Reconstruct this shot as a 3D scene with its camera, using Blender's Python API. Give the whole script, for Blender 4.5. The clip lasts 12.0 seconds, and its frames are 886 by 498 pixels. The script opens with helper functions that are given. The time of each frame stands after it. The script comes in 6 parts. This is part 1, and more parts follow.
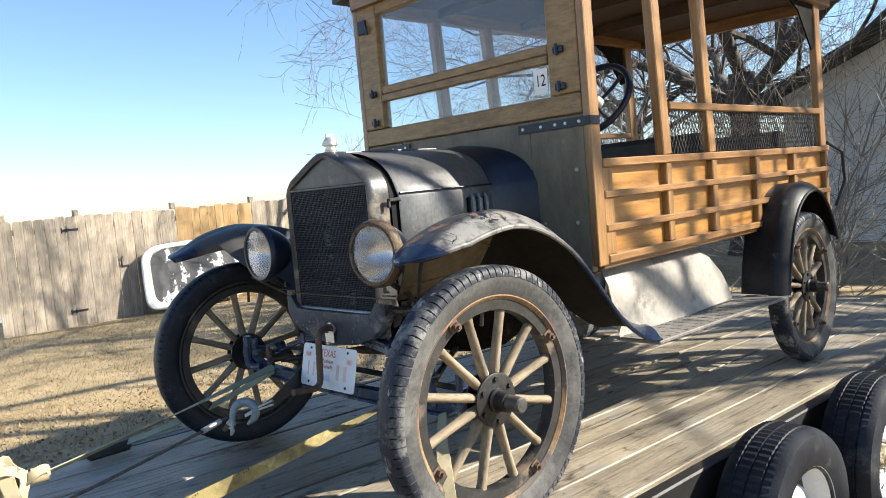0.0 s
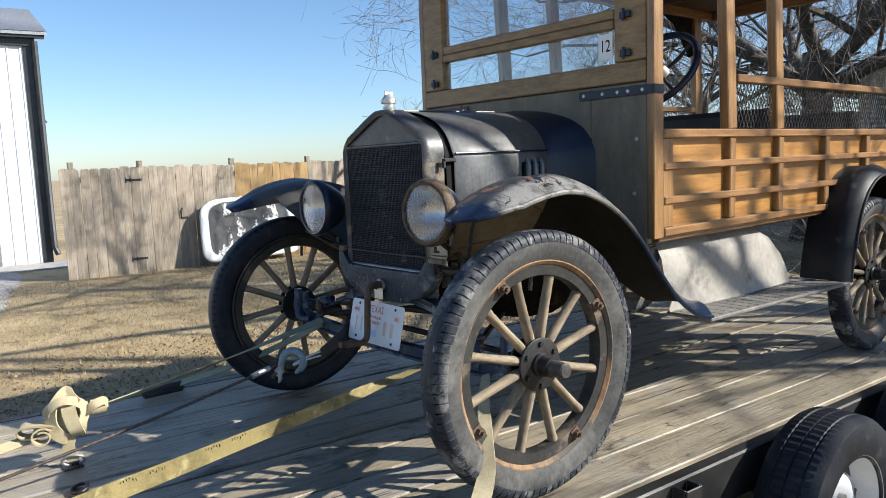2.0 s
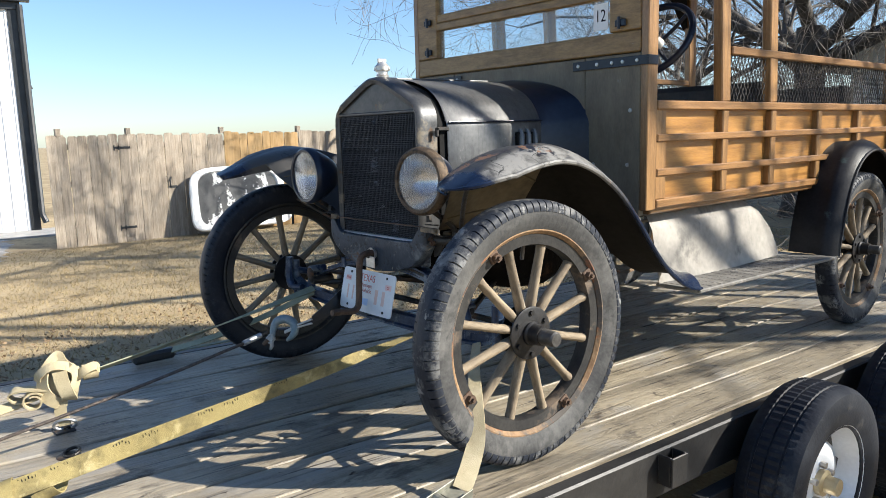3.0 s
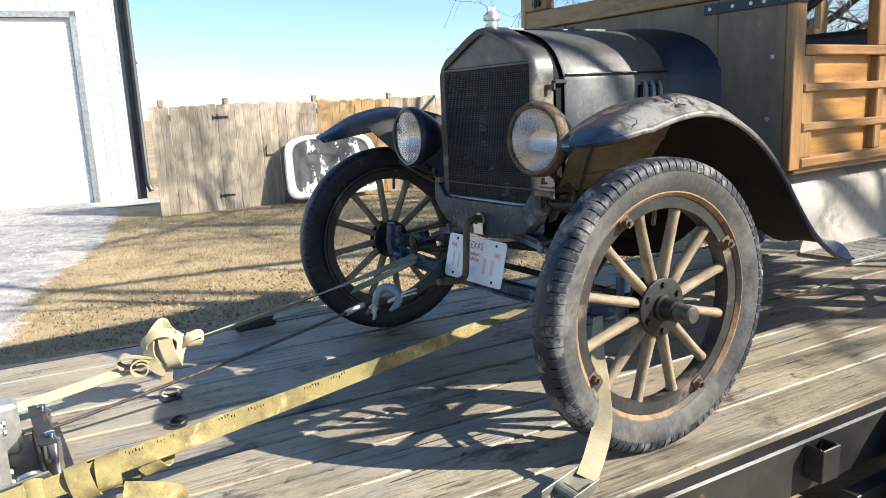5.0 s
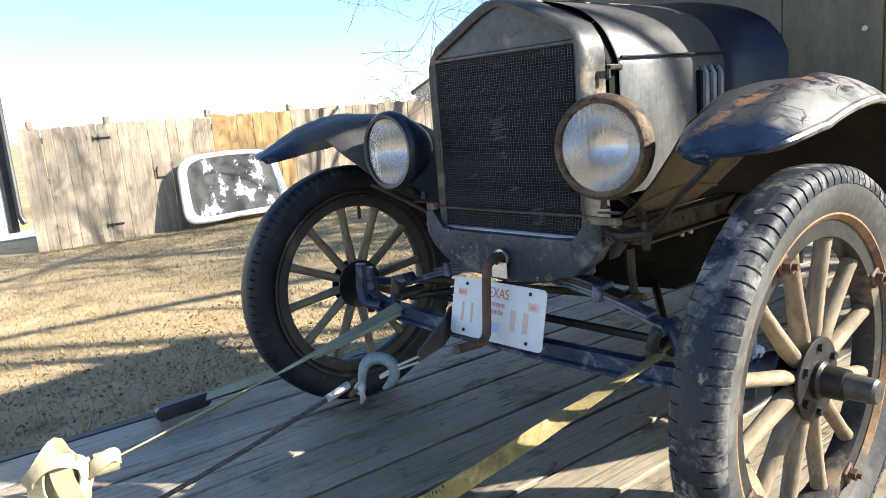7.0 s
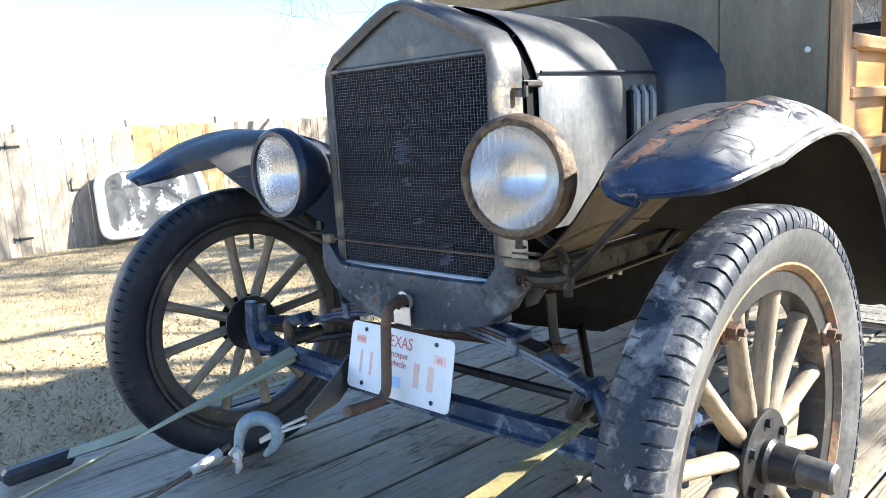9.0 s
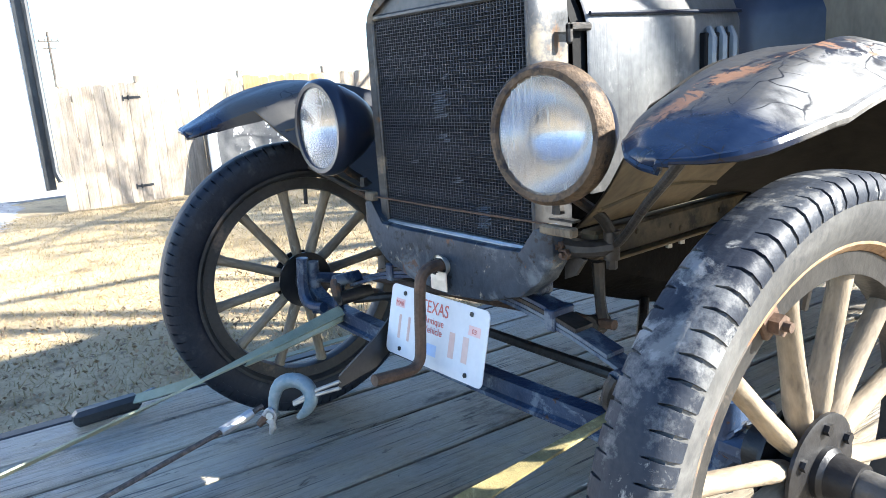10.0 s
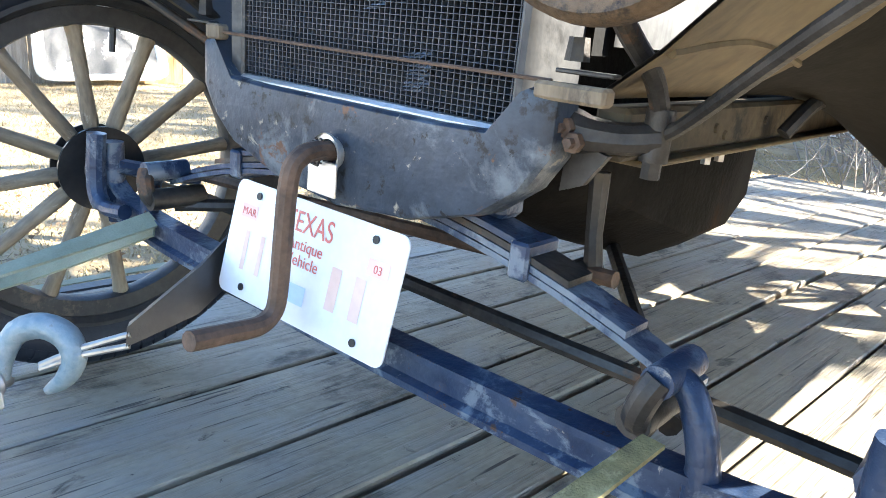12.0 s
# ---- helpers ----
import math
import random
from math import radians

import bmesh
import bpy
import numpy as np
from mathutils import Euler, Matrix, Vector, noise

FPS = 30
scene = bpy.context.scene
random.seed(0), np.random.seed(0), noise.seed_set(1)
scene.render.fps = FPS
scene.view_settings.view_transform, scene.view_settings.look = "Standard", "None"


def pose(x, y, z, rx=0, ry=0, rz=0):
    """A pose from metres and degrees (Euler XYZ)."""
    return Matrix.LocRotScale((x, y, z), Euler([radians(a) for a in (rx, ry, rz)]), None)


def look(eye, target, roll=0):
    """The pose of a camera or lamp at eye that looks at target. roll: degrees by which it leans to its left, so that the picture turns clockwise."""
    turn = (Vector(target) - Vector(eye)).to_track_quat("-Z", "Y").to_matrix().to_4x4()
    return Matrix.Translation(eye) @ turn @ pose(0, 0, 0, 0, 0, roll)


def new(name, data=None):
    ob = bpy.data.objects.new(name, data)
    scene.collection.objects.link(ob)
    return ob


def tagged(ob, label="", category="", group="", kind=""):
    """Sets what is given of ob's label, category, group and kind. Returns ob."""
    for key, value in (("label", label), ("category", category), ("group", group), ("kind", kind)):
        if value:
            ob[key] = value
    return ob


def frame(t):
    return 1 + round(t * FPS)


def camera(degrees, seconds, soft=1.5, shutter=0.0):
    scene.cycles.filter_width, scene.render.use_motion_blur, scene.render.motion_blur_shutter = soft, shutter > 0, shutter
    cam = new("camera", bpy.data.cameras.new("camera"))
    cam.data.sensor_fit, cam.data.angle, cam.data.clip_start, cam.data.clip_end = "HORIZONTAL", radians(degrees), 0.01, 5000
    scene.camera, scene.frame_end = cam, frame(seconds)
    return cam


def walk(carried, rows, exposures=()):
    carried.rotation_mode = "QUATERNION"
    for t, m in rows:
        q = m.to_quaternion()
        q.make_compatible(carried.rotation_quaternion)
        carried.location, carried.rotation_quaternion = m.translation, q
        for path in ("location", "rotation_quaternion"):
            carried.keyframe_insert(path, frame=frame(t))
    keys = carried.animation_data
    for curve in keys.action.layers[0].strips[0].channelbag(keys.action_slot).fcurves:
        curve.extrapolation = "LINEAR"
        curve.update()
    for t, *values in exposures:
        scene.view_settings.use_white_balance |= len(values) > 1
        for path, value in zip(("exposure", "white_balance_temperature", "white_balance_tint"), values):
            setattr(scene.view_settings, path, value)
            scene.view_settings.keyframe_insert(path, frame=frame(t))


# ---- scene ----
cam = camera(62.6, 12.0, soft=0.9)
PATH = [
    (0, (2.111, -1.438, 0.998), (0.675, -0.054, 0.838), -5.0),
    (0.3, (2.117, -1.438, 0.998), (0.608, -0.125, 0.956), -3.1),
    (0.5, (2.129, -1.457, 0.99), (0.59, -0.18, 1.005), -4.7),
    (1, (2.129, -1.443, 0.991), (0.575, -0.195, 0.829), -6.1),
    (1.5, (2.122, -1.436, 0.985), (0.585, -0.167, 0.822), -5.1),
    (2, (2.112, -1.444, 0.974), (0.586, -0.173, 0.739), -2.2),
    (2.5, (2.108, -1.458, 0.967), (0.6, -0.183, 0.652), -1.4),
    (2.7, (2.112, -1.459, 0.965), (0.608, -0.178, 0.654), -1.4),
    (4.3, (2.097, -1.376, 0.958), (0.575, -0.117, 0.643), -2.7),
    (4.5, (2.07, -1.372, 0.953), (0.453, -0.237, 0.64), -2.8),
    (5, (1.93, -1.409, 0.93), (0.293, -0.327, 0.542), -2.6),
    (5.5, (1.738, -1.464, 0.936), (0.317, -0.132, 0.482), -3.4),
    (6, (1.562, -1.38, 0.936), (0.136, -0.021, 0.591), -3.2),
    (6.5, (1.393, -1.284, 0.926), (-0.141, -0.046, 0.589), -4.1),
    (6.7, (1.327, -1.268, 0.928), (-0.183, -0.009, 0.561), -4.6),
    (8.3, (0.956, -1.186, 0.904), (-0.317, 0.31, 0.531), -2.7),
    (8.5, (0.972, -1.157, 0.908), (-0.251, 0.369, 0.488), -3.0),
    (9, (1.104, -1.013, 0.925), (-0.251, 0.416, 0.576), -3.3),
    (9.5, (1.191, -0.893, 0.926), (-0.285, 0.404, 0.551), -3.6),
    (10, (1.119, -0.832, 0.919), (-0.424, 0.352, 0.455), -3.8),
    (10.5, (0.992, -0.776, 0.874), (-0.46, 0.481, 0.314), -1.7),
    (11, (0.92, -0.759, 0.809), (-0.435, 0.58, 0.201), 0.2),
    (11.5, (0.813, -0.663, 0.763), (-0.426, 0.785, 0.155), 1.5),
    (12, (0.654, -0.528, 0.711), (-0.581, 0.927, 0.111), 5.5),
]
walk(cam, [(t, look(e, g, r)) for t, e, g, r in PATH],
     exposures=[(0, 1.55, 5950, 8), (0.5, 1.16, 5750, 8), (1.2, 0.98, 5600, 8), (2.7, 1.22, 5700, 8), (4.4, 1.42, 5850, 8), (5.5, 1.61, 5850, 8), (6, 1.78, 5950, 8), (6.6, 1.87, 5950, 8), (8.4, 2.15, 5700, 8), (9, 2.57, 5550, 8), (9.5, 2.60, 5450, 8), (10.5, 2.76, 5600, 8), (11, 3.12, 5750, 8), (12, 3.48, 5850, 8)])

# ---- light ----
SUN_AZ, SUN_EL = 40.0, 32.0          # degrees from +x towards +y, and above the horizon
world = bpy.data.worlds.new("sky")
scene.world = world
world.use_nodes = True
wn = world.node_tree.nodes
sky = wn.new("ShaderNodeTexSky")
sky.sky_type = "NISHITA"
sky.sun_disc = False
sky.sun_elevation = radians(SUN_EL)
sky.sun_rotation = radians(90 - SUN_AZ)
sky.air_density, sky.dust_density, sky.ozone_density = 0.95, 0.4, 2.3
wn["Background"].inputs["Strength"].default_value = 0.073
world.node_tree.links.new(sky.outputs[0], wn["Background"].inputs["Color"])
sun = new("sun", bpy.data.lights.new("sun", "SUN"))
sun.data.energy, sun.data.angle, sun.data.color = 5.0, radians(0.55), (1.0, 0.87, 0.69)
ce = math.cos(radians(SUN_EL))
SUN_DIR = Vector((ce * math.cos(radians(SUN_AZ)), ce * math.sin(radians(SUN_AZ)), math.sin(radians(SUN_EL))))
sun.matrix_world = look(SUN_DIR * 40, (0, 0, 0))

# ---- materials ----


def mat(name, c1, c2, rough=0.6, metal=0.0, scale=6.0, stretch=(1, 1, 1), bump=0.15, fine=90.0,
        spot=None, spot_scale=5.0, spot_at=0.62, spot_rough=None, vary=0.0, coat=0.0, island=False, edge=0.05, more=(), spec=0.5, grain=None):
    """A surface with two scales of colour change, fine relief, and stains of their own colour."""
    m = bpy.data.materials.new(name)
    m.use_nodes = True
    nt = m.node_tree
    n, link = nt.nodes, nt.links.new
    bsdf = n["Principled BSDF"]
    co = n.new("ShaderNodeTexCoord")
    mp = n.new("ShaderNodeMapping")
    mp.inputs["Scale"].default_value = stretch
    if vary:
        info = n.new("ShaderNodeNewGeometry" if island else "ShaderNodeObjectInfo")
        rnd = info.outputs["Random Per Island" if island else "Random"]
        shift = n.new("ShaderNodeVectorMath")
        shift.operation = "SCALE"
        shift.inputs[0].default_value = (37.0, 53.0, 71.0)
        link(rnd, shift.inputs["Scale"])
        add = n.new("ShaderNodeVectorMath")
        link(co.outputs["Object"], add.inputs[0])
        link(shift.outputs[0], add.inputs[1])
        src = add.outputs[0]
    else:
        src = co.outputs["Object"]
    link(src, mp.inputs["Vector"])
    big = n.new("ShaderNodeTexNoise")
    big.inputs["Scale"].default_value = scale
    big.inputs["Detail"].default_value = 6
    big.inputs["Roughness"].default_value = 0.65
    link(mp.outputs[0], big.inputs["Vector"])
    small = n.new("ShaderNodeTexNoise")
    small.inputs["Scale"].default_value = fine
    small.inputs["Detail"].default_value = 3
    link(mp.outputs[0], small.inputs["Vector"])
    mixf = n.new("ShaderNodeMath")
    mixf.operation = "MULTIPLY_ADD"
    link(small.outputs["Fac"], mixf.inputs[0])
    mixf.inputs[1].default_value = 0.35
    link(big.outputs["Fac"], mixf.inputs[2])
    ramp = n.new("ShaderNodeValToRGB")
    ramp.color_ramp.elements[0].position, ramp.color_ramp.elements[1].position = 0.5, 0.85
    ramp.color_ramp.elements[0].color, ramp.color_ramp.elements[1].color = (*c1, 1), (*c2, 1)
    link(mixf.outputs[0], ramp.inputs["Fac"])
    colour = ramp.outputs["Color"]
    bsdf.inputs["Roughness"].default_value = rough
    bsdf.inputs["Metallic"].default_value = metal
    bsdf.inputs["Coat Weight"].default_value = coat
    bsdf.inputs["Specular IOR Level"].default_value = spec
    bsdf.inputs["Coat Roughness"].default_value = 0.25
    if spot:
        sp = n.new("ShaderNodeTexNoise")
        sp.inputs["Scale"].default_value = spot_scale
        sp.inputs["Detail"].default_value = 8
        sp.inputs["Roughness"].default_value = 0.7
        link(mp.outputs[0], sp.inputs["Vector"])
        sr = n.new("ShaderNodeMapRange")
        sr.inputs["From Min"].default_value, sr.inputs["From Max"].default_value = spot_at - edge, spot_at + edge
        link(sp.outputs["Fac"], sr.inputs["Value"])
        mx = n.new("ShaderNodeMix")
        mx.data_type = "RGBA"
        link(sr.outputs[0], mx.inputs["Factor"])
        link(colour, mx.inputs["A"])
        mx.inputs["B"].default_value = (*spot, 1)
        colour = mx.outputs["Result"]
        if spot_rough is not None:
            rr = n.new("ShaderNodeMapRange")
            rr.inputs["To Min"].default_value, rr.inputs["To Max"].default_value = rough, spot_rough
            link(sr.outputs[0], rr.inputs["Value"])
            link(rr.outputs[0], bsdf.inputs["Roughness"])
    for tint, sc, at, ed in more:
        sp = n.new("ShaderNodeTexNoise")
        sp.inputs["Scale"].default_value = sc
        sp.inputs["Detail"].default_value = 9
        sp.inputs["Roughness"].default_value = 0.68
        sp.inputs["Distortion"].default_value = 0.4
        link(mp.outputs[0], sp.inputs["Vector"])
        sr = n.new("ShaderNodeMapRange")
        sr.inputs["From Min"].default_value, sr.inputs["From Max"].default_value = at - ed, at + ed
        link(sp.outputs["Fac"], sr.inputs["Value"])
        mx = n.new("ShaderNodeMix")
        mx.data_type = "RGBA"
        link(sr.outputs[0], mx.inputs["Factor"])
        link(colour, mx.inputs["A"])
        mx.inputs["B"].default_value = (*tint, 1)
        colour = mx.outputs["Result"]
    if vary:
        hsv = n.new("ShaderNodeHueSaturation")
        vr = n.new("ShaderNodeMapRange")
        vr.inputs["To Min"].default_value, vr.inputs["To Max"].default_value = 1 - vary, 1 + vary
        link(rnd, vr.inputs["Value"])
        link(vr.outputs[0], hsv.inputs["Value"])
        link(colour, hsv.inputs["Color"])
        colour = hsv.outputs[0]
    height = mixf.outputs[0]
    if grain:
        gm = n.new("ShaderNodeMapping")
        gm.inputs["Scale"].default_value = grain[:3]
        link(src, gm.inputs["Vector"])
        gn = n.new("ShaderNodeTexNoise")
        gn.inputs["Scale"].default_value, gn.inputs["Detail"].default_value = 1.0, 4
        gn.inputs["Roughness"].default_value, gn.inputs["Distortion"].default_value = 0.65, 0.8
        link(gm.outputs[0], gn.inputs["Vector"])
        gr = n.new("ShaderNodeMapRange")
        gr.inputs["From Min"].default_value, gr.inputs["From Max"].default_value = 0.48, 0.70
        gr.inputs["To Max"].default_value = grain[3]
        link(gn.outputs["Fac"], gr.inputs["Value"])
        gx = n.new("ShaderNodeMix")
        gx.data_type, gx.blend_type = "RGBA", "MULTIPLY"
        link(gr.outputs[0], gx.inputs["Factor"])
        link(colour, gx.inputs["A"])
        gx.inputs["B"].default_value = (0.30, 0.27, 0.25, 1)
        colour = gx.outputs["Result"]
        gh = n.new("ShaderNodeMath")
        gh.operation = "SUBTRACT"
        link(height, gh.inputs[0])
        link(gr.outputs[0], gh.inputs[1])
        height = gh.outputs[0]
    link(colour, bsdf.inputs["Base Color"])
    if bump:
        bp = n.new("ShaderNodeBump")
        bp.inputs["Strength"].default_value = bump
        bp.inputs["Distance"].default_value = 0.01
        link(height, bp.inputs["Height"])
        link(bp.outputs[0], bsdf.inputs["Normal"])
    return m


BLACK = mat("worn_black_paint", (0.006, 0.009, 0.020), (0.014, 0.019, 0.034), 0.28, 0.0, 5, bump=0.1, fine=60, spec=0.32,
            spot=(0.09, 0.088, 0.085), spot_scale=7, spot_at=0.70, spot_rough=0.7)
HOOD = mat("dusty_hood_paint", (0.080, 0.080, 0.081), (0.155, 0.153, 0.148), 0.38, 0.35, 5, bump=0.08, fine=70, grain=(45, 45, 3.0, 0.35),
           spot=(0.24, 0.235, 0.22), spot_scale=11, spot_at=0.64, spot_rough=0.65)
FENDER = mat("flaking_fender_paint", (0.004, 0.009, 0.027), (0.013, 0.021, 0.044), 0.30, 0.0, 5, bump=0.22, fine=45, spec=0.24,
             spot=(0.10, 0.10, 0.10), spot_scale=16, spot_at=0.66, edge=0.02, more=(((0.19, 0.11, 0.07), 12, 0.68, 0.010),))


def worn_wing():
    """Adds the wing's own wear to its paint: a dulled crown behind a glossy nose, and a long bare rusty scrape. Its
    outer edge is also painted pale as if sunlit.
    """
    nt = FENDER.node_tree
    n, link = nt.nodes, nt.links.new
    bsdf = n["Principled BSDF"]
    base = bsdf.inputs["Base Color"].links[0].from_socket
    co = n.new("ShaderNodeTexCoord")
    sep = n.new("ShaderNodeSeparateXYZ")
    link(co.outputs["Object"], sep.inputs[0])
    ax = n.new("ShaderNodeMath")
    ax.operation = "ABSOLUTE"
    link(sep.outputs["X"], ax.inputs[0])

    def ramp(socket, a, b, lo=0.0, hi=1.0):
        r = n.new("ShaderNodeMapRange")
        for k, v in (("From Min", a), ("From Max", b), ("To Min", lo), ("To Max", hi)):
            r.inputs[k].default_value = v
        link(socket, r.inputs["Value"])
        return r.outputs[0]

    def math_node(op, a, b):
        m = n.new("ShaderNodeMath")
        m.operation = op
        for k, v in ((0, a), (1, b)):
            if isinstance(v, float):
                m.inputs[k].default_value = v
            else:
                link(v, m.inputs[k])
        return m.outputs[0]

    def mottle(scale, rough=0.65):
        t = n.new("ShaderNodeTexNoise")
        t.inputs["Scale"].default_value, t.inputs["Detail"].default_value, t.inputs["Roughness"].default_value = scale, 8, rough
        t.inputs["Distortion"].default_value = 0.5
        link(co.outputs["Object"], t.inputs["Vector"])
        return t.outputs["Fac"]

    def mix(f, a, tint):
        m = n.new("ShaderNodeMix")
        m.data_type = "RGBA"
        link(f, m.inputs["Factor"])
        link(a, m.inputs["A"])
        m.inputs["B"].default_value = (*tint, 1)
        return m.outputs["Result"]

    wob = math_node("MULTIPLY_ADD", mottle(9.0), 0.16)
    wob.node.inputs[2].default_value = -0.08
    y = math_node("ADD", sep.outputs["Y"], wob)
    dull = math_node("MULTIPLY", ramp(y, -0.165, -0.125), ramp(y, 0.40, 0.10))
    dull = math_node("MULTIPLY", dull, ramp(mottle(7.0, 0.7), 0.34, 0.50, 0.8, 1.0))
    out = mix(dull, base, (0.060, 0.058, 0.055))
    # pale outer edge: worn paint along the lip plus a painted sunlit band
    edge = math_node("MULTIPLY", ramp(ax.outputs[0], 0.712, 0.728), ramp(y, -0.17, -0.12))
    edge = math_node("MULTIPLY", edge, math_node("MULTIPLY", ramp(mottle(22.0), 0.36, 0.52), ramp(y, 0.45, 0.20)))
    out = mix(edge, out, (0.19, 0.185, 0.175))
    # the scrape bends in from the crease towards the inner edge
    line = math_node("SUBTRACT", math_node("MULTIPLY_ADD", sep.outputs["Y"], 0.55), sep.outputs["X"])
    line.node.inputs[0].links[0].from_node.inputs[2].default_value = 0.690
    far = math_node("ABSOLUTE", math_node("ADD", line, math_node("MULTIPLY_ADD", mottle(14.0), 0.10)), 0.0)
    far.node.inputs[0].links[0].from_node.inputs[1].links[0].from_node.inputs[2].default_value = -0.05
    band = math_node("MULTIPLY", ramp(far, 0.021, 0.014), math_node("MULTIPLY", ramp(y, -0.165, -0.155), ramp(y, 0.075, 0.06)))
    flake = math_node("MULTIPLY", band, ramp(mottle(24.0), 0.50, 0.53))
    rim = math_node("MULTIPLY", ramp(far, 0.040, 0.028), math_node("MULTIPLY", ramp(y, -0.165, -0.155), ramp(y, 0.09, 0.08)))
    out = mix(math_node("MULTIPLY", rim, ramp(mottle(30.0), 0.50, 0.54)), out, (0.012, 0.015, 0.024))
    crack = n.new("ShaderNodeTexVoronoi")
    crack.feature = "DISTANCE_TO_EDGE"
    crack.inputs["Scale"].default_value = 26.0
    warp = n.new("ShaderNodeVectorMath")
    warp.operation = "MULTIPLY_ADD"
    wn2 = n.new("ShaderNodeTexNoise")
    wn2.inputs["Scale"].default_value = 14.0
    link(co.outputs["Object"], wn2.inputs["Vector"])
    link(wn2.outputs["Color"], warp.inputs[0])
    warp.inputs[1].default_value = (0.06, 0.06, 0.06)
    link(co.outputs["Object"], warp.inputs[2])
    link(warp.outputs[0], crack.inputs["Vector"])
    lines = math_node("MULTIPLY", ramp(crack.outputs["Distance"], 0.030, 0.008), ramp(mottle(8.0), 0.52, 0.58))
    out = mix(math_node("MULTIPLY", lines, ramp(y, 0.30, 0.12)), out, (0.010, 0.010, 0.012))
    out = mix(flake, out, (0.19, 0.105, 0.062))
    link(out, bsdf.inputs["Base Color"])
    link(ramp(dull, 0.0, 1.0, 0.22, 0.46), bsdf.inputs["Roughness"])


worn_wing()
SOOT = mat("black_oily_pan", (0.003, 0.003, 0.003), (0.010, 0.009, 0.008), 0.6, 0.0, 9, bump=0.3, spec=0.03,
           spot=(0.05, 0.03, 0.018), spot_scale=6, spot_at=0.66, spot_rough=0.8)
# near-black copy of the dusty underside, with deep shade put into its colour
SHADED_UNDER = mat("dusty_shade_darkened_underside", (0.004, 0.003, 0.002), (0.012, 0.010, 0.007), 0.8, 0.0, 5, bump=0.2, fine=40, spec=0.2)
WING = mat("black_wing_paint", (0.010, 0.010, 0.012), (0.025, 0.025, 0.027), 0.45, 0.0, 5, bump=0.12, spec=0.2,
           spot=(0.06, 0.085, 0.08), spot_scale=6, spot_at=0.66, spot_rough=0.7)
# chipped dark paint; its blue cast is reflected sky put into the colour
APRONP = mat("chipped_sky_tinted_apron_paint", (0.014, 0.022, 0.036), (0.050, 0.066, 0.092), 0.45, 0.0, 7, bump=0.35, fine=60, spec=0.4,
             spot=(0.018, 0.018, 0.02), spot_scale=34, spot_at=0.60, spot_rough=0.6, edge=0.03,
             more=(((0.13, 0.15, 0.17), 9, 0.58, 0.05), ((0.28, 0.26, 0.21), 30, 0.635, 0.02), ((0.11, 0.055, 0.03), 18, 0.64, 0.02), ((0.008, 0.009, 0.012), 40, 0.64, 0.02)))
RAILP = mat("grimy_frame_rail", (0.03, 0.024, 0.015), (0.10, 0.078, 0.045), 0.75, 0.0, 8, bump=0.3, fine=60,
            spot=(0.012, 0.011, 0.010), spot_scale=9, spot_at=0.58)
DUST = mat("dusty_underside", (0.072, 0.053, 0.026), (0.160, 0.118, 0.060), 0.7, 0.0, 5, bump=0.2, fine=40,
           spot=(0.05, 0.045, 0.04), spot_scale=4, spot_at=0.62)
RUST = mat("rusted_iron", (0.050, 0.034, 0.025), (0.150, 0.095, 0.062), 0.7, 0.3, 12, bump=0.35, fine=120)
STEEL = mat("bare_steel", (0.35, 0.34, 0.32), (0.55, 0.53, 0.5), 0.38, 0.9, 15, bump=0.1)
DARKSTEEL = mat("greasy_dark_steel", (0.02, 0.019, 0.018), (0.06, 0.055, 0.05), 0.5, 0.5, 14, bump=0.3,
                spot=(0.16, 0.09, 0.05), spot_scale=10, spot_at=0.63, spot_rough=0.8)
# chipped black paint, its blues painted in for the sky it mirrors
CHASSIS = mat("chipped_sky_tinted_chassis_paint", (0.014, 0.027, 0.062), (0.045, 0.067, 0.115), 0.33, 0.1, 14, bump=0.4, fine=70,
              spot=(0.10, 0.055, 0.03), spot_scale=40, spot_at=0.64, spot_rough=0.85, edge=0.025, spec=0.4,
              more=(((0.13, 0.16, 0.20), 11, 0.55, 0.03), ((0.24, 0.23, 0.21), 30, 0.67, 0.02)))
# scuffed black rubber with a little sky reflection tinted into its base
RUBBER = mat("weathered_sky_tinted_rubber", (0.007, 0.010, 0.019), (0.026, 0.031, 0.042), 0.55, 0.0, 9, bump=0.2, fine=120, spec=0.28,
             spot=(0.13, 0.13, 0.128), spot_scale=11, spot_at=0.55, edge=0.05, more=(((0.24, 0.235, 0.22), 26, 0.66, 0.03), ((0.20, 0.20, 0.198), 14, 0.60, 0.03)))
BLACKRUBBER = mat("plain_black_rubber", (0.006, 0.008, 0.014), (0.018, 0.021, 0.028), 0.55, 0.0, 9, bump=0.2, fine=120, spec=0.28,
                  spot=(0.06, 0.06, 0.06), spot_scale=9, spot_at=0.64, edge=0.06)
SIDEWALL = mat("dusty_tyre_sidewall", (0.033, 0.033, 0.034), (0.082, 0.081, 0.077), 0.7, 0.0, 7, bump=0.12, fine=110, spec=0.3,
               spot=(0.138, 0.134, 0.127), spot_scale=5, spot_at=0.58, edge=0.08, more=(((0.026, 0.026, 0.028), 9, 0.66, 0.04),))
RIM = mat("rusty_black_rim", (0.013, 0.013, 0.014), (0.040, 0.038, 0.035), 0.5, 0.2, 9, bump=0.2,
          spot=(0.16, 0.12, 0.085), spot_scale=6, spot_at=0.62, spot_rough=0.85)
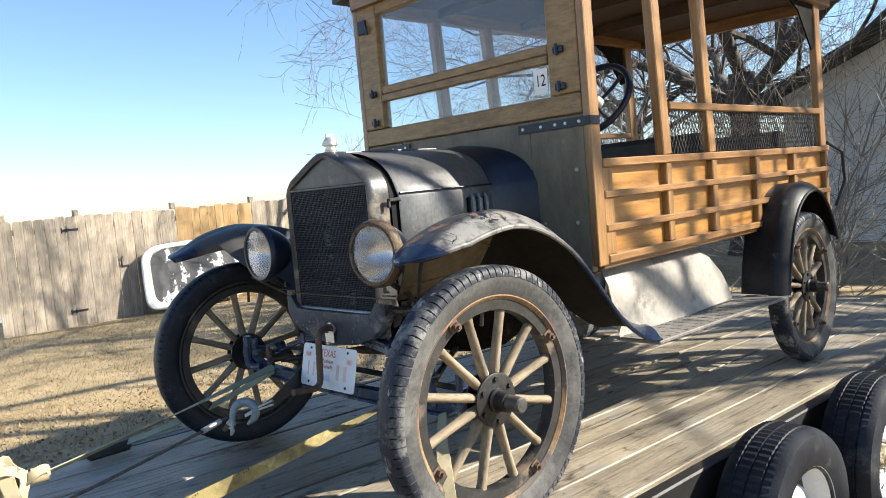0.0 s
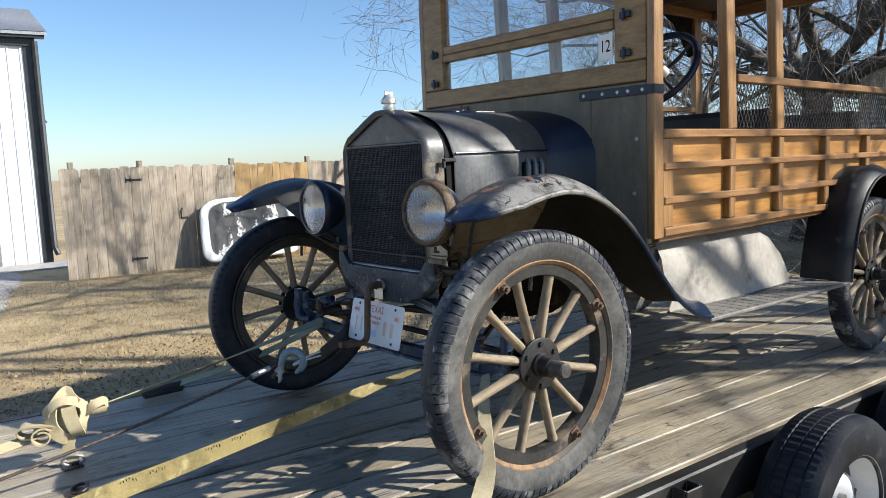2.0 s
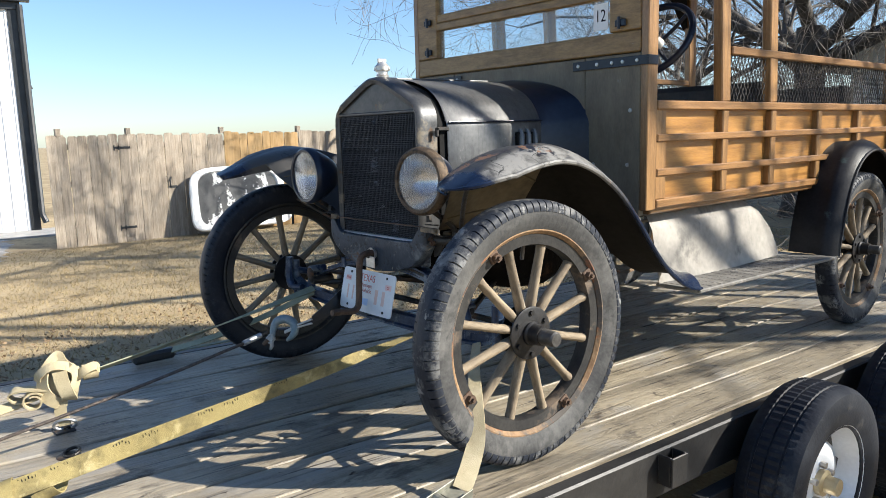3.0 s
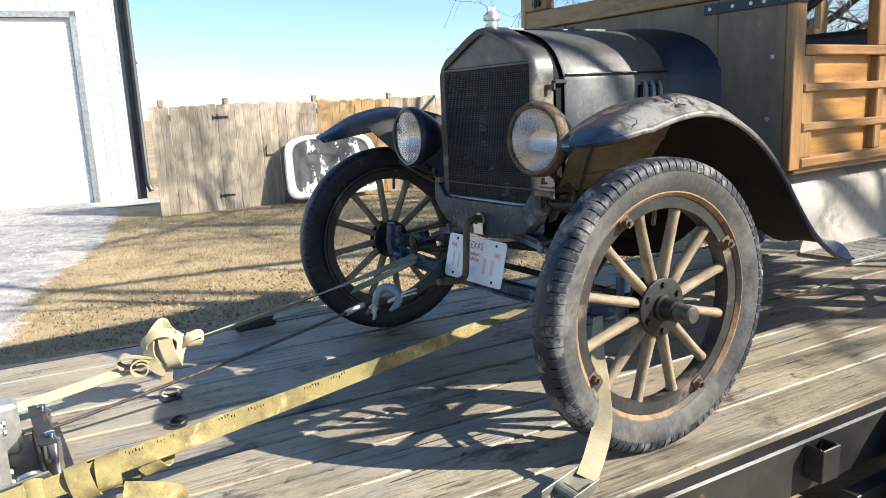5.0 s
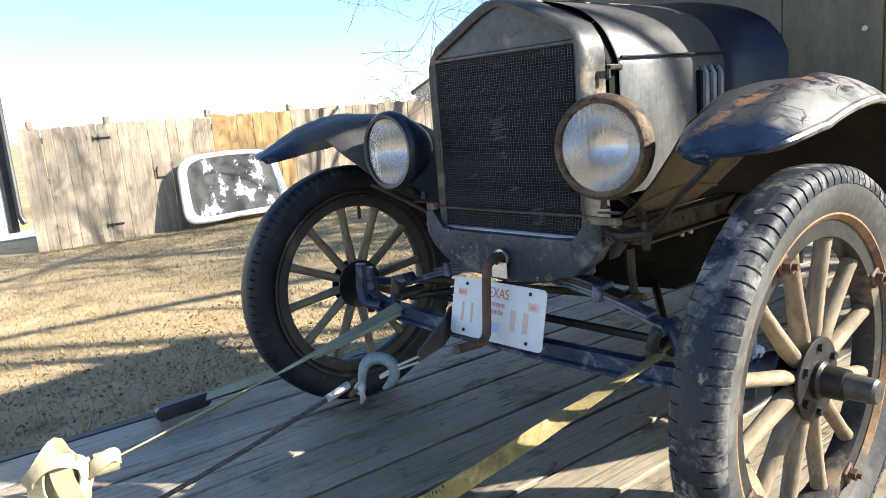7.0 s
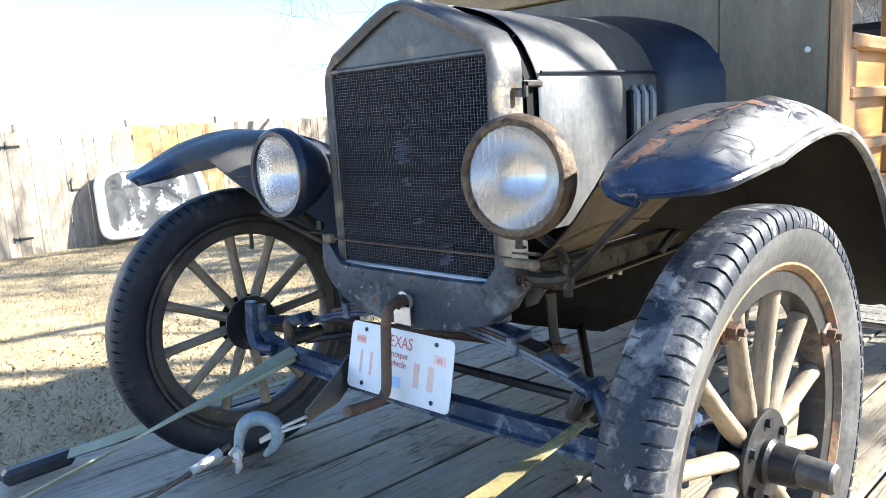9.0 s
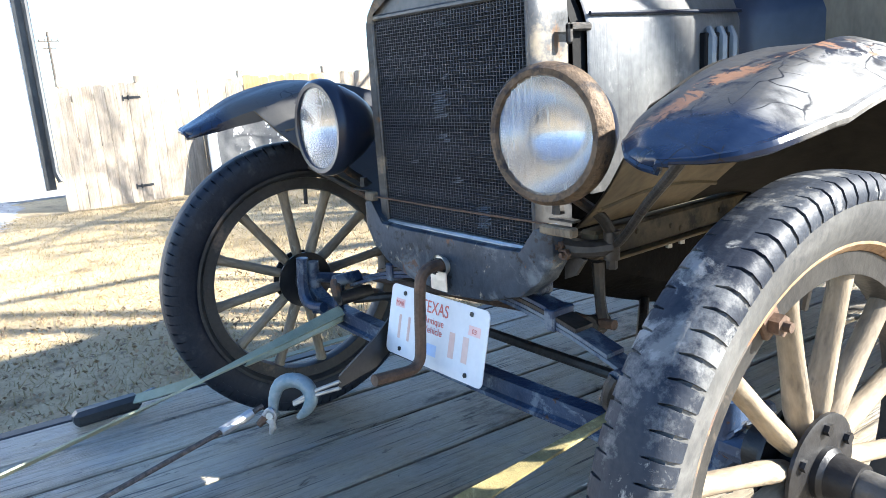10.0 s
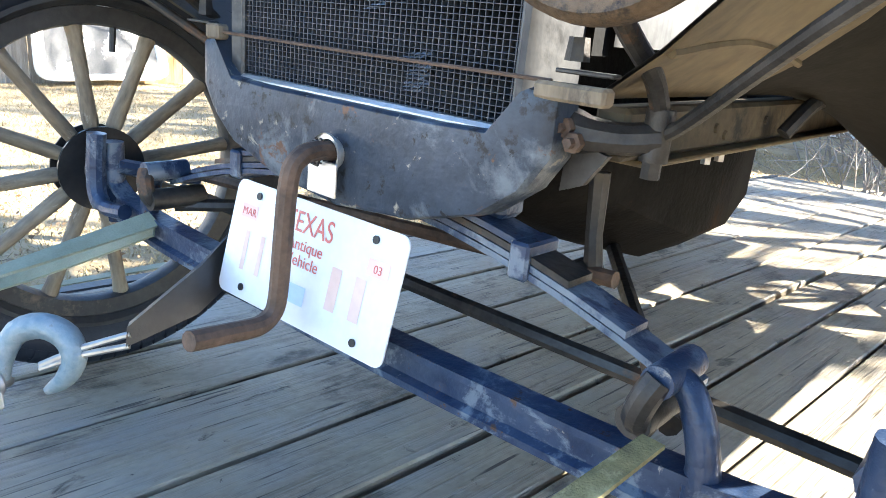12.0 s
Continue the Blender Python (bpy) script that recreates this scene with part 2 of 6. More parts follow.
BEAD = mat("rust_streaked_rim_edge", (0.17, 0.10, 0.05), (0.36, 0.24, 0.13), 0.75, 0.2, 9, bump=0.3,
           spot=(0.08, 0.07, 0.06), spot_scale=5, spot_at=0.50, more=(((0.30, 0.10, 0.03), 6, 0.60, 0.05),))
SPOKE = mat("dusty_spoke_wood", (0.103, 0.079, 0.052), (0.267, 0.211, 0.138), 0.78, 0.0, 26, (1, 1, 0.3), 0.25, 140,
            spot=(0.052, 0.043, 0.034), spot_scale=20, spot_at=0.64, vary=0.12, more=(((0.344, 0.310, 0.241), 30, 0.66, 0.04),))
OAK = mat("varnished_oak", (0.147, 0.071, 0.020), (0.286, 0.151, 0.051), 0.42, 0.0, 5, (1, 1, 9), 0.12, 60, vary=0.10, coat=0.3, grain=(120, 5, 120, 0.45))
OAKV = mat("varnished_oak_upright", (0.155, 0.077, 0.023), (0.302, 0.167, 0.058), 0.42, 0.0, 5, (9, 9, 1), 0.12, 60, vary=0.10, coat=0.3, grain=(120, 120, 5, 0.45))
PANEL = mat("golden_wood_panel", (0.217, 0.099, 0.020), (0.387, 0.198, 0.046), 0.38, 0.0, 3, (3, 1, 14), 0.06, 40, vary=0.08, coat=0.35, grain=(40, 2.5, 26, 0.5))
# a much darker brown than OAK, for the roof lining and inner bows
OAKD = mat("dark_brown_roof_wood", (0.028, 0.013, 0.005), (0.068, 0.032, 0.011), 0.5, 0.0, 5, (2, 9, 1), 0.1, 60)
OLIVE = mat("olive_varnished_frame", (0.162, 0.095, 0.032), (0.288, 0.180, 0.065), 0.45, 0.0, 6, (2, 2, 6), 0.12, 60,
            spot=(0.450, 0.405, 0.324), spot_scale=16, spot_at=0.72, vary=0.06, grain=(14, 120, 120, 0.4))
COWLP = mat("grey_brown_firewall_board", (0.105, 0.086, 0.055), (0.178, 0.146, 0.094), 0.55, 0.0, 4, (3, 1, 1), 0.08, 60,
            spot=(0.24, 0.22, 0.19), spot_scale=13, spot_at=0.7)
GREYAPRON = mat("dusty_grey_splash_apron", (0.186, 0.170, 0.147), (0.325, 0.302, 0.263), 0.6, 0.0, 4, bump=0.08, fine=40,
                spot=(0.124, 0.116, 0.101), spot_scale=6, spot_at=0.62)
BOARDP = mat("worn_black_running_board", (0.07, 0.066, 0.060), (0.19, 0.18, 0.16), 0.6, 0.0, 5, bump=0.15, fine=50,
             spot=(0.30, 0.28, 0.24), spot_scale=7, spot_at=0.62)
ALU = mat("dull_aluminium", (0.50, 0.49, 0.46), (0.72, 0.70, 0.66), 0.42, 0.85, 20, bump=0.2)
CORE = mat("radiator_fin_metal", (0.026, 0.030, 0.038), (0.075, 0.081, 0.094), 0.45, 0.1, 20, bump=0.1, spec=0.2)
BENTFIN = mat("bent_bright_fins", (0.12, 0.14, 0.17), (0.27, 0.295, 0.33), 0.4, 0.5, 30, bump=0.1)
SHELL = mat("worn_radiator_shell", (0.034, 0.036, 0.040), (0.090, 0.090, 0.090), 0.42, 0.35, 7, bump=0.12,
            spot=(0.20, 0.17, 0.125), spot_scale=9, spot_at=0.62, spot_rough=0.7,
            more=(((0.11, 0.065, 0.035), 16, 0.63, 0.03), ((0.02, 0.02, 0.021), 7, 0.59, 0.05)))
HEADRIM = mat("corroded_headlamp_rim", (0.05, 0.033, 0.019), (0.15, 0.105, 0.064), 0.65, 0.35, 26, bump=0.5, fine=140,
              spot=(0.025, 0.02, 0.018), spot_scale=34, spot_at=0.55)
WHITEP = mat("white_plate_enamel", (0.648, 0.657, 0.666), (0.738, 0.738, 0.738), 0.4, 0.0, 8, bump=0.03)
REDP = mat("red_print", (0.52, 0.11, 0.09), (0.64, 0.18, 0.14), 0.5)
PINKP = mat("faded_red_sticker", (0.70, 0.45, 0.41), (0.78, 0.54, 0.50), 0.5)
BROWNP = mat("faded_brown_print", (0.60, 0.42, 0.35), (0.70, 0.52, 0.45), 0.5)
BLUEP = mat("pale_blue_print", (0.35, 0.5, 0.78), (0.5, 0.63, 0.85), 0.5)
# black for print, and for sheets that stand in for shade in openings
INK_AND_SHADE = mat("black_ink_and_shade", (0.006, 0.006, 0.006), (0.012, 0.012, 0.012), 0.7, spec=0.1)
PAPER = mat("white_card", (0.75, 0.75, 0.73), (0.82, 0.82, 0.8), 0.7)
DECKW = mat("weathered_deck_plank", (0.205, 0.172, 0.122), (0.36, 0.31, 0.225), 0.46, 0.0, 2.6, (1.8, 0.9, 1), 0.5, 46,
            spot=(0.10, 0.084, 0.064), spot_scale=4.2, spot_at=0.60, vary=0.10, edge=0.05, spot_rough=0.6,
            more=(((0.27, 0.25, 0.215), 2.4, 0.57, 0.07), ((0.075, 0.06, 0.045), 9, 0.645, 0.03), ((0.06, 0.045, 0.033), 22, 0.67, 0.02)), grain=(60, 1.1, 30, 0.5))


def deck_cracks():
    """Adds the short dark checks that open along the grain of old planks."""
    nt = DECKW.node_tree
    n, link = nt.nodes, nt.links.new
    bsdf = n["Principled BSDF"]
    base = bsdf.inputs["Base Color"].links[0].from_socket
    co, mp, cr, sh = n.new("ShaderNodeTexCoord"), n.new("ShaderNodeMapping"), n.new("ShaderNodeTexNoise"), n.new("ShaderNodeMapRange")
    info, away = n.new("ShaderNodeObjectInfo"), n.new("ShaderNodeVectorMath")
    away.operation = "SCALE"
    away.inputs[0].default_value = (5.0, 9.0, 3.0)
    link(info.outputs["Random"], away.inputs["Scale"])
    link(away.outputs[0], mp.inputs["Location"])
    link(co.outputs["Object"], mp.inputs["Vector"])
    mp.inputs["Scale"].default_value = (110, 3.4, 60)
    cr.inputs["Scale"].default_value, cr.inputs["Detail"].default_value, cr.inputs["Distortion"].default_value = 1.0, 2.5, 0.5
    link(mp.outputs[0], cr.inputs["Vector"])
    sh.inputs["From Min"].default_value, sh.inputs["From Max"].default_value = 0.64, 0.68
    link(cr.outputs["Fac"], sh.inputs["Value"])
    mx = n.new("ShaderNodeMix")
    mx.data_type = "RGBA"
    link(sh.outputs[0], mx.inputs["Factor"])
    link(base, mx.inputs["A"])
    mx.inputs["B"].default_value = (0.05, 0.04, 0.03, 1)
    link(mx.outputs["Result"], bsdf.inputs["Base Color"])


deck_cracks()
TRAILER = mat("black_trailer_steel", (0.012, 0.012, 0.013), (0.03, 0.029, 0.028), 0.45, 0.1, 6, bump=0.15,
              spot=(0.20, 0.09, 0.04), spot_scale=6, spot_at=0.70, spot_rough=0.85)
STRAPY = mat("yellow_webbing", (0.198, 0.155, 0.056), (0.327, 0.267, 0.107), 0.85, 0.0, 7, bump=0.4, fine=420,
             spot=(0.095, 0.077, 0.034), spot_scale=9, spot_at=0.57, edge=0.10, more=(((0.396, 0.335, 0.163), 16, 0.62, 0.05),))
STRAPC = mat("faded_cream_webbing", (0.361, 0.297, 0.172), (0.533, 0.456, 0.292), 0.88, 0.0, 8, bump=0.4, fine=420,
             spot=(0.215, 0.189, 0.112), spot_scale=9, spot_at=0.68)
STRAPG = mat("faded_green_webbing", (0.21, 0.215, 0.14), (0.33, 0.335, 0.235), 0.88, 0.0, 8, bump=0.4, fine=420)
CEDAR = mat("weathered_fence_board", (0.286, 0.232, 0.170), (0.464, 0.395, 0.310), 0.8, 0.0, 3, (6, 6, 0.8), 0.3, 40,
            spot=(0.170, 0.132, 0.093), spot_scale=4, spot_at=0.68, vary=0.16, grain=(90, 90, 2.2, 0.6))
CEDARN = mat("fresh_fence_board", (0.387, 0.240, 0.093), (0.526, 0.356, 0.170), 0.75, 0.0, 3, (6, 6, 0.8), 0.2, 40, vary=0.10)
SIDING = mat("white_metal_siding", (0.76, 0.77, 0.78), (0.82, 0.82, 0.82), 0.4, 0.0, 2, bump=0.02)
TRIMB = mat("dark_trim_metal", (0.02, 0.022, 0.025), (0.04, 0.042, 0.045), 0.4, 0.2, 5)
CONC = mat("concrete", (0.32, 0.31, 0.29), (0.5, 0.48, 0.45), 0.85, 0.0, 4, bump=0.3)
BARK = mat("grey_bark", (0.03, 0.026, 0.022), (0.11, 0.097, 0.083), 0.9, 0.0, 6, (3, 3, 0.7), 0.8, 40)
TWIG = mat("pale_twigs", (0.09, 0.075, 0.06), (0.27, 0.235, 0.20), 0.85, 0.0, 9, bump=0.2)
GRASS = mat("dry_grass_blades", (0.232, 0.170, 0.074), (0.387, 0.302, 0.155), 0.85, 0.0, 3, bump=0.0, vary=0.3, island=True,
            spot=(0.132, 0.147, 0.046), spot_scale=0.9, spot_at=0.66)
EARTH = mat("dry_lawn", (0.248, 0.186, 0.097), (0.433, 0.341, 0.201), 0.95, 0.0, 0.7, bump=0.7, fine=45,
            spot=(0.116, 0.085, 0.046), spot_scale=2.6, spot_at=0.62, edge=0.08, more=(((0.139, 0.105, 0.062), 14, 0.62, 0.05), ((0.480, 0.402, 0.255), 22, 0.64, 0.04)))
GRAVEL = mat("pale_gravel", (0.224, 0.215, 0.202), (0.447, 0.430, 0.408), 0.9, 0.0, 5, bump=0.9, fine=30, vary=0.25, island=True)
SHINGLE = mat("dark_shingles", (0.02, 0.02, 0.021), (0.05, 0.048, 0.046), 0.85, 0.0, 6, bump=0.5)
HOUSEW = mat("white_brick_wall", (0.60, 0.59, 0.56), (0.74, 0.73, 0.70), 0.8, 0.0, 3, bump=0.3)
LIDP = mat("flaking_white_lid_paint", (0.70, 0.70, 0.69), (0.8, 0.8, 0.79), 0.5, 0.0, 5, bump=0.2)
LIDIN = mat("peeling_lid_lining", (0.04, 0.042, 0.045), (0.10, 0.10, 0.10), 0.7, 0.0, 3, bump=0.4,
            spot=(0.70, 0.70, 0.69), spot_scale=3.2, spot_at=0.57, edge=0.012)
PLASTIC = mat("black_plastic", (0.015, 0.015, 0.016), (0.03, 0.03, 0.03), 0.4)
CHROME = mat("shiny_roller_steel", (0.45, 0.45, 0.46), (0.65, 0.65, 0.66), 0.16, 1.0, 15, bump=0.05)
GALV = mat("galvanised_steel", (0.26, 0.27, 0.28), (0.45, 0.46, 0.47), 0.5, 0.8, 20, bump=0.15)
COTTON = mat("whitewall_wheel_paint", (0.62, 0.63, 0.64), (0.75, 0.76, 0.77), 0.35, 0.1, 6, bump=0.03)
ROPE = mat("wire_rope", (0.05, 0.045, 0.04), (0.16, 0.13, 0.11), 0.6, 0.6, 60, bump=0.6, fine=300)
SEAT = mat("black_seat_leather", (0.02, 0.019, 0.018), (0.05, 0.045, 0.04), 0.5, 0.0, 10, bump=0.25)
LEATHER = mat("black_roof_leather", (0.006, 0.006, 0.006), (0.016, 0.015, 0.015), 0.7, 0.0, 10, bump=0.2, spec=0.05)
MESHW = mat("wire_mesh", (0.05, 0.05, 0.05), (0.13, 0.12, 0.11), 0.5, 0.7, 20)
LEAFL = mat("fallen_leaves", (0.13, 0.085, 0.045), (0.32, 0.22, 0.125), 0.9, 0.0, 5, bump=0, vary=0.3, island=True)


def glass(name, tint, haze, rough=0.03, flute=0.0):
    """A thin pane: clear, with its surface gloss and a pale film of dust, striped where fluted."""
    m = bpy.data.materials.new(name)
    m.use_nodes = True
    nt = m.node_tree
    n, link = nt.nodes, nt.links.new
    n.remove(n["Principled BSDF"])
    clear, gloss, dust = n.new("ShaderNodeBsdfTransparent"), n.new("ShaderNodeBsdfGlossy"), n.new("ShaderNodeBsdfDiffuse")
    clear.inputs["Color"].default_value = (*tint, 1)
    gloss.inputs["Roughness"].default_value = rough
    dust.inputs["Color"].default_value = (0.6, 0.6, 0.58, 1)
    lw = n.new("ShaderNodeLayerWeight")
    pw = n.new("ShaderNodeMath")
    pw.operation = "POWER"
    pw.inputs[1].default_value = 4.0
    link(lw.outputs["Facing"], pw.inputs[0])
    fr = n.new("ShaderNodeMapRange")
    fr.inputs["To Min"].default_value = 0.04
    link(pw.outputs[0], fr.inputs["Value"])
    a, b = n.new("ShaderNodeMixShader"), n.new("ShaderNodeMixShader")
    spots = n.new("ShaderNodeTexNoise")
    spots.inputs["Scale"].default_value = 3
    mr = n.new("ShaderNodeMapRange")
    mr.inputs["To Max"].default_value = haze * 2
    link(spots.outputs["Fac"], mr.inputs["Value"])
    film = mr.outputs[0]
    if flute:
        # dust lies thicker in the grooves between the upright flutes
        # stripes painted into the film for the light that upright flutes would bend
        co, sep = n.new("ShaderNodeTexCoord"), n.new("ShaderNodeSeparateXYZ")
        link(co.outputs["Object"], sep.inputs[0])
        turn, wave, deep, film_node = (n.new("ShaderNodeMath") for _ in range(4))
        turn.operation, wave.operation, deep.operation, film_node.operation = "MULTIPLY", "SINE", "MULTIPLY_ADD", "MULTIPLY"
        link(sep.outputs["X"], turn.inputs[0])
        turn.inputs[1].default_value = 2 * math.pi / flute
        link(turn.outputs[0], wave.inputs[0])
        link(wave.outputs[0], deep.inputs[0])
        deep.inputs[1].default_value, deep.inputs[2].default_value = 0.42, 0.95
        link(deep.outputs[0], film_node.inputs[0])
        link(mr.outputs[0], film_node.inputs[1])
        film = film_node.outputs[0]
    link(film, a.inputs["Fac"])
    link(clear.outputs[0], a.inputs[1])
    link(dust.outputs[0], a.inputs[2])
    link(fr.outputs[0], b.inputs["Fac"])
    link(a.outputs[0], b.inputs[1])
    link(gloss.outputs[0], b.inputs[2])
    link(b.outputs[0], n["Material Output"].inputs["Surface"])
    return m


PANE = glass("windscreen_glass", (0.93, 0.95, 0.96), 0.06)
REFLECT = mat("tarnished_reflector", (0.55, 0.55, 0.55), (0.75, 0.74, 0.72), 0.22, 0.95, 12, bump=0.05)
# the lens film is dust plus painted brightness of sky in the reflector
LENS = glass("striped_film_lens_glass", (0.93, 0.94, 0.97), 0.24, 0.10, 0.0135)

# ---- building helpers ----


class Shape:
    """Collects vertices and faces for one mesh."""

    def __init__(self):
        self.v, self.f = [], []

    def add(self, verts, faces):
        o = len(self.v)
        self.v += [tuple(p) for p in verts]
        self.f += [tuple(i + o for i in f) for f in faces]
        return self

    def box(self, a, b, c=0.003, m=None):
        """A box from corner a to corner b with chamfered edges."""
        lo, hi = [min(p, q) for p, q in zip(a, b)], [max(p, q) for p, q in zip(a, b)]
        c = min(c, *(0.3 * (h - l) for l, h in zip(lo, hi)))
        vs, idx = [], {}
        for sx in (0, 1):
            for sy in (0, 1):
                for sz in (0, 1):
                    s = (sx, sy, sz)
                    for ax in range(3):
                        p = [(hi if s[i] else lo)[i] + (0 if i == ax else (-c if s[i] else c)) for i in range(3)]
                        idx[s, ax] = len(vs)
                        vs.append(Vector(p))
        fs = []
        for ax in range(3):
            u, w = (ax + 1) % 3, (ax + 2) % 3
            for d in (0, 1):
                q = []
                for su, sw in ((0, 0), (1, 0), (1, 1), (0, 1)):
                    s = [0, 0, 0]
                    s[ax], s[u], s[w] = d, su, sw
                    q.append(idx[tuple(s), ax])
                fs.append(q if d else q[::-1])
                e = []
                for su in (0, 1):
                    s1, s2 = [0, 0, 0], [0, 0, 0]
                    for s, k in ((s1, 0), (s2, 1)):
                        s[u], s[w], s[ax] = d, su, k
                    e = [idx[tuple(s1), u], idx[tuple(s2), u], idx[tuple(s2), w], idx[tuple(s1), w]]
                    fs.append(e if (d ^ su) else e[::-1])
        for s in {k[0] for k in idx}:
            q = [idx[s, 0], idx[s, 1], idx[s, 2]]
            fs.append(q if sum(s) % 2 else q[::-1])
        if m is not None:
            vs = [m @ p for p in vs]
        return self.add(vs, fs)

    def loft(self, rings, close=True, caps=True):
        """Joins rings of equally many points."""
        k, vs, fs = len(rings[0]), [p for r in rings for p in r], []
        for i in range(len(rings) - 1):
            for j in range(k if close else k - 1):
                j2 = (j + 1) % k
                fs.append((i * k + j, i * k + j2, (i + 1) * k + j2, (i + 1) * k + j))
        if close and caps:
            fs += [tuple(range(k))[::-1], tuple(range((len(rings) - 1) * k, len(rings) * k))]
        return self.add(vs, fs)

    def tube(self, pts, r, n=8, caps=True):
        """A round bar along pts; r: one radius, or one for each point."""
        pts = [Vector(p) for p in pts]
        rs = r if isinstance(r, (list, tuple)) else [r] * len(pts)
        rings, up = [], None
        for i, p in enumerate(pts):
            d = (pts[min(i + 1, len(pts) - 1)] - pts[max(i - 1, 0)]).normalized()
            if up is None:
                up = d.orthogonal().normalized()
            up = (up - d * up.dot(d)).normalized()
            w = d.cross(up)
            rings.append([p + (up * math.cos(a) + w * math.sin(a)) * rs[i] for a in (2 * math.pi * k / n for k in range(n))])
        return self.loft(rings, True, caps)

    def strip(self, pts, normals, width, thick=0.003):
        """A flat band along pts that lies across its normals."""
        pts = [Vector(p) for p in pts]
        rings = []
        for i, p in enumerate(pts):
            d = (pts[min(i + 1, len(pts) - 1)] - pts[max(i - 1, 0)]).normalized()
            nn = Vector(normals[i] if isinstance(normals, list) else normals)
            w = d.cross(nn).normalized() * (width[i] if isinstance(width, list) else width) / 2
            h = w.cross(d).normalized() * thick / 2
            rings.append([p - w - h, p + w - h, p + w + h, p - w + h])
        return self.loft(rings)

    def lathe(self, prof, m=None, n=32, close=False):
        """Turns a profile of (radius, along) about the x axis, then places it by m."""
        rings = []
        for k in range(n):
            a = 2 * math.pi * k / n
            rings.append([Vector((h, r * math.cos(a), r * math.sin(a))) for r, h in prof])
        if m is not None:
            rings = [[m @ p for p in r] for r in rings]
        rings.append(rings[0])
        k, vs, fs = len(prof), [p for r in rings[:-1] for p in r], []
        for i in range(n):
            i2 = (i + 1) % n
            for j in range(k if close else k - 1):
                j2 = (j + 1) % k
                fs.append((i * k + j, i * k + j2, i2 * k + j2, i2 * k + j))
        return self.add(vs, fs)

    def mesh(self, name, material, smooth=35):
        me = bpy.data.meshes.new(name)
        me.from_pydata(self.v, [], self.f)
        me.materials.append(material)
        bm = bmesh.new()
        bm.from_mesh(me)
        bmesh.ops.remove_doubles(bm, verts=bm.verts, dist=1e-6) if len(bm.verts) < 6000 else None
        bmesh.ops.recalc_face_normals(bm, faces=bm.faces)
        for f in bm.faces:
            f.smooth = smooth > 0
        if smooth > 0:
            for e in bm.edges:
                if len(e.link_faces) == 2 and e.calc_face_angle(0) > radians(smooth):
                    e.smooth = False
        bm.to_mesh(me)
        bm.free()
        return me


def part(name, shape, material, parent, label="", m=None, smooth=35):
    """Links a shape (or a ready mesh) as one mesh object under a thing or a part."""
    me = shape.mesh(name, material, smooth) if isinstance(shape, Shape) else shape
    ob = new(name, me)
    ob.parent = parent
    if m is not None:
        ob.matrix_basis = m
    if label:
        ob["label"] = label
    return ob


def thing(name, label, category, at=(0, 0, 0), group="", kind=""):
    ob = new(name)
    ob.location = at
    ob.empty_display_size = 0.1
    return tagged(ob, label, category, group, kind)


def single(name, shape, material, label, category, group="", kind="", at=None, smooth=35):
    """A thing that is one mesh; at: its base, about which the shape is given."""
    ob = new(name, shape.mesh(name, material, smooth))
    if at is not None:
        ob.location = at
    return tagged(ob, label, category, group, kind)


def arc(n, r, cx=0, cy=0, a0=0, a1=360):
    return [(cx + r * math.cos(radians(a0 + (a1 - a0) * k / n)), cy + r * math.sin(radians(a0 + (a1 - a0) * k / n))) for k in range(n + 1)]


def smooth_line(pts, n=8):
    """A Catmull-Rom line through pts."""
    p = [Vector(q) for q in pts]
    p = [p[0] * 2 - p[1]] + p + [p[-1] * 2 - p[-2]]
    out = []
    for i in range(1, len(p) - 2):
        a, b, c, d = p[i - 1:i + 3]
        for k in range(n):
            t = k / n
            out.append(0.5 * (2 * b + (c - a) * t + (2 * a - 5 * b + 4 * c - d) * t * t + (3 * b - a - 3 * c + d) * t ** 3))
    return out + [p[-2]]

# ---- ground and surroundings ----
GZ = -0.57


def ground():
    s = Shape()
    n = 60
    xs = [-400, -150, -60] + [-30 + 1.0 * i for i in range(n)] + [60, 150, 400]
    ys = [-400, -150, -60] + [-25 + 1.0 * i for i in range(n)] + [60, 150, 400]
    vs = [(x, y, GZ + (0.05 * noise.noise(Vector((x * 0.35, y * 0.35, 0))) if abs(x) < 40 and abs(y) < 45 else 0)) for y in ys for x in xs]
    w = len(xs)
    fs = [(j * w + i, j * w + i + 1, (j + 1) * w + i + 1, (j + 1) * w + i) for j in range(len(ys) - 1) for i in range(w - 1)]
    s.add(vs, fs)
    single("ground", s, EARTH, "dry winter lawn with bare patches and leaf litter", "ground", kind="structure")


ground()

FX = -9.78                            # the fence's face
FBOT = -0.62


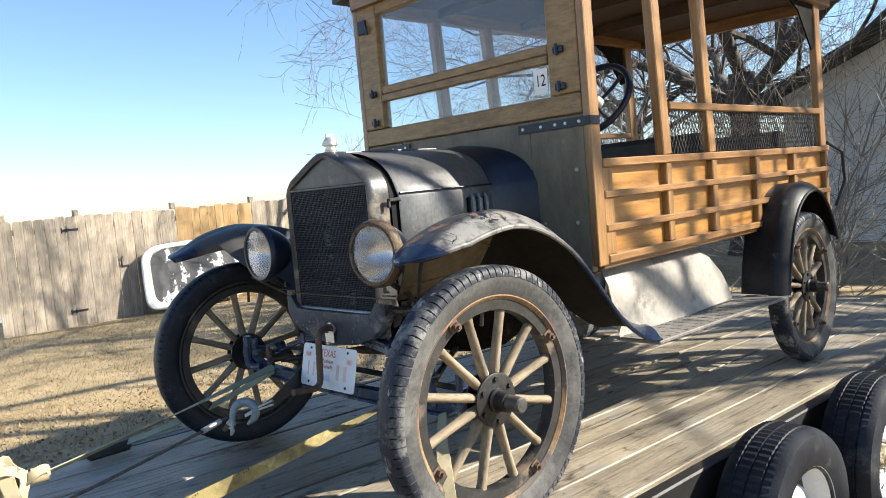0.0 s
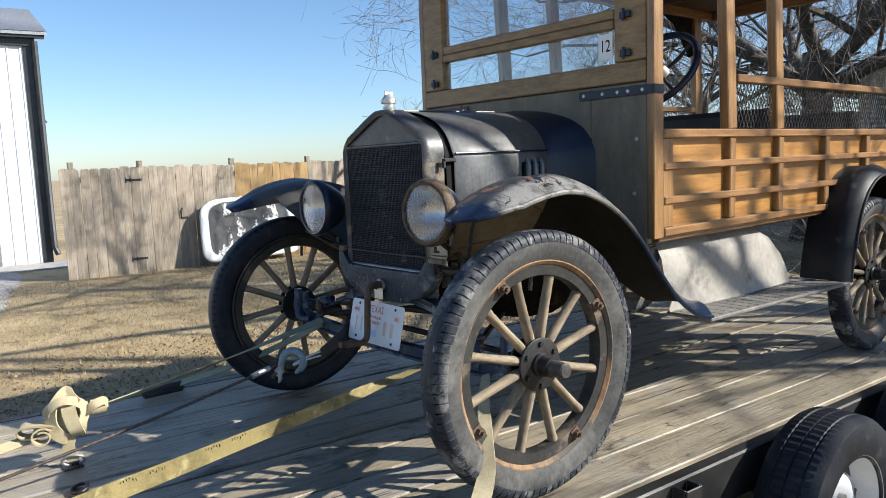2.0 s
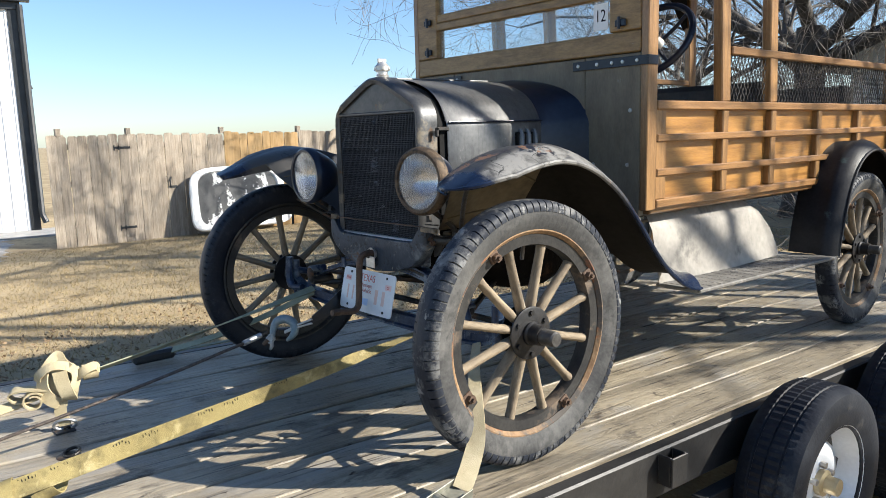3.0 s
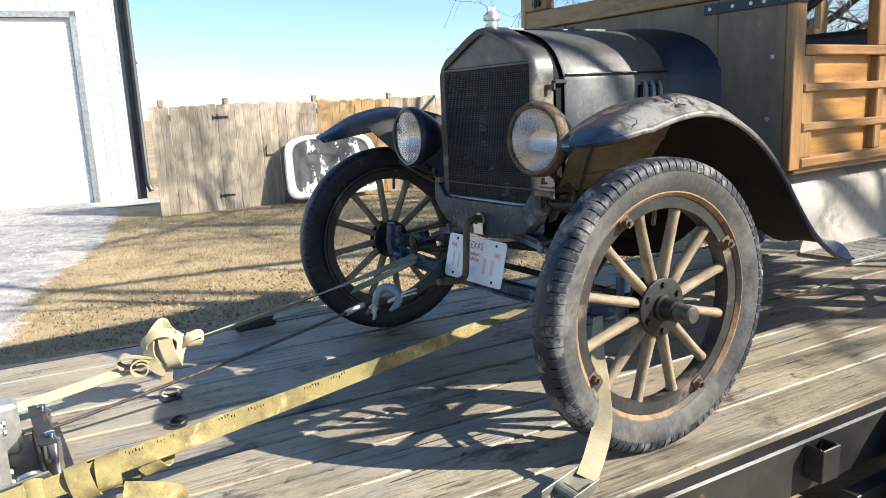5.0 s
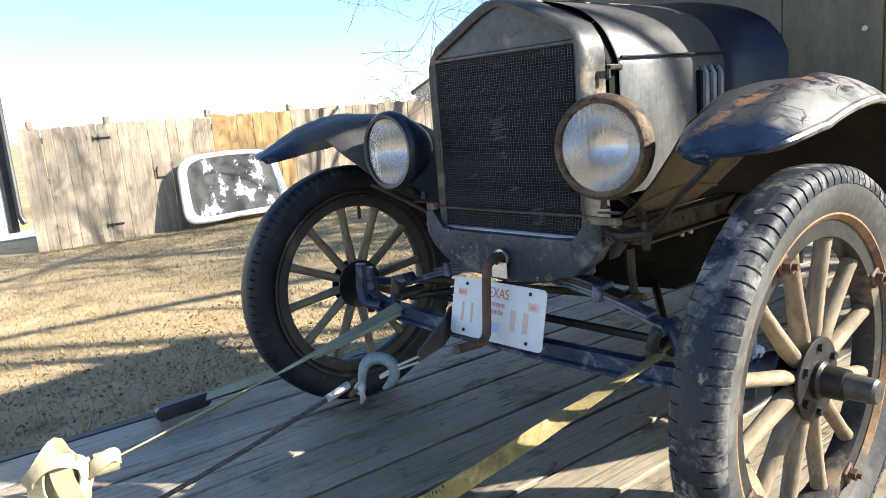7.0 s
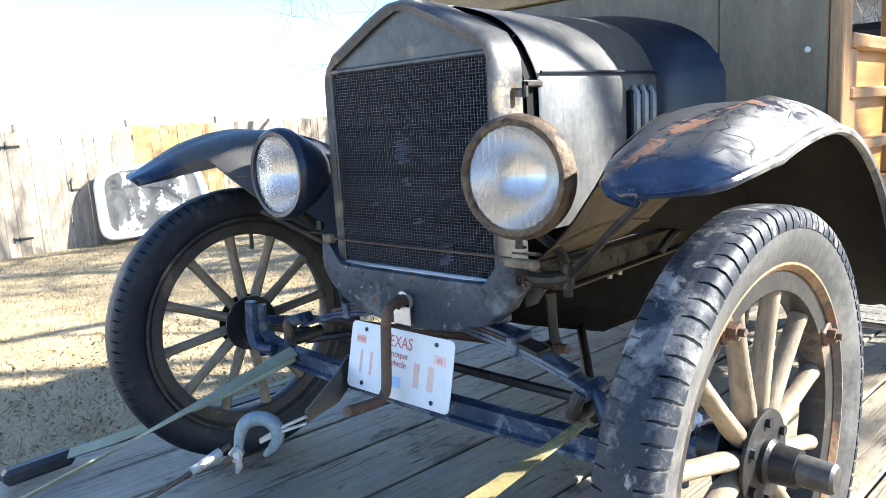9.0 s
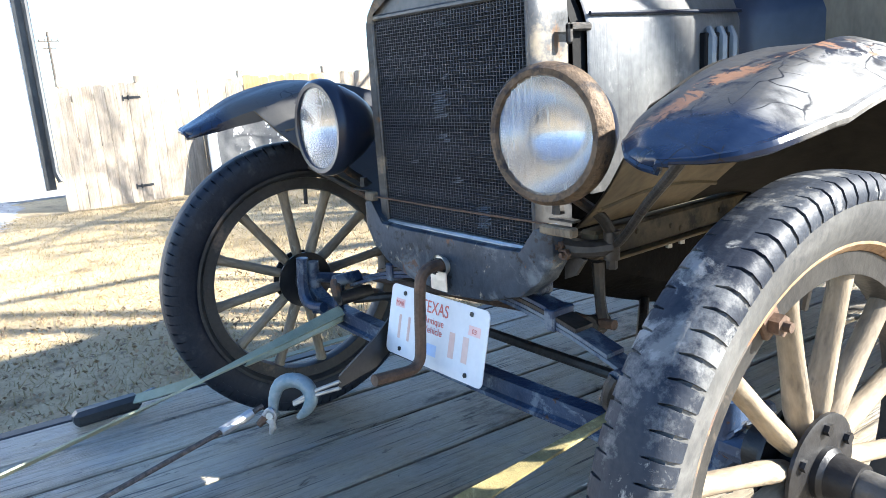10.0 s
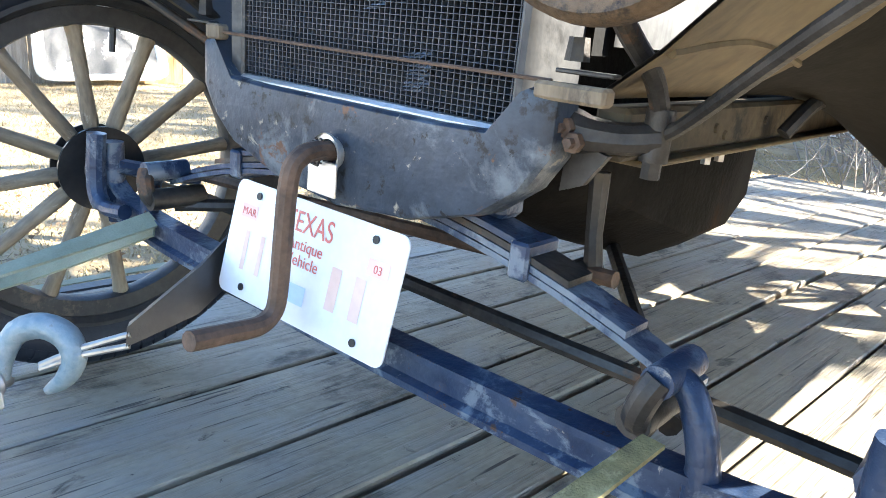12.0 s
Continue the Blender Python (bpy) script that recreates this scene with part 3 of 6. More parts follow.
def fence():
    root = thing("fence", "weathered dog-eared cedar picket fence with a gate", "fence", (FX, 1.3, FBOT))
    rnd = random.Random(4)
    shared = []
    for k in range(4):
        w, h = 0.134 + 0.003 * k, 1.70 + 0.012 * k
        s = Shape()
        ear = 0.022
        prof = [(0, 0), (w, 0), (w, h - ear), (w - ear, h), (ear, h), (0, h - ear)]
        s.loft([[(0.0, a, b) for a, b in prof], [(0.017, a, b) for a, b in prof]])
        shared.append((s.mesh("slat", CEDAR, 0), s.mesh("slat", CEDARN, 0)))
    y = -0.143
    i = 0
    while y < 12.5:
        fresh = 2.55 < y < 3.95 or y > 8.4
        me = shared[rnd.randrange(4)][1 if fresh else 0]
        part("slat", me, None, root, m=pose(rnd.uniform(-0.003, 0.004), y, rnd.uniform(-0.012, 0.012), rnd.uniform(-0.3, 0.3), 0, 0))
        y += 0.143
        i += 1
    for z in (0.32, 0.95, 1.5):
        part("rail", Shape().box((-0.045, 0, z), (-0.004, 12.6, z + 0.085)), CEDAR, root)
    for yy in (0.02, 1.0, 3.6, 6.0, 8.4, 10.8):
        part("post", Shape().box((-0.14, yy, 0), (-0.047, yy + 0.09, 1.72)), CEDAR, root)
    for yy in (0.02, 1.02, 2.55, 4.02):
        part("post_cap", Shape().box((-0.1, yy - 0.02, 1.70), (-0.02, yy + 0.05, 1.81)), CEDAR, root)
    for zz in (0.26, 1.5):
        s = Shape()
        s.box((0.018, 0.78, zz - 0.03), (0.024, 0.80, zz + 0.05))
        s.box((0.018, 0.79, zz - 0.005), (0.026, 1.03, zz + 0.03))
        s.tube([(0.03, 0.86, zz - 0.02), (0.03, 0.86, zz + 0.045)], 0.012)
        part("hinge", s, TRIMB, root, "black strap hinge")
    s = Shape().tube([(0.02, 1.62, 0.86), (0.05, 1.60, 0.89), (0.055, 1.60, 0.97), (0.02, 1.63, 1.02)], 0.012)
    s.box((0.018, 1.60, 0.84), (0.024, 1.72, 0.88))
    part("latch", s, TRIMB, root, "black gate latch")


fence()


def shed():
    """White metal workshop: its long wall with a roll-up door runs beside the fence's end."""
    base = GZ - 0.05
    cx, cy = -12.72, 1.52
    d = Vector((-0.13, -0.99, 0)).normalized()
    turn = math.degrees(math.atan2(d.y, d.x))
    root = thing("workshop", "white metal-sided workshop with dark trim and roll-up door", "building", (cx, cy, base))
    root.rotation_euler = (0, 0, radians(turn))
    L, H, W = 10.0, 4.05, 7.0
    s = Shape()
    s.box((0, -W, 0), (0.75, 0, H))
    s.box((0.75, -W, 3.35), (4.4, 0, H))
    s.box((4.4, -W, 0), (L, 0, H))
    part("wall", s, SIDING, root)
    for i in range(50):
        x = 0.12 + i * 0.2
        if 0.7 < x < 4.45:
            part("siding_rib", Shape().box((x, 0.001, 3.5), (x + 0.03, 0.014, H - 0.12)), SIDING, root)
        else:
            part("siding_rib", Shape().box((x, 0.001, 0.02), (x + 0.03, 0.014, H - 0.12)), SIDING, root)
    part("corner_trim", Shape().box((-0.06, -0.05, 0), (0.10, 0.03, H)), TRIMB, root)
    s = Shape().tube([(-0.09, 0.09, H - 0.05), (-0.09, 0.09, 0.35), (-0.14, 0.14, 0.2)], 0.05, 8)
    part("downspout", s, TRIMB, root, "dark metal downspout")
    part("eave_trim", Shape().box((-0.1, 0.015, H - 0.13), (L, 0.06, H + 0.02)), TRIMB, root)
    part("gutter", Shape().box((-0.25, 0.03, H + 0.0), (L, 0.17, H + 0.12)), TRIMB, root)
    s = Shape()
    s.loft([[(x, 0.2, H + 0.05), (x, 0.2, H + 0.1), (x, -W / 2, H + 1.2), (x, -W / 2, H + 1.15)] for x in (-0.3, L)])
    s.loft([[(x, -W - 0.2, H + 0.05), (x, -W - 0.2, H + 0.1), (x, -W / 2, H + 1.2), (x, -W / 2, H + 1.15)] for x in (-0.3, L)])
    part("roof", s, GALV, root, "grey metal roof")
    door = part("roller_door", Shape().box((0.86, -0.1, 0), (4.3, -0.06, 3.35)), SIDING, root, "white slatted roll-up door")
    for i in range(40):
        part("slat", Shape().box((0.87, -0.062, 0.03 + i * 0.081), (4.29, -0.045, 0.03 + i * 0.081 + 0.072), 0.008), SIDING, door)
    for x in (0.75, 4.3):
        part("jamb", Shape().box((x, -0.1, 0), (x + 0.11, 0.02, 3.46)), GALV, root)
    part("lintel", Shape().box((0.75, -0.1, 3.35), (4.41, 0.02, 3.46)), GALV, root)
    part("slab", Shape().box((-0.5, -0.2, -0.1), (L, 1.0, 0.06)), CONC, root, "concrete slab at the foot of the wall")


shed()


def gravel():
    rnd = random.Random(8)
    s = Shape()
    for _ in range(5000):
        x, y = rnd.uniform(-12.5, -2.5), rnd.uniform(-4.5, 1.0)
        if y > 0.35 - 0.40 * max(0.0, x + 9.4) + rnd.gauss(0, 0.14) or y > 0.9:
            continue
        r = rnd.uniform(0.008, 0.02)
        a = rnd.uniform(0, 6)
        b = [(x + r * math.cos(a + k * 2.1) * rnd.uniform(0.7, 1.2), y + r * math.sin(a + k * 2.1), GZ) for k in range(3)]
        b = [(p[0], p[1], GZ + 0.054) for p in b]
        s.add(b + [(x, y, GZ + r * 0.7 + 0.055)], [(0, 1, 3), (1, 2, 3), (2, 0, 3)])
    single("gravel", s, GRAVEL, "loose pale grey gravel of the drive", "gravel", kind="stuff", smooth=0)
    s = Shape()
    edge = [p.to_2d() for p in smooth_line([(-13, 0.5, 0), (-11, 0.50, 0), (-9.4, 0.25, 0), (-7.8, -0.35, 0), (-6.3, -0.95, 0), (-4.9, -1.25, 0), (-3.8, -1.50, 0), (-2.6, -2.4, 0), (-1.6, -4.0, 0), (-1.0, -6.0, 0)], 24)]
    rows = [(p.x, p.y + rnd.gauss(0, 0.05)) for p in edge]
    for (x0, y0), (x1, y1) in zip(rows, rows[1:]):
        s.add([(x0, y0, GZ + 0.025), (x1, y1, GZ + 0.025), (x1, -9, GZ + 0.025), (x0, -9, GZ + 0.025), (x0, y0 + 0.35, GZ - 0.02), (x1, y1 + 0.35, GZ - 0.02)], [(0, 3, 2, 1), (0, 1, 5, 4)])
    single("gravel_drive", s, GRAVEL, "pale grey gravel drive beside the lawn", "drive", kind="structure")


gravel()


def grass():
    rnd = random.Random(5)
    vs, fs = [], []
    for _ in range(110000):
        x = -1.2 - 8.5 * rnd.random() ** 1.3
        y = rnd.uniform(-3.5, 9.5)
        if y < 0.30 - 0.40 * max(0.0, x + 9.4) + rnd.gauss(0, 0.10):
            continue
        a, h, w = rnd.uniform(0, 6.28), rnd.uniform(0.015, 0.045), rnd.uniform(0.0025, 0.006)
        z = GZ + 0.05 * noise.noise(Vector((x * 0.35, y * 0.35, 0)))
        lx, ly = rnd.gauss(0, 0.035), rnd.gauss(0, 0.035)
        o = len(vs)
        vs += [(x - w * math.cos(a), y - w * math.sin(a), z - 0.01), (x + w * math.cos(a), y + w * math.sin(a), z - 0.01), (x + lx, y + ly, z + h)]
        fs.append((o, o + 1, o + 2))
    s = Shape()
    s.v, s.f = vs, fs
    single("grass", s, GRASS, "short dry straw-coloured winter grass", "grass", kind="stuff", smooth=0)


grass()


def leaves():
    rnd = random.Random(15)
    s = Shape()
    for _ in range(6000):
        x, y = -1.3 - 3.2 * rnd.random() ** 1.6, rnd.uniform(-1.0, 4.5)
        z = GZ + 0.05 * noise.noise(Vector((x * 0.35, y * 0.35, 0))) + rnd.uniform(0.015, 0.03)
        a, r = rnd.uniform(0, 6.28), rnd.uniform(0.006, 0.018)
        c, q, t = r * math.cos(a), r * math.sin(a), rnd.uniform(-0.012, 0.012)
        s.add([(x - c, y - q, z), (x + q * 0.5, y - c * 0.5, z + t), (x + c, y + q, z + 0.006), (x - q * 0.5, y + c * 0.5, z - t)], [(0, 1, 2, 3)])
    single("leaf_litter", s, LEAFL, "brown fallen leaves on the lawn", "leaves", kind="stuff", smooth=0)


leaves()


def boot_lid():
    """A flaking white car lid that leans on the fence."""
    root = thing("car_boot_lid", "flaking white car lid leaning on the fence", "car part", (FX + 0.45, 3.10, GZ + 0.02))
    root.rotation_euler = (0, radians(-14), radians(4))
    n = 40

    def outline(k, x):
        out = []
        for i in range(n):
            a = 2 * math.pi * i / n
            c, q = math.cos(a), math.sin(a)
            e = 0.36
            py = 0.90 * (1 if c > 0 else -1) * abs(c) ** e * k
            pz = 0.53 * (1 if q > 0 else -1) * abs(q) ** e * k
            out.append((x + 0.05 * (py / 0.9) ** 2, 0.90 + py * (1 - 0.06 * pz / 0.53), 0.54 + pz + 0.05 * (1 - (py / 0.9) ** 2)))
        return out
    s = Shape()
    s.loft([outline(1.0, -0.05), outline(1.0, 0.0), outline(0.97, 0.02), outline(0.86, 0.02), outline(0.84, -0.01)], True, False)
    part("frame", s, LIDP, root)
    s = Shape()
    s.loft([outline(0.85, -0.03), outline(0.845, -0.012), outline(0.5, -0.005), outline(0.02, 0.0)])
    part("lining", s, LIDIN, root, "dark lining with peeling white paint")


boot_lid()


def limb(s, p, d, r, length, rnd, depth, twigs, kids=4):
    """A crooked branch with smaller ones on it."""
    pts, rs = [p.copy()], [r]
    n = 5 if depth > 1 else 4
    for i in range(n):
        d = (d + Vector((rnd.gauss(0, 0.16), rnd.gauss(0, 0.16), rnd.gauss(0.02, 0.13)))).normalized()
        p = p + d * length / n
        pts.append(p.copy())
        rs.append(max(0.003, r * (1 - 0.62 * (i + 1) / n)))
    (s if r > 0.02 else twigs).tube(pts, rs, 7 if r > 0.06 else 4 if r > 0.012 else 3, r > 0.05)
    if depth == 0:
        return
    for _ in range(kids if depth > 1 else kids + 1):
        k = rnd.randrange(1, n + 1)
        side = d.orthogonal().normalized()
        side.rotate(Matrix.Rotation(rnd.uniform(0, 6.28), 3, d))
        nd = (d * rnd.uniform(0.5, 0.9) + side * rnd.uniform(0.5, 0.95)).normalized()
        limb(s, pts[k], nd, rs[k] * rnd.uniform(0.5, 0.75), length * rnd.uniform(0.55, 0.75), rnd, depth - 1, twigs, kids)


def tree(name, label, at, height, r, lean, seed, depth=4, spread=0.75, forks=4, fork_z=0.3, kids=4):
    rnd = random.Random(seed)
    root = thing(name, label, "tree", at)
    s, tw = Shape(), Shape()
    up = Vector((lean[0], lean[1], 1)).normalized()
    top = up * height * fork_z
    s.tube([(0, 0, -0.1), (up * 0.15) + Vector((0, 0, 0.05)), top * 0.5 + Vector((0.05, 0.03, 0)), top], [r * 1.5, r * 1.15, r, r * 0.9], 14)
    part("trunk", s, BARK, root)
    for i in range(forks):
        s = Shape()
        a = 2 * math.pi * i / forks + rnd.uniform(-0.4, 0.4)
        d = Vector((math.cos(a) * spread, math.sin(a) * spread, rnd.uniform(0.55, 1.0))).normalized()
        limb(s, top * rnd.uniform(0.7, 1.0), d, r * rnd.uniform(0.3, 0.55), height * 0.45, rnd, depth, tw, kids)
        part("limb", s, BARK, root, smooth=60)
    part("crown", tw, TWIG, root, "bare pale winter twigs", smooth=0)
    return root


tree("bare_tree", "large bare winter tree with a thick dark trunk", (-3.3, 11.1, GZ), 11.5, 0.24, (0.02, 0.0), 3, 5, 1.25, 8, 0.27)
tree("bare_tree", "tall bare tree that shades the trailer", (5.0, 7.5, GZ), 11.0, 0.24, (-0.03, -0.03), 12, 2, 0.8, 8, 0.28, 2)
tree("bare_tree", "bare tree near the house", (1.2, 10.8, GZ), 13.0, 0.26, (0.0, 0.0), 41, 3, 1.05, 8, 0.30, 3)
tree("bare_tree", "tall bare tree beyond the trailer", (9.5, 13.5, GZ), 17.0, 0.34, (0.0, 0.0), 29, 3, 0.9, 9, 0.33, 2)
tree("bare_tree", "bare winter tree with dense drooping twigs", (-7.3, 14.4, GZ), 8.2, 0.16, (0.0, 0.0), 37, 5, 0.9, 7, 0.36)
tree("bare_tree", "young bare tree beside the trailer", (3.8, 5.7, GZ), 6.5, 0.15, (0.0, 0.0), 53, 2, 0.65, 7, 0.38, 3)
tree("bare_tree", "small bare tree behind the fence", (-12.6, 11.2, GZ), 3.4, 0.07, (0, 0), 21, 4, 0.8, 5, 0.3)


def shrub(at, n, h, seed):
    """A thicket of bare canes."""
    rnd = random.Random(seed)
    root = thing("bare_shrub", "leafless thicket of pale winter canes", "shrub", at, group="shrubs by the house")
    tw = Shape()
    for _ in range(n):
        a = rnd.uniform(0, 6.28)
        p = Vector((rnd.gauss(0, 0.25), rnd.gauss(0, 0.25), -0.05))
        d = Vector((math.cos(a) * rnd.uniform(0.1, 0.8), math.sin(a) * rnd.uniform(0.1, 0.8), 1)).normalized()
        limb(tw, p, d, rnd.uniform(0.008, 0.02), h * rnd.uniform(0.6, 1.0), rnd, 2, tw)
    tagged(part("thicket", tw, TWIG, root, smooth=0), kind="stuff")


for k, (x, y, h) in enumerate(((-0.6, 6.4, 1.7), (-2.9, 6.6, 2.8), (-1.6, 9.5, 3.2), (-4.6, 9.0, 3.0))):
    shrub((x, y, GZ), 16, h, 50 + k)


def house():
    """White house with a dark gable roof behind the tree."""
    root = thing("house", "white brick house with a dark shingle gable roof", "building", (-3.3, 13.0, GZ))
    W, D, H, P = 11.0, 9.0, 2.75, 2.3
    s = Shape()
    prof = [(0, 0), (W, 0), (W, H), (W / 2, H + P), (0, H)]
    s.loft([[(x, 0, z) for x, z in prof], [(x, D, z) for x, z in prof]])
    part("wall", s, HOUSEW, root)
    for a, b in (((-0.6, H - 0.25), (W / 2, H + P + 0.05)), ((W + 0.6, H - 0.25), (W / 2, H + P + 0.05))):
        s = Shape()
        s.loft([[(a[0], y, a[1]), (b[0], y, b[1]), (b[0], y, b[1] + 0.18), (a[0], y, a[1] + 0.18)] for y in (-0.5, D + 0.5)])
        part("roof", s, SHINGLE, root)



house()


def outbuilding():
    """A small gabled building far behind the fence."""
    root = thing("outbuilding", "small distant outbuilding with a dark gable roof", "building", (-33.9, 28.7, GZ))
    root.rotation_euler = (0, 0, radians(48))
    W, D, H, P = 3.4, 5.0, 2.6, 1.05
    prof = [(0, 0), (W, 0), (W, H), (W / 2, H + P), (0, H)]
    part("wall", Shape().loft([[(x, 0, z) for x, z in prof], [(x, D, z) for x, z in prof]]), HOUSEW, root)
    for a in (-0.3, W + 0.3):
        part("roof", Shape().loft([[(a, y, H - 0.12), (W / 2, y, H + P + 0.03), (W / 2, y, H + P + 0.16), (a, y, H + 0.02)] for y in (-0.3, D + 0.3)]), SHINGLE, root)


outbuilding()


def power_pole():
    s = Shape()
    s.tube([(0, 0, 0), (0, 0, 7.6)], [0.14, 0.1], 8)
    s.box((-0.05, -0.9, 6.7), (0.05, 0.9, 6.83))
    s.box((-0.05, -0.6, 6.1), (0.05, 0.6, 6.2))
    for y in (-0.8, -0.3, 0.3, 0.8):
        s.tube([(0, y, 6.83), (0, y, 7.0)], 0.04, 6)
    single("power_pole", s, BARK, "distant wooden power pole with crossarms", "pole", at=(-75, 14, GZ))


power_pole()

# ---- trailer ----
DX0, DX1, DY0, DY1 = -1.05, 0.872, -1.75, 4.6
DECK_FALL = 0.022                     # the deck falls towards its tail


def deck_z(y):
    return 0.02 - DECK_FALL * y


def trailer_wheel(root, y, mesh_cache={}):
    if not mesh_cache:
        R, w = 0.335, 0.10
        prof = [(0.20, -w * 0.85), (0.235, -w), (0.28, -w * 1.05), (0.315, -w * 0.95), (R - 0.004, -w * 0.72), (R, -w * 0.4), (R, w * 0.4), (R - 0.004, w * 0.72),
                (0.315, w * 0.95), (0.28, w * 1.05), (0.235, w), (0.20, w * 0.85)]
        s = Shape()
        prof = prof[:5] + [(R, -0.05), (R - 0.007, -0.047), (R - 0.007, -0.043), (R, -0.04), (R + 0.001, -0.004), (R - 0.006, -0.003), (R - 0.006, 0.003), (R + 0.001, 0.004),
                           (R, 0.04), (R - 0.007, 0.043), (R - 0.007, 0.047), (R, 0.05)] + prof[7:]
        rings = []
        for k in range(160):
            a = 2 * math.pi * k / 160
            cut = 0.004 if k % 2 else 0.0
            rings.append([(h, (r - (cut if r > R - 0.005 else 0)) * math.cos(a), (r - (cut if r > R - 0.005 else 0)) * math.sin(a)) for r, h in prof])
        s.loft(rings + [rings[0]], True, False)
        mesh_cache["tyre"] = s.mesh("tyre", BLACKRUBBER, 25)
        s = Shape().lathe([(0.205, 0.085), (0.21, 0.09), (0.198, 0.075), (0.185, 0.02), (0.17, 0.0), (0.12, 0.03), (0.08, 0.035), (0.0, 0.035)], None, 40)
        s.lathe([(0.205, 0.085), (0.20, -0.09), (0.19, -0.09)], None, 40)
        mesh_cache["rim"] = s.mesh("rim", COTTON)
        s = Shape().add([(0.027, -0.028, 0.135), (0.027, 0.028, 0.135), (0.019, 0.0, 0.172)], [(0, 1, 2)])
        mesh_cache["vent"] = s.mesh("vent", DARKSTEEL)
        s = Shape().lathe([(0.0, 0.10), (0.028, 0.10), (0.03, 0.095), (0.03, 0.06), (0.045, 0.055), (0.045, 0.03), (0.0, 0.03)], None, 20)
        mesh_cache["hub"] = s.mesh("hub", mat("brass_hub", (0.45, 0.36, 0.2), (0.6, 0.5, 0.32), 0.45, 0.7))
        mesh_cache["lug_nut"] = Shape().lathe([(0, 0.055), (0.011, 0.055), (0.011, 0.03)], pose(0, 0, 0.062), 6).mesh("lug_nut", STEEL)
    ob = part("wheel", mesh_cache["tyre"], None, root, m=pose(1.085, y, -0.225))
    for k, lab in (("rim", "white spoked steel rim"), ("hub", "brass hub cap")):
        part(k, mesh_cache[k], None, ob, lab)
    for k in range(5):
        part("lug_nut", mesh_cache["lug_nut"], None, ob, m=pose(0, 0, 0, 72 * k))
    for k in range(8):
        part("vent", mesh_cache["vent"], None, ob, m=pose(0, 0, 0, 45 * k + 10))


def trailer():
    root = thing("flatbed_trailer", "flatbed trailer with weathered plank deck and black steel frame", "trailer", (0, 0, 0))
    root.location = (0, 0, deck_z(0))
    root.rotation_euler = (-math.atan(DECK_FALL), 0, radians(-2.8))
    rnd = random.Random(2)
    seams = [DX0, -0.86, -0.66, -0.44, -0.215, -0.035, 0.13, 0.30, 0.485, 0.675, DX1]
    for i in range(10):
        x, w = seams[i], seams[i + 1] - seams[i]
        g = 0.003 + 0.003 * rnd.random() if i not in (4, 5) else 0.008
        s = Shape().box((-w / 2 + g, DY0 + rnd.uniform(0, 0.02), -0.045), (w / 2 - g, DY1, 0), 0.004)
        dz = rnd.uniform(-0.004, 0.001)
        part("plank", s, DECKW, root, m=pose(x + w / 2, 0, dz, 0, rnd.uniform(-0.4, 0.4), 0))
    for sx in (DX0, DX1):
        a, b = (sx + 0.004, sx + 0.054) if sx > 0 else (sx - 0.054, sx - 0.004)
        part("side_rail", Shape().box((a, DY0, -0.16), (b, DY1, -0.006), 0.006), TRAILER, root, "black steel side rail")
    part("front_rail", Shape().box((DX0, DY0 - 0.06, -0.16), (DX1, DY0 - 0.004, -0.004), 0.006), TRAILER, root)
    for k in range(12):
        yy = DY0 + 0.2 + 0.52 * k
        part("crossmember", Shape().box((DX0, yy, -0.125), (DX1, yy + 0.05, -0.047)), TRAILER, root)
    for xx in (-0.75, 0.5):
        part("main_beam", Shape().box((xx, DY0 - 0.3, -0.25), (xx + 0.06, DY1, -0.126)), TRAILER, root)
    for yy in (-0.62, 0.42, 1.9, 3.2):
        s = Shape()
        s.box((DX1 + 0.056, yy, -0.11), (DX1 + 0.10, yy + 0.008, -0.015))
        s.box((DX1 + 0.056, yy + 0.07, -0.11), (DX1 + 0.10, yy + 0.078, -0.015))
        s.box((DX1 + 0.10, yy, -0.11), (DX1 + 0.108, yy + 0.078, -0.015))
        part("stake_pocket", s, TRAILER, root)
    s = Shape().box((DX1 + 0.056, -0.02, -0.34), (DX1 + 0.26, 0.02, -0.33)).box((DX1 + 0.25, -0.02, -0.42), (DX1 + 0.26, 0.02, -0.33))
    part("step_bracket", s, TRAILER, root)
    for yy in (1.06, 1.90):
        trailer_wheel(root, yy)
    part("axle", Shape().tube([(-1.0, 1.06, -0.225), (1.08, 1.06, -0.225)], 0.03), TRAILER, root)
    part("axle", Shape().tube([(-1.0, 1.90, -0.225), (1.08, 1.90, -0.225)], 0.03), TRAILER, root)
    part("spring", Shape().box((0.93, 0.6, -0.30), (0.98, 2.1, -0.20)), TRAILER, root)
    return root


trailer()

# ---- the car ----
WY, WZ, WR, TX = 0.033, 0.400, 0.392, 0.69     # wheel centre, radius, half track
RY = 2.47                                       # rear axle
CAR = thing("antique_car", "antique black wooden-bodied depot wagon on wooden-spoked wheels", "car", (0.015, 0, 0))

WHEEL = {}


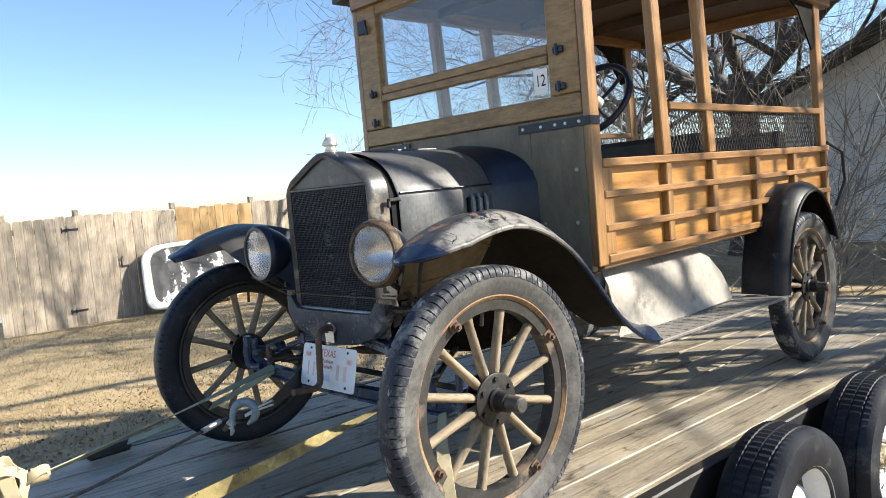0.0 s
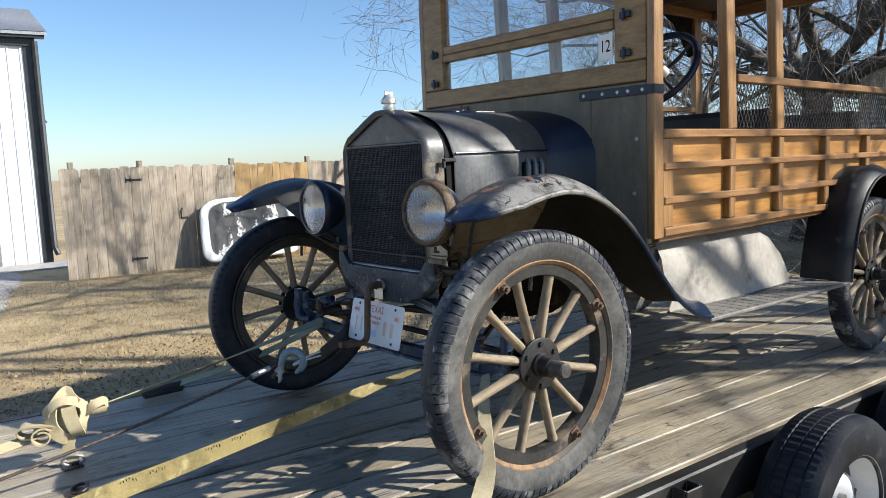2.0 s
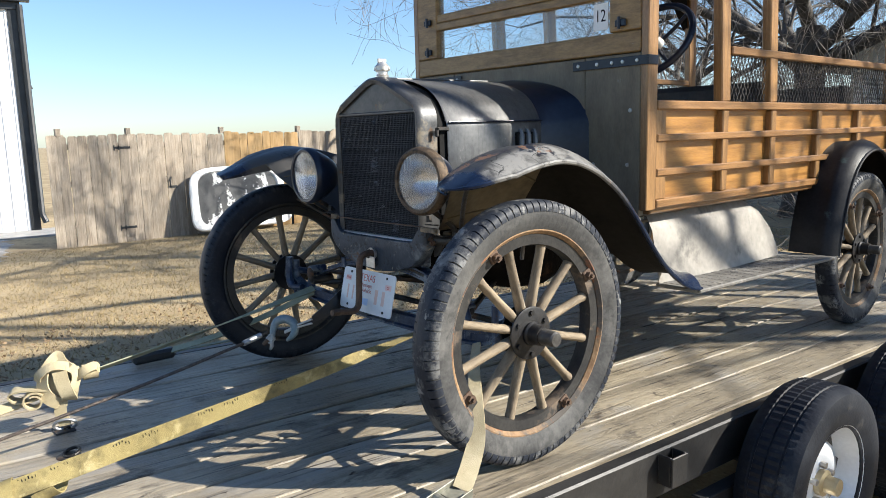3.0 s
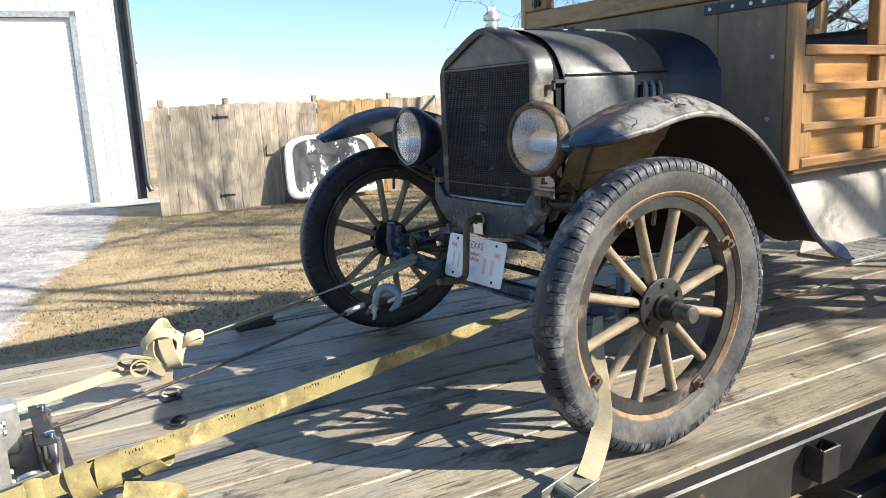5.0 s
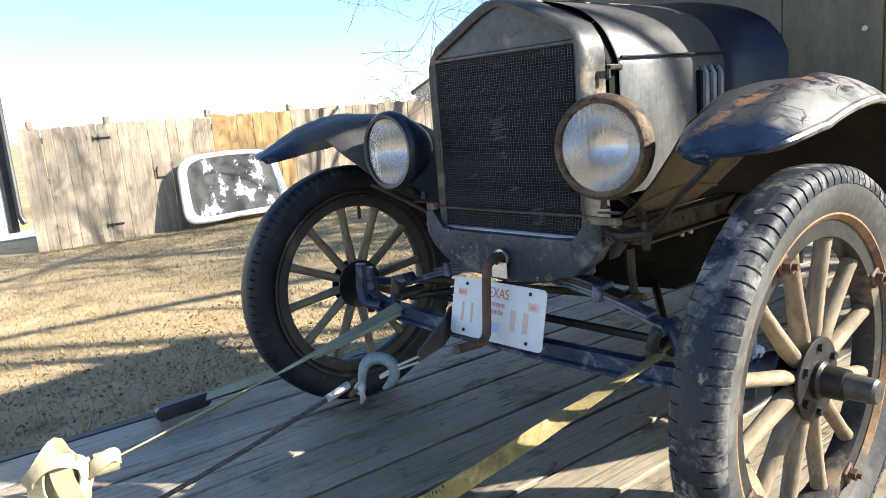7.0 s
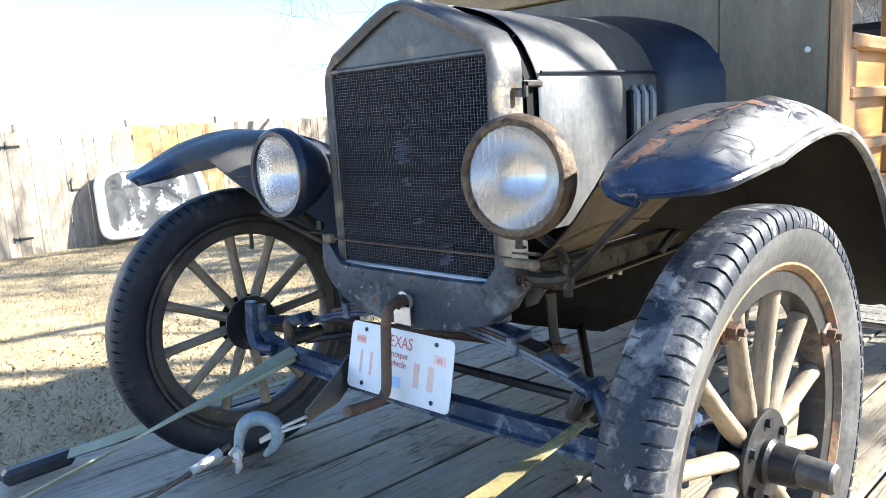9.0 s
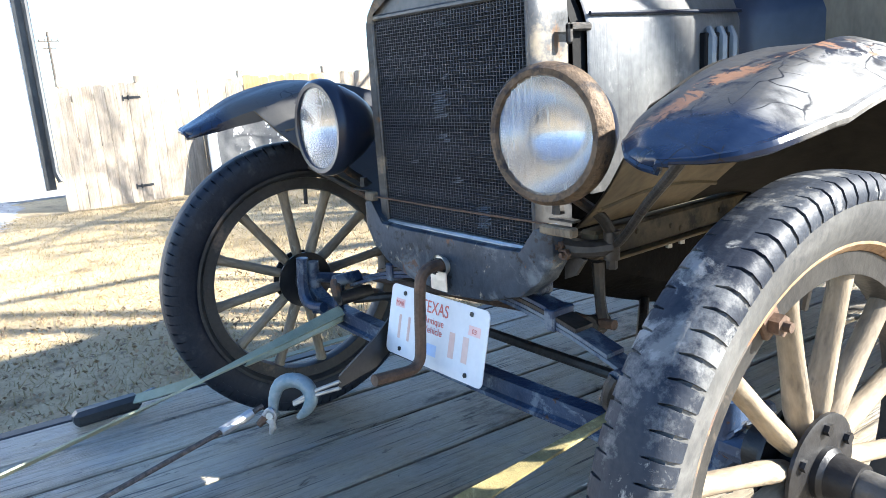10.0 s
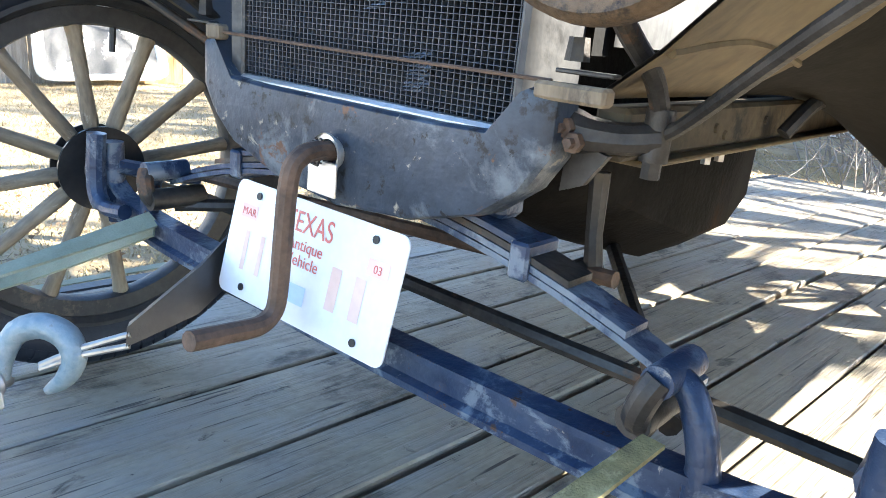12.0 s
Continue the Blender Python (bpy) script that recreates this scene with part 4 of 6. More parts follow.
def wheel_meshes():
    # felloe: the wooden ring
    WHEEL["felloe"] = Shape().lathe([(0.262, -0.022), (0.258, -0.01), (0.258, 0.01), (0.262, 0.022), (0.292, 0.024), (0.292, -0.024)], None, 64, True).mesh("wheel", RIM)
    s = Shape().lathe([(0.293, -0.026), (0.303, -0.036), (0.311, -0.036), (0.304, -0.026), (0.302, 0.026), (0.311, 0.036), (0.303, 0.036), (0.293, 0.026)], None, 64, True)
    WHEEL["rim"] = s.mesh("rim", BEAD)
    WHEEL["black_rim"] = s.mesh("rim", RIM)
    # tyre with cut tread
    R = WR
    prof = [(0.303, -0.034), (0.322, -0.045), (0.345, -0.0515), (0.365, -0.052), (0.378, -0.047), (0.3825, -0.036), (0.3825, 0.036), (0.378, 0.047),
            (0.365, 0.052), (0.345, 0.0515), (0.322, 0.045), (0.303, 0.034)]
    carcass = Shape().lathe(prof, None, 96, True)
    s = Shape()
    n = 90
    for k in range(n):
        for sx in (-1, 1):
            sh = 0 if sx > 0 else 0.5
            a0, am, a1 = (2 * math.pi * (k + sh + q) / n for q in (0.0, 0.475, 0.95))
            sec = [(0.020, 0.381), (0.020, R - 0.0005), (0.038, R - 0.003), (0.0485, 0.3815), (0.0540, 0.368), (0.0535, 0.359), (0.049, 0.359)]
            step = 0.006
            cut = 0.010            # the slits widen towards the shoulder
            rows = []
            for q, a in ((-1, a0), (0, am), (1, a1)):
                row = []
                for x, r in sec:
                    b = a + (step if x < 0.03 else 0) - q * (cut if x > 0.04 else 0.007 if x > 0.03 else 0.0) * 0.5
                    row.append((sx * x, r * math.cos(b), r * math.sin(b)))
                rows.append(row)
            s.loft(rows)
    s.lathe([(R - 0.0020, -0.0235), (R - 0.0003, -0.0205), (R - 0.0001, -0.010), (R, 0.0), (R - 0.0001, 0.010), (R - 0.0003, 0.0205), (R - 0.0020, 0.0235)], None, 128)
    for q in (carcass, s):                      # a narrow tyre, set a little outwards on the rim
        q.v = [(x * 0.86 + 0.005, y, z) for x, y, z in q.v]
    WHEEL["tyre"] = carcass.mesh("tyre", SIDEWALL, 40)
    WHEEL["black_tyre"] = carcass.mesh("tyre", BLACKRUBBER, 40)
    WHEEL["tyre_tread"] = s.mesh("tyre_tread", RUBBER, 40)
    WHEEL["black_tyre_tread"] = s.mesh("tyre_tread", BLACKRUBBER, 40)
    # spoke: oval, swelling at both ends
    s = Shape()
    rings = []
    for r, a, b in ((0.05, 0.011, 0.017), (0.09, 0.014, 0.020), (0.115, 0.0135, 0.0185), (0.17, 0.0125, 0.0165), (0.235, 0.013, 0.0155), (0.255, 0.0155, 0.016), (0.264, 0.0155, 0.016)):
        rings.append([(b * math.cos(t), a * math.sin(t), r) for t in (2 * math.pi * k / 12 for k in range(12))])
    s.loft(rings)
    WHEEL["spoke"] = s.mesh("spoke", SPOKE, 60)
    s = Shape().lathe([(0.0, 0.026), (0.074, 0.026), (0.079, 0.024), (0.079, 0.019), (0.0, 0.019)], None, 32)
    s.lathe([(0.0, -0.024), (0.079, -0.024), (0.079, -0.018), (0.0, -0.018)], None, 32)
    for k in range(6):
        s.lathe([(0.0, 0.033), (0.008, 0.033), (0.008, 0.026)], pose(0, 0, 0, 60 * k) @ pose(0, 0, 0.062), 6)
    HUBP = mat("black_hub_paint", (0.007, 0.007, 0.008), (0.022, 0.021, 0.021), 0.42, 0.0, 16, bump=0.2, spec=0.35, spot=(0.10, 0.08, 0.06), spot_scale=12, spot_at=0.70)
    WHEEL["hub_flange"] = s.mesh("hub_flange", HUBP)
    s = Shape().lathe([(0.0, -0.07), (0.036, -0.07), (0.034, -0.025), (0.036, 0.034), (0.031, 0.040), (0.029, 0.075), (0.0, 0.075)], None, 24)
    WHEEL["hub"] = s.mesh("hub", HUBP)
    s = Shape()
    s.lathe([(0.023, 0.074), (0.024, 0.078), (0.023, 0.122), (0.019, 0.127), (0.0, 0.128)], None, 24)
    WHEEL["hub_cap"] = s.mesh("hub_cap", mat("dull_hub_steel", (0.045, 0.043, 0.041), (0.12, 0.116, 0.11), 0.5, 0.5, 18, bump=0.2))
    s = Shape()
    s.box((0.020, -0.017, 0.264), (0.030, 0.017, 0.304), 0.004)
    s.lathe([(0.0, 0.052), (0.006, 0.052), (0.006, 0.03)], pose(0, 0, 0.279), 8)
    s.lathe([(0.0, 0.043), (0.013, 0.043), (0.013, 0.030)], pose(0, 0, 0.279), 6)
    WHEEL["lug"] = s.mesh("lug", RUST)
    s = Shape().tube([(-0.005, 0, 0.258), (-0.012, 0, 0.215)], 0.006, 8)
    WHEEL["valve_stem"] = s.mesh("valve_stem", DARKSTEEL)


wheel_meshes()


def wheel(name, x, y, turn=0.0, rust=True, steer=0.0, z=WZ, size=0.97):
    """turn: degrees by which its spokes and lugs are rotated; steer: by which it stands turned on its pin."""
    m = pose(x, y, z, 0, 0, steer) @ (pose(0, 0, 0, turn, 0, 0) if x > 0 else pose(0, 0, 0, turn, 0, 180)) @ Matrix.Diagonal((size, size, size, 1))
    ob = part(name, WHEEL["felloe"], None, CAR, "wooden-spoked wheel with a rusty rim", m)
    for k in ("rim" if rust else "black_rim", "tyre" if rust else "black_tyre", "tyre_tread" if rust else "black_tyre_tread", "hub_flange", "hub", "hub_cap", "valve_stem"):
        part(k.replace("black_", ""), WHEEL[k], None, ob, {"tyre": "dusty grey tyre", "tyre_tread": "worn black block tread"}.get(k, ""))
    for k in range(12):
        part("spoke", WHEEL["spoke"], None, ob, m=pose(0, 0, 0, 15 + 30 * k, 0, 0))
    for k in range(4):
        part("lug", WHEEL["lug"], None, ob, m=pose(0, 0, 0, 30 + 90 * k, 0, 0))


wheel("front_wheel", TX + 0.016, WY + 0.004, 0, True, -3.0)
wheel("front_wheel", -TX + 0.012, WY + 0.008, 8, False, -4.0, size=0.955)
wheel("rear_wheel", TX, RY, 5, z=0.347)
wheel("rear_wheel", -TX, RY, 11, z=0.347)


def between(y, table):
    """Reads a value off a table of (y, value)."""
    for (a, p), (b, q) in zip(table, table[1:]):
        if y <= b:
            return p + (q - p) * max(0.0, (y - a) / (b - a))
    return table[-1][1]


def fender(name, line, sx, xin, xout, nose=True):
    """A crowned sheet-steel wing that follows line (y, z along its crown), with a rolled skirt on its outer side."""
    pts = smooth_line([(0, y, z) for y, z in line], 5)
    n = len(pts)
    rings_o, rings_s, rings_i, lipp = [], [], [], []
    for i, p in enumerate(pts):
        d = (pts[min(i + 1, n - 1)] - pts[max(i - 1, 0)]).normalized()
        nn = Vector((0, -d.z, d.y))
        nn = nn if nn.z > 0 or abs(d.z) > 0.99 else -nn
        y = p.y if nose else 9
        a = between(y, [(-0.217, xout - 0.112), (-0.213, xout - 0.134), (-0.20, xout - 0.160), (-0.175, xout - 0.185), (-0.13, xout - 0.205), (-0.06, xin + 0.008), (0.04, xin + 0.003)])
        b = between(y, [(-0.217, xout - 0.092), (-0.213, xout - 0.060), (-0.20, xout - 0.034), (-0.175, xout - 0.016), (-0.12, xout), (0.08, xout + 0.022), (0.5, xout + 0.022), (0.9, xout - 0.006), (9, xout)])
        k = between(y, [(-0.215, 0.0), (-0.17, 0.35), (-0.08, 1.0), (1, 1.0)])      # how far the skirt is formed
        crease = xin + (xout - xin) * 0.76
        c = min(crease, a + (b - a) * 0.8)
        roll = between(y, [(-0.2, 0.012), (-0.06, 0.03), (0.10, 0.014), (1, 0.010)]) if nose else 0.012
        row = []
        for u in (0, 0.08, 0.2, 0.4, 0.6, 0.8, 0.92, 1.0):
            drop = roll * max(0, 1 - u / 0.5) ** 2 - 0.006 * k * math.exp(-((u - 0.93) / 0.06) ** 2)
            row.append(Vector((sx * (a + (c - a) * u), p.y, p.z)) - nn * drop)
        skirt = [row[-1]]
        for u in (0.2, 0.4, 0.6, 0.8, 0.93, 1.0):
            skirt.append(Vector((sx * (c + (b - c) * u), p.y, p.z)) - nn * (0.042 * k * u ** 1.7))
        rings_o.append(row)
        rings_s.append(skirt)
        rings_i.append([q - nn * 0.005 for q in row + skirt[1:]])
        lipp.append(skirt[-1] - nn * 0.003)
    ob = part(name, Shape().loft(rings_o, False), FENDER if nose else WING, CAR, "dull black steel wing with flaking rusty paint" if nose else "plain black steel rear wing", smooth=60)
    part("skirt", Shape().loft(rings_s, False), FENDER if nose else WING, ob, "scuffed rolled skirt, painted paler as if sunlit" if nose else "", smooth=60)
    part("underside", Shape().loft(rings_i, False), SHADED_UNDER, ob, "dusty inner face darkened for shade", smooth=60)
    part("rolled_lip", Shape().tube(lipp, [0.0035 + 0.004 * min(1, k / 12) for k in range(len(lipp))], 8), FENDER if nose else WING, ob, "scuffed rolled edge, painted paler as if sunlit")
    if nose:
        part("nose_bead", Shape().tube([q for q in rings_i[0][::-1]] + [r[0] for r in rings_i[1:14]], 0.005, 8), FENDER, ob)
    return ob, rings_o


FRONT_LINE = [(-0.217, 0.824), (-0.208, 0.830), (-0.19, 0.840), (-0.15, 0.861), (-0.08, 0.894), (0.01, 0.918), (0.10, 0.927), (0.20, 0.912), (0.30, 0.872), (0.40, 0.806),
              (0.49, 0.718), (0.58, 0.625), (0.67, 0.545), (0.76, 0.487), (0.84, 0.453), (0.90, 0.442)]
REAR_LINE = [(2.03, 0.37), (2.04, 0.44), (2.06, 0.52), (2.09, 0.61), (2.13, 0.70), (2.19, 0.78), (2.27, 0.84), (2.37, 0.875), (2.48, 0.88), (2.58, 0.85), (2.68, 0.77), (2.76, 0.66), (2.80, 0.58)]
for sx in (1, -1):
    ob, rows = fender("front_wing", FRONT_LINE, sx, 0.545, 0.768 if sx > 0 else 0.815)
    # inner dust apron from the wing down to the frame
    rr = []
    inner = [r[0] for r in rows if r[0].y > -0.10]
    for k, p in enumerate(inner):
        t0 = k / (len(inner) - 1)
        q = Vector((sx * (0.30 + 0.02 * t0), 0.065 + 0.82 * t0, 0.655))
        rr.append([p.lerp(q, t) + Vector((0, 0, -0.02 * math.sin(math.pi * t))) for t in (0, 0.2, 0.45, 0.7, 1.0)])
    fore = [r for r in rr if r[0].y < 0.30]
    part("inner_apron", Shape().loft(fore, False), DUST, ob, "dusty inner splash panel", smooth=60)
    for col in (1, 3):
        part("pressed_rib", Shape().tube([r[col] + Vector((0, 0, -0.001)) for r in fore[1:]], 0.0045, 6), DUST, ob)
    # the same dusty sheet further back, coloured near black for the shade there
    part("rear_apron", Shape().loft(rr[len(fore) - 1:], False), SHADED_UNDER, ob, "dusty inner splash panel darkened for shade", smooth=60)
    edge = [r[0] for r in rows if r[0].y < -0.02]
    hang = [[p, p + Vector((0, 0.003, -0.5 * d)), p + Vector((0, 0.008, -d))] for p, d in ((p, 0.008 + 0.020 * max(0.0, min(1.0, (p.y + 0.21) / 0.12))) for p in edge)]
    part("inner_valance", Shape().loft(hang, False), FENDER, ob, "dull rolled inner edge", smooth=60)
    part("apron_top", Shape().loft([[q + Vector((-sx * 0.002, 0, 0.003)) for q in r] for r in rr], False), FENDER, ob, smooth=60)
    s = Shape().tube(smooth_line([(sx * 0.345, 0.10, 0.624), (sx * 0.358, 0.098, 0.632), (sx * 0.385, 0.083, 0.650), (sx * 0.49, -0.0, 0.726), (sx * 0.60, -0.085, 0.80), (sx * 0.66, -0.10, 0.872)][:None if sx > 0 else 4], 4), 0.0072, 10)
    s.tube([(sx * 0.347, 0.10, 0.652), (sx * 0.347, 0.10, 0.604)], 0.0135, 12)
    s.tube([(sx * 0.347, 0.10, 0.604), (sx * 0.347, 0.10, 0.588)], 0.0095, 6)
    part("wing_iron", s, DARKSTEEL, ob, "black forged wing bracket")
    fender("rear_wing", REAR_LINE, sx, 0.55, 0.772, False)
    # running board
    b = part("running_board", Shape().box((sx * 0.59, -0.08, -0.015), (sx * 0.772, 1.08, 0.0), 0.004), BOARDP, CAR, "dusty ribbed steel running board", m=pose(0, 0.95, 0.396, -1.5))
    for k in range(16 if sx > 0 else 0):
        for j in range(6):
            part("tread_stud", Shape().box((0.60 + 0.028 * j, -0.05 + k * 0.066, 0.0), (0.620 + 0.028 * j, -0.005 + k * 0.066, 0.0012), 0.0005), BOARDP, b)
    rr = []
    for t, tuck in ((0.0, 0.0), (0.25, 0.0), (0.5, 0.0), (0.75, 0.0), (0.87, 0.0), (0.90, 0.012), (0.94, 0.035), (0.98, 0.075), (1.0, 0.12)):
        rr.append([(sx * (x - tuck), 0.87 + t * (end - 0.87), z) for x, z, end in ((0.61, 0.385, 1.95), (0.596, 0.44, 1.945), (0.586, 0.51, 1.90), (0.572, 0.59, 1.81), (0.545, 0.645, 1.70), (0.42, 0.665, 1.62))])
    part("splash_apron", Shape().loft(rr, False), GREYAPRON, CAR, "dusty grey curved splash apron", smooth=60)

# frame
for sx in (1, -1):
    rail = part("frame_rail", Shape().box((sx * 0.285, 0.09, 0.598), (sx * 0.322, 3.25, 0.648), 0.005), RAILP, CAR, "grimy steel chassis rail")
    part("rail_flange", Shape().box((sx * 0.285, 0.12, 0.592), (sx * 0.334, 0.95, 0.5975), 0.002), DUST, rail, "dusty lower flange")
    for y, z in ((0.20, 0.63), (0.30, 0.622), (0.33, 0.612), (0.46, 0.625), (0.62, 0.63)):
        part("rivet", Shape().lathe([(0.006, 0), (0.005, 0.003), (0, 0.004)], pose(sx * 0.322, y, z, 0, 0, 0 if sx > 0 else 180), 8), RAILP, rail)
    for y in (0.30, 0.34):
        part("bolt", Shape().tube([(sx * 0.318, y, 0.594), (sx * 0.318, y, 0.580)], 0.006, 6), STEEL, rail)
    horn = part("frame_horn", Shape().tube(smooth_line([(sx * 0.268, 0.062, 0.625), (sx * 0.295, 0.066, 0.622), (sx * 0.325, 0.082, 0.622), (sx * 0.348, 0.100, 0.626)], 4),
                                           [0.022, 0.022, 0.021, 0.020, 0.018, 0.017, 0.016, 0.015, 0.015, 0.015, 0.015, 0.015, 0.015], 10), DARKSTEEL, rail, "forged grimy frame horn")
    s = Shape().loft([[(sx * 0.278, y, 0.618), (sx * 0.322, y, 0.606), (sx * 0.300, y, 0.575), (sx * 0.276, y, 0.565)] for y in (0.062, 0.070)])
    part("gusset", s, DARKSTEEL, horn, "bent steel gusset")
    for x, z in ((0.284, 0.628), (0.296, 0.616)):
        part("bolt", Shape().lathe([(0.010, 0), (0.010, 0.008), (0.005, 0.008), (0.005, 0.015), (0, 0.015)], pose(sx * x, 0.046, z, 0, 0, -90), 6), RUST, horn, "rusty nut")
    hang = Shape().tube(smooth_line([(sx * 0.31, 0.60, 0.655), (sx * 0.335, 0.59, 0.665), (sx * 0.36, 0.55, 0.655), (sx * 0.36, 0.50, 0.645), (sx * 0.345, 0.47, 0.61)], 3), 0.010, 8)
    part("apron_clip", hang, DARKSTEEL, rail)
part("front_crossmember", Shape().box((-0.21, 0.066, 0.515), (0.21, 0.11, 0.56), 0.008), CHASSIS, CAR)
for yy in (1.0, 2.4, 3.15):
    part("crossmember", Shape().box((-0.29, yy, 0.59), (0.29, yy + 0.06, 0.64)), CHASSIS, CAR)

# engine pan seen from below
s = Shape()
rr = []
for y, w, z in ((0.14, 0.09, 0.53), (0.24, 0.20, 0.465), (0.42, 0.21, 0.40), (0.6, 0.20, 0.345), (0.78, 0.19, 0.335), (0.92, 0.17, 0.37), (1.02, 0.13, 0.44), (1.10, 0.08, 0.54)):
    rr.append([(-w, y, 0.60), (-w, y, z + 0.07), (-w * 0.6, y, z + 0.01), (0, y, z), (w * 0.6, y, z + 0.01), (w, y, z + 0.07), (w, y, 0.60)])
part("engine_pan", s.loft(rr, True), SOOT, CAR, "greasy black engine pan", smooth=50)
part("engine_block", Shape().box((-0.13, 0.18, 0.60), (0.13, 0.56, 0.98), 0.02), SOOT, CAR)

# apron under the radiator
out = [(-0.285, 0.655), (-0.262, 0.662), (-0.245, 0.640), (-0.225, 0.615), (-0.15, 0.612), (0.0, 0.612), (0.15, 0.612), (0.225, 0.615), (0.245, 0.640), (0.262, 0.662), (0.285, 0.655)]
low = [(-0.285, 0.645), (-0.285, 0.60), (-0.262, 0.565), (-0.215, 0.530), (-0.12, 0.502), (0.0, 0.490), (0.12, 0.502), (0.215, 0.530), (0.262, 0.565), (0.285, 0.60), (0.285, 0.645)]
edge = out + low[::-1]


def inset(y, k):
    return [Vector((x * (1 - k), y, z + (0.575 - z) * k * 1.6)) for x, z in edge]


part("radiator_apron", Shape().loft([inset(0.017, 0.05), inset(0.019, 0.02), inset(0.025, 0.0), inset(0.060, 0.0)]), APRONP, CAR, "chipped dark pressed-steel apron", smooth=35)
s = Shape().lathe([(0.024, -0.006), (0.024, -0.002), (0.017, -0.002), (0.017, 0.03)], pose(0, 0.008, 0.553, 0, 0, 90) , 24)
s.box((-0.028, 0.0005, 0.505), (0.022, 0.004, 0.545), 0.003)
part("crank_bushing", s, ALU, CAR, "bare metal crank bushing plate")

# hand crank
pts = smooth_line([(-0.01, 0.12, 0.553), (-0.01, 0.02, 0.556), (-0.01, -0.012, 0.558), (-0.010, -0.034, 0.552), (-0.012, -0.046, 0.53), (-0.015, -0.050, 0.46), (-0.019, -0.052, 0.39), (-0.019, -0.060, 0.368),
                   (-0.015, -0.082, 0.361), (-0.006, -0.130, 0.368), (0.0, -0.175, 0.374)], 4)
pts = [p + Vector((0.012, 0, 0)) for p in pts]
crank = part("hand_crank", Shape().tube(pts, 0.0115, 10), RUST, CAR, "rusty bent starting crank")
part("crank_spring", Shape().tube([(-0.01 + 0.0145 * math.cos(a * 1.3), -0.012 + a * 0.0016, 0.553 + 0.0145 * math.sin(a * 1.3)) for a in range(22)], 0.0022, 5), DARKSTEEL, crank)

# radiator
CW, CZ0, CZ1, CY = 0.222, 0.618, 1.040, 0.045


def shell_outline(k, y):
    """Half-round shouldered outline with a low peak; k widens it."""
    half = [(0.238, 0.60), (0.240, 0.80), (0.240, 1.00), (0.238, 1.028), (0.229, 1.050), (0.208, 1.071), (0.15, 1.099), (0.09, 1.128), (0.05, 1.145), (0.022, 1.154), (0.0, 1.156)]
    pts = [(x + k, z + k * (1 if z > 1.05 else 0)) for x, z in half]
    return [Vector((x, y, z)) for x, z in pts] + [Vector((-x, y, z)) for x, z in pts[-2::-1]]


rad = part("radiator", Shape().loft([shell_outline(-0.012, 0.040), shell_outline(0.0, 0.034), shell_outline(0.007, 0.042), shell_outline(0.009, 0.06), shell_outline(0.009, 0.115), shell_outline(-0.01, 0.12)], False),
           SHELL, CAR, "worn pressed-steel radiator shell", smooth=50)
o = shell_outline(-0.004, 0.049)
s = Shape()
s.add([Vector((0.236, 0.049, CZ1)), *[p for p in o if p.z > 1.042], Vector((-0.236, 0.049, CZ1))], [tuple(range(len([p for p in o if p.z > 1.042]) + 2))])
part("header_tank", s, SHELL, rad, "scuffed grey header tank face")
# flat black block paints the shade deep between the fins
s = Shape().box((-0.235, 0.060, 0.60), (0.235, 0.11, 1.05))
part("core_shade_block", s, INK_AND_SHADE, rad)
me = Shape().box((-0.0008, CY + 0.001, CZ0), (0.0008, 0.0585, CZ1), 0.0003).mesh("fin", CORE, 0)
for i in range(54):
    part("fin", me, None, rad, m=pose(-CW + 2 * CW * (i + 0.5) / 54, 0, 0))
me = Shape().box((-CW, CY + 0.0005, 0), (CW, 0.058, 0.0009), 0.0002).mesh("cross_fin", CORE, 0)
for i in range(66):
    part("cross_fin", me, None, rad, m=pose(0, 0, CZ0 + 0.004 + i * (CZ1 - CZ0 - 0.006) / 66))
rnd = random.Random(44)
s = Shape()
for cx, cz, w, n in ((-0.02, 0.865, 0.05, 12), (-0.005, 1.015, 0.035, 3), (0.09, 0.655, 0.04, 10), (-0.01, 0.80, 0.035, 4), (-0.12, 0.75, 0.03, 2), (0.0, 0.915, 0.02, 3), (-0.06, 0.96, 0.02, 2), (0.02, 0.72, 0.03, 3)):
    for k in range(n):
        z, o = cz + (k - n / 2) * 0.0044, rnd.uniform(-0.008, 0.008)
        v = w * rnd.uniform(0.3, 0.5)
        s.loft([[(cx + o - v, CY + 0.0005, z), (cx + o + v, CY + 0.0005, z + 0.002)], [(cx + o - v, CY + 0.004, z + 0.002), (cx + o + v, CY + 0.004, z + 0.005)]], False)
tagged(part("bent_fin", s, BENTFIN, rad, "fins bent over and bright"), kind="stuff")
for a, b in (((-0.236, 0.040, 0.60), (-CW, 0.055, 1.045)), ((CW, 0.040, 0.60), (0.236, 0.055, 1.045))):
    part("side_strip", Shape().box(a, b), SHELL, rad)
part("lower_strip", Shape().box((-CW, 0.034, 0.598), (CW, 0.06, 0.618), 0.004), ALU, rad, "bright lower tank strip")
part("upper_strip", Shape().box((-0.232, 0.040, 1.036), (0.232, 0.052, 1.047), 0.003), SHELL, rad)
s = Shape().lathe([(0.0, 0.0), (0.021, 0.0), (0.023, 0.012), (0.019, 0.016), (0.019, 0.026), (0.026, 0.029), (0.026, 0.043), (0.020, 0.049), (0.011, 0.060), (0.0, 0.062)], pose(0, 0.082, 1.158, 0, -90, 0), 24)
for k in range(6):
    s.box((-0.004, 0.022, 0.03), (0.004, 0.030, 0.042), 0.002, pose(0, 0.082, 1.158, 0, 0, 60 * k))
